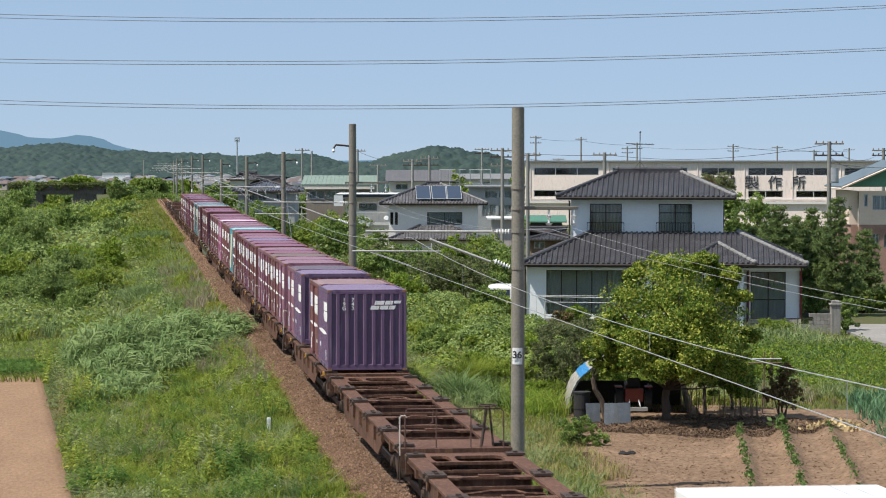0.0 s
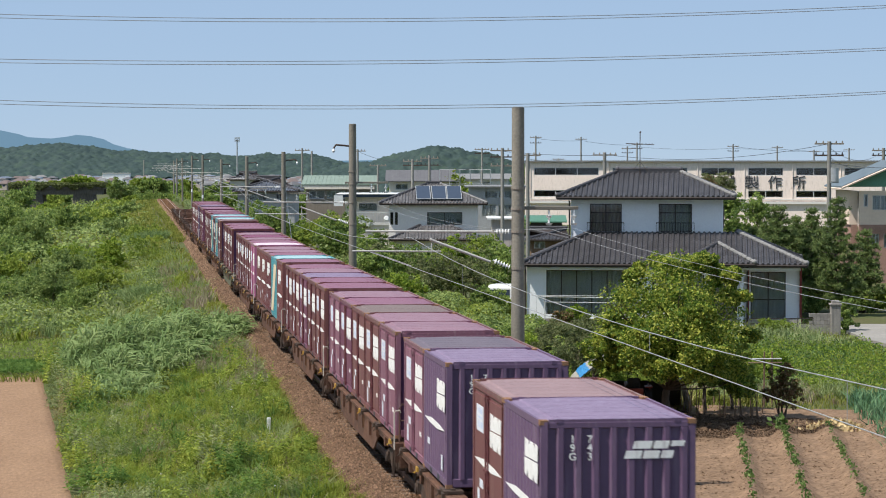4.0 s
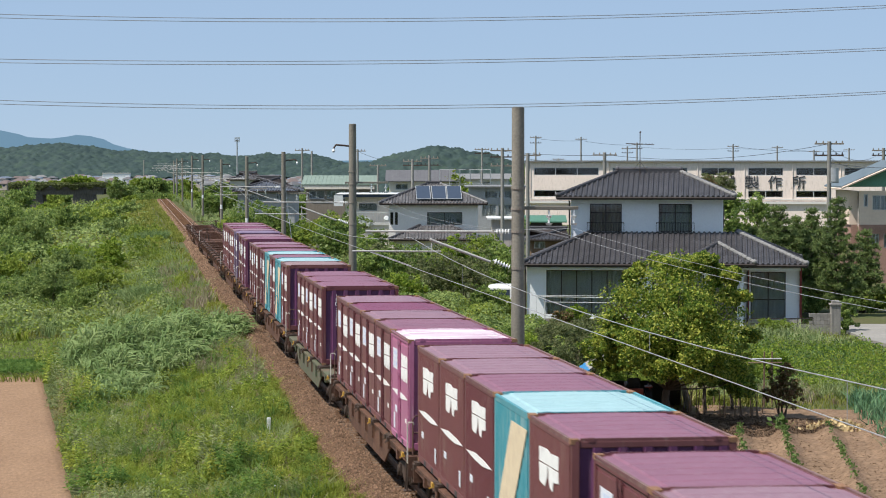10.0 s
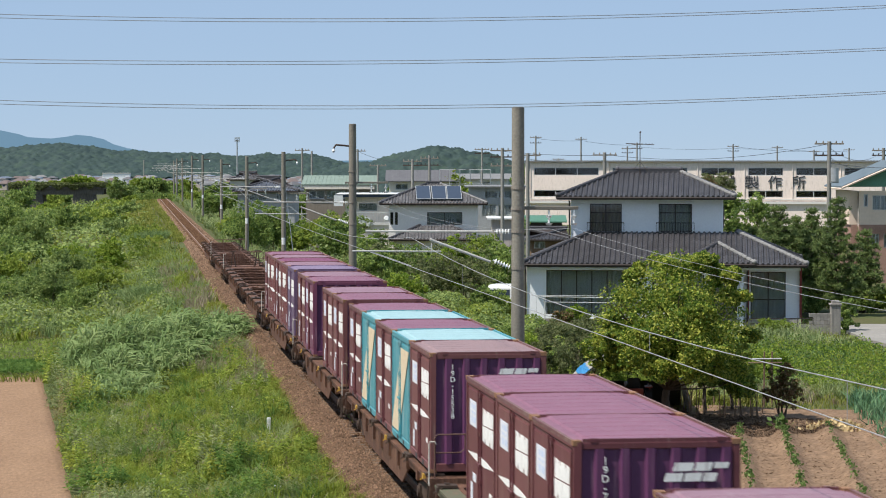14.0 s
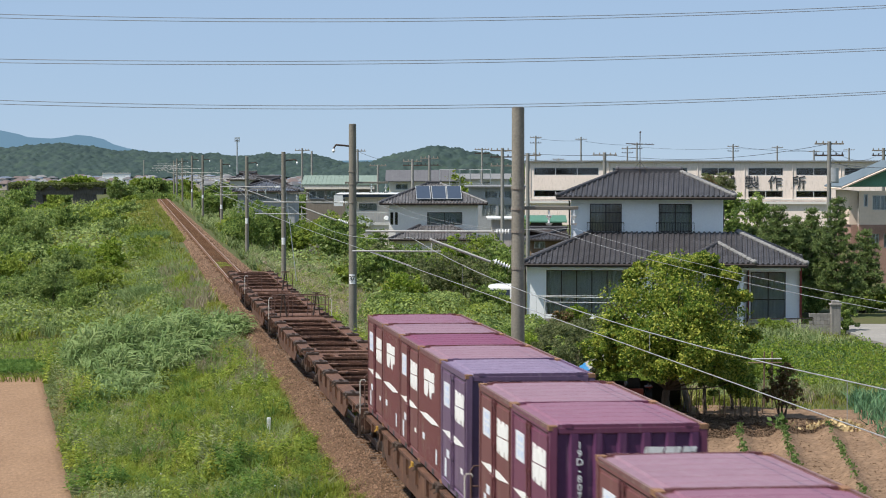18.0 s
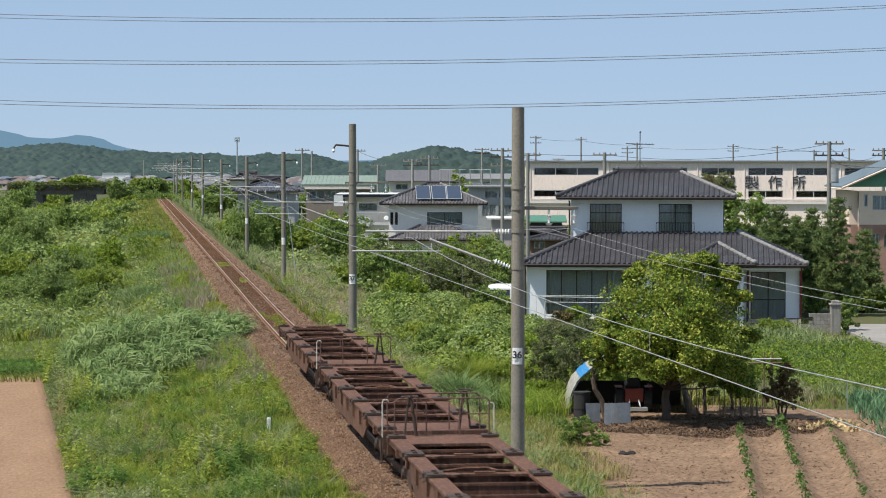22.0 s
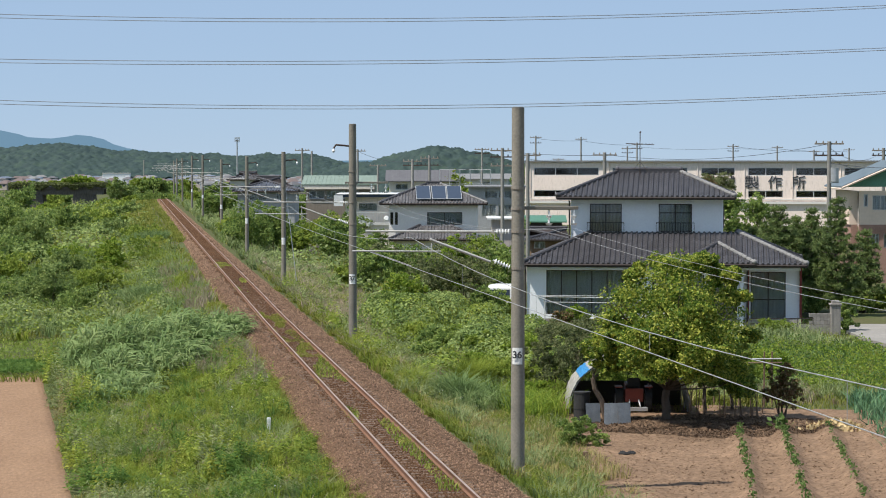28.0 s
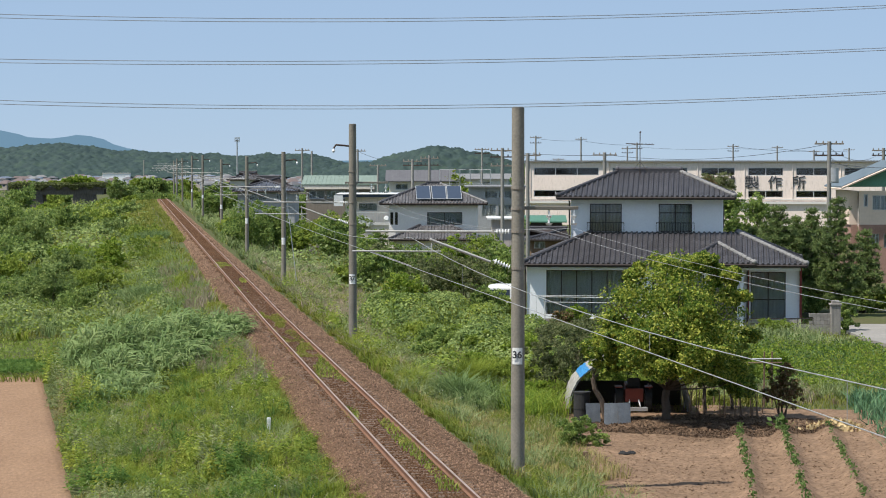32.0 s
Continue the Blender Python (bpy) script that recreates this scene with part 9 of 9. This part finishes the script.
# growth over and about the old bridge
for i, (side, w, r, h, base, mat) in enumerate(((40, 480, 2.6, 1.0, 2.85, M_WEED), (75, 480, 2.8, 0.8, 2.85, M_BUSH), (105, 480, 2.8, 1.1, 2.85, M_WEED), (138, 480, 3.2, 2.2, 2.85, M_BRIGHT), (165, 480, 2.6, 1.2, 2.85, M_WEED), (18, 455, 4.2, 6.6, -2.6, M_BUSH),
                                               (92, 440, 3.4, 2.8, -2.8, M_BRIGHT), (85, 520, 4.0, 4.6, -2.6, M_WEED), (105, 530, 4.0, 4.0, -2.6, M_BUSH), (55, 525, 4.0, 4.2, -2.6, M_WEED), (70, 430, 3.0, 1.6, -2.8, M_WEED), (118, 425, 2.4, 2.4, -2.8, M_BUSH), (185, 430, 3.4, 3.6, -2.0, M_WEED), (205, 420, 3.2, 3.2, -1.6, M_BUSH), (165, 400, 3.2, 2.4, -2.2, M_WEED),
                                               (232, 440, 3.0, 3.0, -1.0, M_WEED), (30, 400, 3.6, 2.4, -2.8, M_WEED), (8, 370, 3.4, 3.0, -2.4, M_BUSH), (60, 380, 3.4, 1.8, -2.6, M_GREYBUSH), (130, 385, 3.0, 1.8, -2.6, M_WEED), (20, 330, 3.0, 2.4, -2.2, M_BUSH))):
    rng = random.Random(900 + i)
    lumps = [(rng.uniform(-0.7, 0.7) * r, rng.uniform(-0.4, 0.4) * r, h * rng.uniform(0.3, 0.7), r * rng.uniform(0.4, 0.7), h * rng.uniform(0.24, 0.36)) for _ in range(6)]
    plant("wild_bush", "%s bush %s the old bridge" % ("dark green" if mat is M_BUSH else "grey-green" if mat is M_GREYBUSH else "rank green", "spilling over" if base > 0 else "growing beside"), "bush", at_view(side, w), w, lumps, 0.0005 * w, 4200, mat, 2, 0.04, seed=920 + i, base=base, clumps=36)

# ---- garden things ----
M_TARP_BLUE = paint("blue_tarpaulin", (0.04, 0.26, 0.52), (0.025, 0.16, 0.38), rough=0.4, scale=3, spec=0.4)
M_TARP_PALE = paint("weathered_pale_sheet", (0.36, 0.34, 0.30), (0.24, 0.23, 0.20), rough=0.6, scale=2)
M_BACK_SHADE = paint("dark_weathered_sheet", (0.075, 0.070, 0.060), (0.050, 0.046, 0.040), rough=0.7, scale=2)
M_TRACTOR = paint("faded_red_tractor_paint", (0.24, 0.055, 0.035), (0.17, 0.04, 0.03), rough=0.5, scale=4)
M_RUBBER = paint("black_rubber", (0.025, 0.025, 0.026), (0.04, 0.038, 0.036), rough=0.8, scale=6)
M_TIN = paint("pale_metal_sheet", (0.19, 0.215, 0.24), (0.12, 0.13, 0.14), rough=0.5, scale=3, metal=0.2)
M_STRAW = paint("yellow_straw", (0.62, 0.48, 0.26), (0.48, 0.36, 0.19), rough=0.9, scale=8, island=0.3)
M_CROP = leafy("crop_leaf", [(0.070, 0.125, 0.032), (0.115, 0.185, 0.048), (0.180, 0.260, 0.078)], patch=1.0, trans=0.35, isl=0.5)


def shelter():
    h = thing("tractor_shelter", faced(6.55, 88.5, -1.15), "arched pipe shelter under torn blue and pale sheets", "shelter")
    R, H = 2.1, 1.95

    def arc(t, y, f=1.0):
        a = math.pi * t
        return Vector((-R * f * math.cos(a), y, H * f * math.sin(a) ** 0.75))
    for y in (0, 1.0, 2.0, 3.0):
        s = Shape()
        s.line([arc(i / 18, y) for i in range(19)], 0.02, 6)
        part("hoop", s, M_STEEL, h)
    s = Shape()
    for t in (0.2, 0.5, 0.8):
        s.rod(arc(t, 0), arc(t, 3.0), 0.016, n=6)
    part("purlin", s, M_STEEL, h)

    def sheet(name, t0, t1, y0, y1, mat, label):
        s = Shape()
        n, m = 12, 10
        rng = random.Random(int(t0 * 100))
        pts = [[arc(t0 + (t1 - t0) * i / n, y0 + (y1 - y0) * j / m + rng.uniform(-0.03, 0.03), 1.012 + rng.uniform(0, 0.015)) for j in range(m + 1)] for i in range(n + 1)]
        for i in range(n):
            for j in range(m):
                s.quad(pts[i][j], pts[i + 1][j], pts[i + 1][j + 1], pts[i][j + 1])
        part(name, s, mat, h, label)
    sheet("side_sheet", 0.0, 0.195, -0.05, 3.0, M_TARP_PALE, "pale torn side sheet")
    sheet("side_sheet", 0.84, 1.0, -0.05, 3.0, M_TARP_PALE, "pale torn side sheet")
    sheet("blue_sheet", 0.195, 0.27, -0.12, 3.0, M_TARP_BLUE, "blue tarpaulin tied over the hoops")
    sheet("blue_sheet", 0.47, 0.53, -0.1, 3.0, M_TARP_BLUE, "blue tarpaulin tied over the hoops")
    sheet("blue_sheet", 0.78, 0.845, -0.12, 3.0, M_TARP_BLUE, "blue tarpaulin tied over the hoops")
    sheet("roof_sheet", 0.265, 0.475, -0.05, 3.0, M_TARP_PALE, "pale torn roof sheet")
    # Added dark sheet that stands in for the shade inside the open shelter.
    s = Shape()
    s.box(-2.05, 2.05, 2.96, 2.985, 0.0, 0.95)
    part("back_sheet", s, M_BACK_SHADE, h, "dark sheet low across the back")
    sheet("roof_sheet", 0.525, 0.785, -0.05, 3.0, M_TARP_PALE, "pale torn roof sheet")


shelter()


def tractor():
    t = thing("small_tractor", faced(6.72, 89.3, -1.12), "small old red farm tractor parked under the shelter", "tractor")
    s = Shape()
    s.box(-0.28, 0.28, -0.35, 0.95, 0.42, 0.80).box(-0.24, 0.24, 0.2, 1.5, 0.55, 0.95)
    part("body", s, M_TRACTOR, t, bevel=0.04)
    s = Shape()
    s.box(-0.32, 0.32, -0.42, -0.36, 0.40, 0.86)
    part("rear_guard", s, M_TRACTOR, t, bevel=0.015)
    s = Shape()
    s.box(-0.23, 0.23, -0.15, 0.22, 0.84, 0.92).box(-0.23, 0.23, -0.22, -0.14, 0.90, 1.22)
    part("seat", s, M_RUBBER, t, bevel=0.04)
    s = Shape()
    s.rod((0, 0.45, 0.95), (0, 0.3, 1.2), 0.02)
    for i in range(12):
        a, b = 2 * math.pi * i / 12, 2 * math.pi * (i + 1) / 12
        s.rod((0.19 * math.cos(a), 0.3 + 0.08 * math.sin(a), 1.2 + 0.17 * math.sin(a)), (0.19 * math.cos(b), 0.3 + 0.08 * math.sin(b), 1.2 + 0.17 * math.sin(b)), 0.015, n=5)
    part("steering_wheel", s, M_RUBBER, t)
    for x, y, r, w in ((-0.52, 0.0, 0.44, 0.24), (0.52, 0.0, 0.44, 0.24), (-0.42, 1.3, 0.26, 0.15), (0.42, 1.3, 0.26, 0.15)):
        s = Shape()
        s.rod((x - w / 2, y, r), (x + w / 2, y, r), r * 0.95, n=22)
        s.rod((x - w / 2 + 0.01, y, r), (x + w / 2 - 0.01, y, r), r * 0.97, n=18)
        for i in range(18):
            a = 2 * math.pi * i / 18
            c = Vector((x, y + r * 0.95 * math.cos(a), r + r * 0.95 * math.sin(a)))
            s.box(-w / 2, w / 2, -0.02, 0.02, -0.03, 0.03, Matrix.Translation(c) @ Matrix.Rotation(a, 4, 'X'))
        wl = part("tyre", s, M_RUBBER, t)
        s = Shape()
        s.rod((x - w / 2 - 0.01, y, r), (x + w / 2 + 0.01, y, r), r * 0.5, n=16)
        part("rim", s, M_STEEL, wl)
    s = Shape()
    s.rod((0.55, -0.3, 0.85), (0.55, 0.3, 0.95), 0.03).box(-0.66, -0.40, -0.35, 0.38, 0.88, 0.92).box(0.40, 0.66, -0.35, 0.38, 0.88, 0.92)
    part("mudguard", s, M_TRACTOR, t)
    s = Shape()
    s.box(-0.45, 0.45, -0.75, -0.50, 0.10, 0.22)
    s.rod((-0.2, -0.7, 0.25), (-0.15, -0.36, 0.5), 0.025).rod((0.2, -0.7, 0.25), (0.15, -0.36, 0.5), 0.025)
    part("rear_hitch", s, M_STEEL, t)


tractor()


def clutter():
    d = thing("black_water_tank", faced(4.73, 86.2, -1.15), "tall black plastic tank beside the shelter entrance", "tank")
    s = Shape()
    s.rod((0, 0, 0), (0, 0, 0.98), 0.28, n=18).rod((0, 0, 0.98), (0, 0, 1.03), 0.30, n=18).rod((0, 0, 0.45), (0, 0, 0.5), 0.295, n=18)
    part("body", s, M_RUBBER, d)
    for u, w, a, b, turn, words in ((5.10, 85.6, 0.50, 0.70, 12, "leaning pale metal sheet"), (5.62, 84.6, 0.46, 0.80, -5, "pale metal sheet stood on edge"), (6.06, 84.3, 0.42, 0.84, 8, "stained pale metal sheet stood on edge")):
        p = thing("metal_sheet", faced(u, w, -1.17, turn), words + " in the garden", "sheet")
        s = Shape()
        n = 2
        for i in range(n):
            x0, x1 = -a / 2 + a * i / n, -a / 2 + a * (i + 1) / n
            xm = (x0 + x1) / 2
            s.quad((x0, 0.0, 0), (xm, -0.004, 0), (xm, 0.116, b), (x0, 0.12, b)).quad((xm, -0.004, 0), (x1, 0.0, 0), (x1, 0.12, b), (xm, 0.116, b))
            s.quad((x0, 0.012, 0), (xm, 0.008, 0), (xm, 0.128, b), (x0, 0.132, b)).quad((xm, 0.008, 0), (x1, 0.012, 0), (x1, 0.132, b), (xm, 0.128, b))
        part("sheet", s, M_TIN, p)
    # heap of black film on the plot
    q = thing("black_film_heap", faced(5.55, 76.2, -1.12), "crumpled black plastic film on the soil", "plastic film")
    s = Shape()
    rng = random.Random(2)
    for i in range(9):
        s.ball((rng.uniform(-0.2, 0.2), rng.uniform(-0.12, 0.12), 0.04), rng.uniform(0.06, 0.12), rng.uniform(0.05, 0.1), rng.uniform(0.04, 0.09), 6, 4)
    part("film", s, M_RUBBER, q)
    p = thing("straw_heap", faced(13.0, 83.5, -1.1), "loose heap of yellow straw at the plot's end", "straw")
    rng = np.random.default_rng(3)
    n = 900
    c = np.stack([rng.normal(0, 0.42, n), rng.normal(0, 0.5, n), np.zeros(n)], -1)
    c[:, 2] = 0.05 + 0.28 * np.exp(-(c[:, 0] ** 2 + c[:, 1] ** 2) / 0.35) * rng.random(n)
    v, f = leaf_quads(c, 0.13 * rng.uniform(0.5, 1.2, n), rng, 0.7)
    o = new("straw", raw_mesh("straw", v, f, M_STRAW))
    o.parent = p
    # wooden rail fence and stakes
    p = thing("rail_fence", faced(11.2, 91.5, -1.15), "weathered wooden garden rails on thin posts", "fence")
    for z in (1.72, 1.58):
        s = Shape()
        s.rod((-1.55, 0, z), (1.05, -0.05, z + 0.02), 0.028, n=6)
        part("rail", s, M_SASH_PALE if z > 1.7 else M_WOOD, p)
    for x in (-1.4, -0.5, 0.42, 0.70):
        s = Shape()
        s.rod((x, 0, 0), (x, 0, 1.75 + 0.25 * (x > 0)), 0.03, n=6)
        part("post", s, M_WOOD, p)
    rng = random.Random(12)
    proto = None
    for i in range(16):
        u, w = 8.35 + rng.uniform(0, 2.9), 86.4 + rng.uniform(0, 2)
        m = faced(u, w, -1.2)
        if proto is None:
            proto = thing("garden_stake", m, "thin bare wooden stake stuck in the ground", "stake", "stakes at the edge of the plot")
            s = Shape()
            s.rod((0, 0, 0), (0.04, 0, 1.2), 0.022, 0.012, 6)
            part("stick", s, M_WOOD, proto)
        else:
            copy_thing(proto, m @ pose(0, 0, 0, rng.uniform(-8, 8), rng.uniform(-8, 8), rng.uniform(0, 360)))
    p = thing("marker_post", pose(-3.15, 76.5, ground_z(-3.15, 76.5)), "short white trackside marker post", "post")
    s = Shape()
    s.box(-0.06, 0.06, -0.06, 0.06, -0.1, 0.62)
    part("post", s, M_PORCELAIN, p, bevel=0.015)
    p = thing("boundary_stub", faced(4.2, 74.5, -1.1), "short brown concrete boundary stub in the grass", "post")
    s = Shape()
    s.box(-0.07, 0.07, -0.07, 0.07, -0.1, 0.28)
    part("stub", s, M_WOOD, p, bevel=0.01)
    p = thing("boundary_stub", faced(-17.9, 117, -1.45), "small brown marker in the meadow", "post")
    s = Shape()
    s.box(-0.12, 0.12, -0.12, 0.12, -0.1, 0.35)
    part("stub", s, M_WOOD, p, bevel=0.01)


clutter()


def crop(name, label, size, spread, count, high, seed, mat):
    rng = np.random.default_rng(seed)
    c = np.stack([rng.normal(0, spread, count), rng.normal(0, spread, count), 0.04 + high * rng.random(count)], -1)
    v, f = leaf_quads(c, size * rng.uniform(0.6, 1.2, count), rng, 0.2)
    return raw_mesh(name, v, f, mat)


def crops():
    small = [crop("leaves", "", 0.055, 0.07, 22, 0.18, 40 + i, M_CROP) for i in range(3)]
    big = crop("leaves", "", 0.12, 0.14, 50, 0.42, 50, M_CROP)
    rng = random.Random(9)
    for k, r in enumerate(ROWS[:3]):
        w = 63.0 + k
        while w < 82.6:
            u = r + 0.097 * (w - 69.8) + rng.uniform(-0.05, 0.05)
            q = spot(u, w, plot_z(u, w) - 0.02)
            t = thing("bean_plant", pose(q.x, q.y, q.z, 0, 0, rng.uniform(0, 360)), "young green vegetable plant on its ridge", "plant", "plants along the ridges")
            o = new("leaves", big if (k == 1 and w > 81) else small[rng.randrange(3)])
            o.parent = t
            s = Shape()
            s.rod((0, 0, -0.02), (0, 0, 0.18), 0.008, n=5)
            part("stem", s, M_CROP, t)
            w += rng.choice((0.5, 0.6, 0.8, 1.3, 1.9)) * (1.2 if k == 2 else 1.0)
    # leek bed and leafy patch
    nr = np.random.default_rng(61)
    n = 3200
    u = nr.uniform(13.4, 18, n)
    w = nr.uniform(76, 95, n)
    m = u > 13.75 + 0.085 * (w - 79) + 0.2 * np.sin(w * 2.1)
    p = np.array([spot(a, b) for a, b in zip(u[m], w[m])])
    tufts("leek_bed", "blue-green leek bed at the plot's edge", p[:, 0], p[:, 1], nr.uniform(0.45, 0.75, len(p)), nr.uniform(0.035, 0.07, len(p)), np.full(len(p), 0.65), M_LEEK, nr, np.full(len(p), -1.2), "vegetables")
    n = 760
    c = np.array([spot(a, b, -0.98) for a, b in zip(nr.uniform(13.2, 26, n), nr.uniform(98, 122, n))])
    c[:, 2] += 0.12 * nr.normal(size=n)
    c = c[((c[:, 0] + 7.673) * 0.9918 - c[:, 1] * 0.1275 < 20.3) | (c[:, 1] < 110)]
    n = len(c)
    pts = lump_points(c, np.tile([0.5, 0.5, 0.32], (n, 1)), 60, nr, 0.4)
    k = int(len(pts) * 0.55) // 60 * 60
    v, f = leaf_quads(pts[k:], 0.060 * nr.uniform(0.6, 1.3, len(pts) - k), nr, 0.0)
    tagged(new("leafy_crop", raw_mesh("leafy_crop", v, f, M_CROP)), "darker green leafy crop behind the plot", "vegetables", kind="stuff")
    pts = pts[:k]
    v, f = leaf_quads(pts, 0.060 * nr.uniform(0.6, 1.3, len(pts)), nr, 0.0)
    tagged(new("leafy_crop", raw_mesh("leafy_crop", v, f, M_BRIGHT)), "lush low green leafy crop behind the plot", "vegetables", kind="stuff")


crops()


def dark_patch():
    """A small square of dark low crop in the meadow past the bare field."""
    rng = np.random.default_rng(70)
    n = 5200
    c = np.array([spot(a, b, -1.36) for a, b in zip(rng.uniform(-22, -17.7, n), rng.uniform(108.6, 114.5, n))])
    c[:, 2] += 0.16 * rng.random(n)
    v, f = leaf_quads(c, 0.07 * rng.uniform(0.6, 1.3, n), rng, 0.2)
    tagged(new("low_crop", raw_mesh("low_crop", v, f, M_DEEPGREEN)), "square bed of low dark green crop", "vegetables", kind="stuff")


dark_patch()
tussocks("rough_grass", "rough sage-green weeds behind the vegetable plot", 170, spot(9.0, 95).x, spot(16, 95).x, 91, 104, 0.3, 0.7, 40, M_SAGE, 0.03, 61)
tussocks("rough_grass", "dry grass behind the vegetable plot", 60, spot(9.0, 95).x, spot(15, 95).x, 90, 97, 0.25, 0.5, 36, M_DRY, 0.025, 62)
tussocks("rough_grass", "tall grey-green weeds by the garden wall", 160, spot(9.0, 122).x, spot(19, 122).x, 116, 128, 0.5, 1.0, 40, M_SAGE, 0.04, 63)


def clods():
    """Loose lumps of earth over the vegetable plot."""
    rng = np.random.default_rng(15)
    n = 15000
    u, w = rng.uniform(4.6, 20, n), rng.uniform(58, 87, n)
    r = rng.uniform(0.010, 0.026, n) * (1 + 0.9 * (rng.random(n) > 0.95))
    c = np.array([spot(a, b, plot_z(a, b)) for a, b in zip(u, w)])
    c[:, 2] += r * 0.3
    o = np.array([(1, 0, 0), (-1, 0, 0), (0, 1, 0), (0, -1, 0), (0, 0, 0.8), (0, 0, -0.8)], float)
    v = o[None] * rng.uniform(0.6, 1.3, (n, 6, 1)) * r[:, None, None] + c[:, None]
    f = np.array([(0, 2, 4), (2, 1, 4), (1, 3, 4), (3, 0, 4), (2, 0, 5), (1, 2, 5), (3, 1, 5), (0, 3, 5)])
    q = (f[None] + (np.arange(n) * 6)[:, None, None]).reshape(-1, 3)
    tagged(new("soil_clods", raw_mesh("soil_clods", v.reshape(-1, 3), q, M_SOIL)), "loose brown clods on the tilled plot", "soil", kind="stuff")


clods()


def litter():
    """Dark litter flakes standing in for tree shade on the soil by the shelter."""
    rng = np.random.default_rng(18)
    n = 21000
    a, r = rng.uniform(0, 6.28, n), np.sqrt(rng.random(n))
    u, w = 9.1 + 4.5 * r * np.cos(a), 84.3 + 3.4 * r * np.sin(a) + 0.3 * np.sin(5 * a)
    c = np.array([spot(p, q, plot_z(p, q) + 0.02) for p, q in zip(u, w)])
    c[:, 2] += 0.02 * rng.random(n)
    v, f = leaf_quads(c, 0.040 * rng.uniform(0.6, 1.4, n), rng, -9.0)
    m = paint("damp_leaf_litter", (0.110, 0.072, 0.047), (0.082, 0.055, 0.037), rough=0.95, scale=1.0, space="World", island=0.22, spec=0.1)
    tagged(new("leaf_litter", raw_mesh("leaf_litter", v, f, m)), "dark damp leaf litter under the fruit trees", "leaf litter", kind="stuff")


litter()


def van():
    t = thing("white_van", faced(at_view(893, 150), 150, -1.32, 170), "small white van parked beside the farmhouse", "van")
    white = paint("white_car_paint", (0.80, 0.80, 0.80), (0.74, 0.74, 0.74), rough=0.25, spec=0.5, scale=1, fine=0.02)
    s = Shape()
    s.prism([(-1.65, 0.35), (-1.65, 0.95), (-1.45, 1.05), (-1.05, 1.75), (1.55, 1.80), (1.65, 1.6), (1.65, 0.35)], 0, -0.72, 0.72)
    part("body", s, white, t, bevel=0.05)
    s = Shape()
    for x in (-0.73, 0.722):
        s.prism([(-0.98, 1.1), (-0.85, 1.6), (0.0, 1.62), (0.0, 1.1)], 0, x, x + 0.008)
        s.prism([(0.1, 1.1), (0.1, 1.62), (1.4, 1.62), (1.45, 1.1)], 0, x, x + 0.008)
    part("side_window", s, M_SOLAR_AND_SHADE, t)
    s = Shape()
    s.quad((-0.62, -1.45, 1.07), (0.62, -1.45, 1.07), (0.55, -1.08, 1.70), (-0.55, -1.08, 1.70))
    part("windscreen", s, M_SOLAR_AND_SHADE, t, at=pose(0, -0.012, 0.004))
    s = Shape()
    s.box(-0.56, 0.56, 1.652, 1.664, 1.12, 1.52)
    part("rear_window", s, M_SOLAR_AND_SHADE, t)
    for y in (-1.1, 1.05):
        for x in (-0.66, 0.66):
            s = Shape()
            s.rod((x - 0.09, y, 0.28), (x + 0.09, y, 0.28), 0.28, n=18)
            wl = part("wheel", s, M_RUBBER, t)
            s = Shape()
            s.rod((x - 0.095, y, 0.28), (x + 0.095, y, 0.28), 0.16, n=14)
            part("rim", s, M_STEEL, wl)
    for x in (-0.5, 0.5):
        s = Shape()
        s.box(x - 0.14, x + 0.14, -1.67, -1.64, 0.68, 0.84)
        part("headlight", s, M_PORCELAIN, t)
    s = Shape()
    s.box(-0.74, 0.74, -1.70, -1.62, 0.33, 0.52)
    part("bumper", s, M_RUBBER, t)


van()


def farm_machine():
    m = thing("farm_machine", faced(-46.6, 266, -1.5), "small orange and white farm machine in the bushes", "machine")
    part("body", Shape().box(-0.8, 0.6, -0.5, 0.5, 0.35, 0.95), M_TRACTOR_ORANGE, m, bevel=0.06)
    part("hood", Shape().box(-0.75, 0.75, -0.5, 0.5, 0.95, 1.2), M_PLASTIC_WHITE, m, bevel=0.05)
    part("step", Shape().box(-0.9, 0.8, -0.6, 0.6, 0.22, 0.35), M_YELLOW, m, bevel=0.03)
    for x in (-0.5, 0.4):
        part("wheel", Shape().rod((x, -0.6, 0.2), (x, 0.6, 0.2), 0.22, n=14), M_RUBBER, m)


M_TRACTOR_ORANGE = paint("orange_machine_paint", (0.55, 0.12, 0.04), (0.42, 0.09, 0.03), rough=0.45, scale=4)
farm_machine()


def motions():
    """The train rolls towards the camera and past below it."""
    for ob, y13, up in MOVERS:
        rows = []
        for t in TIMES:
            y = y13 - travelled(t)
            lean = math.degrees(math.atan2(rise(y + 4) - rise(y - 4), 8))
            rows.append((t, pose(0, y, rise(y) + up, lean, 0, 0)))
        walk(ob, rows)


motions()
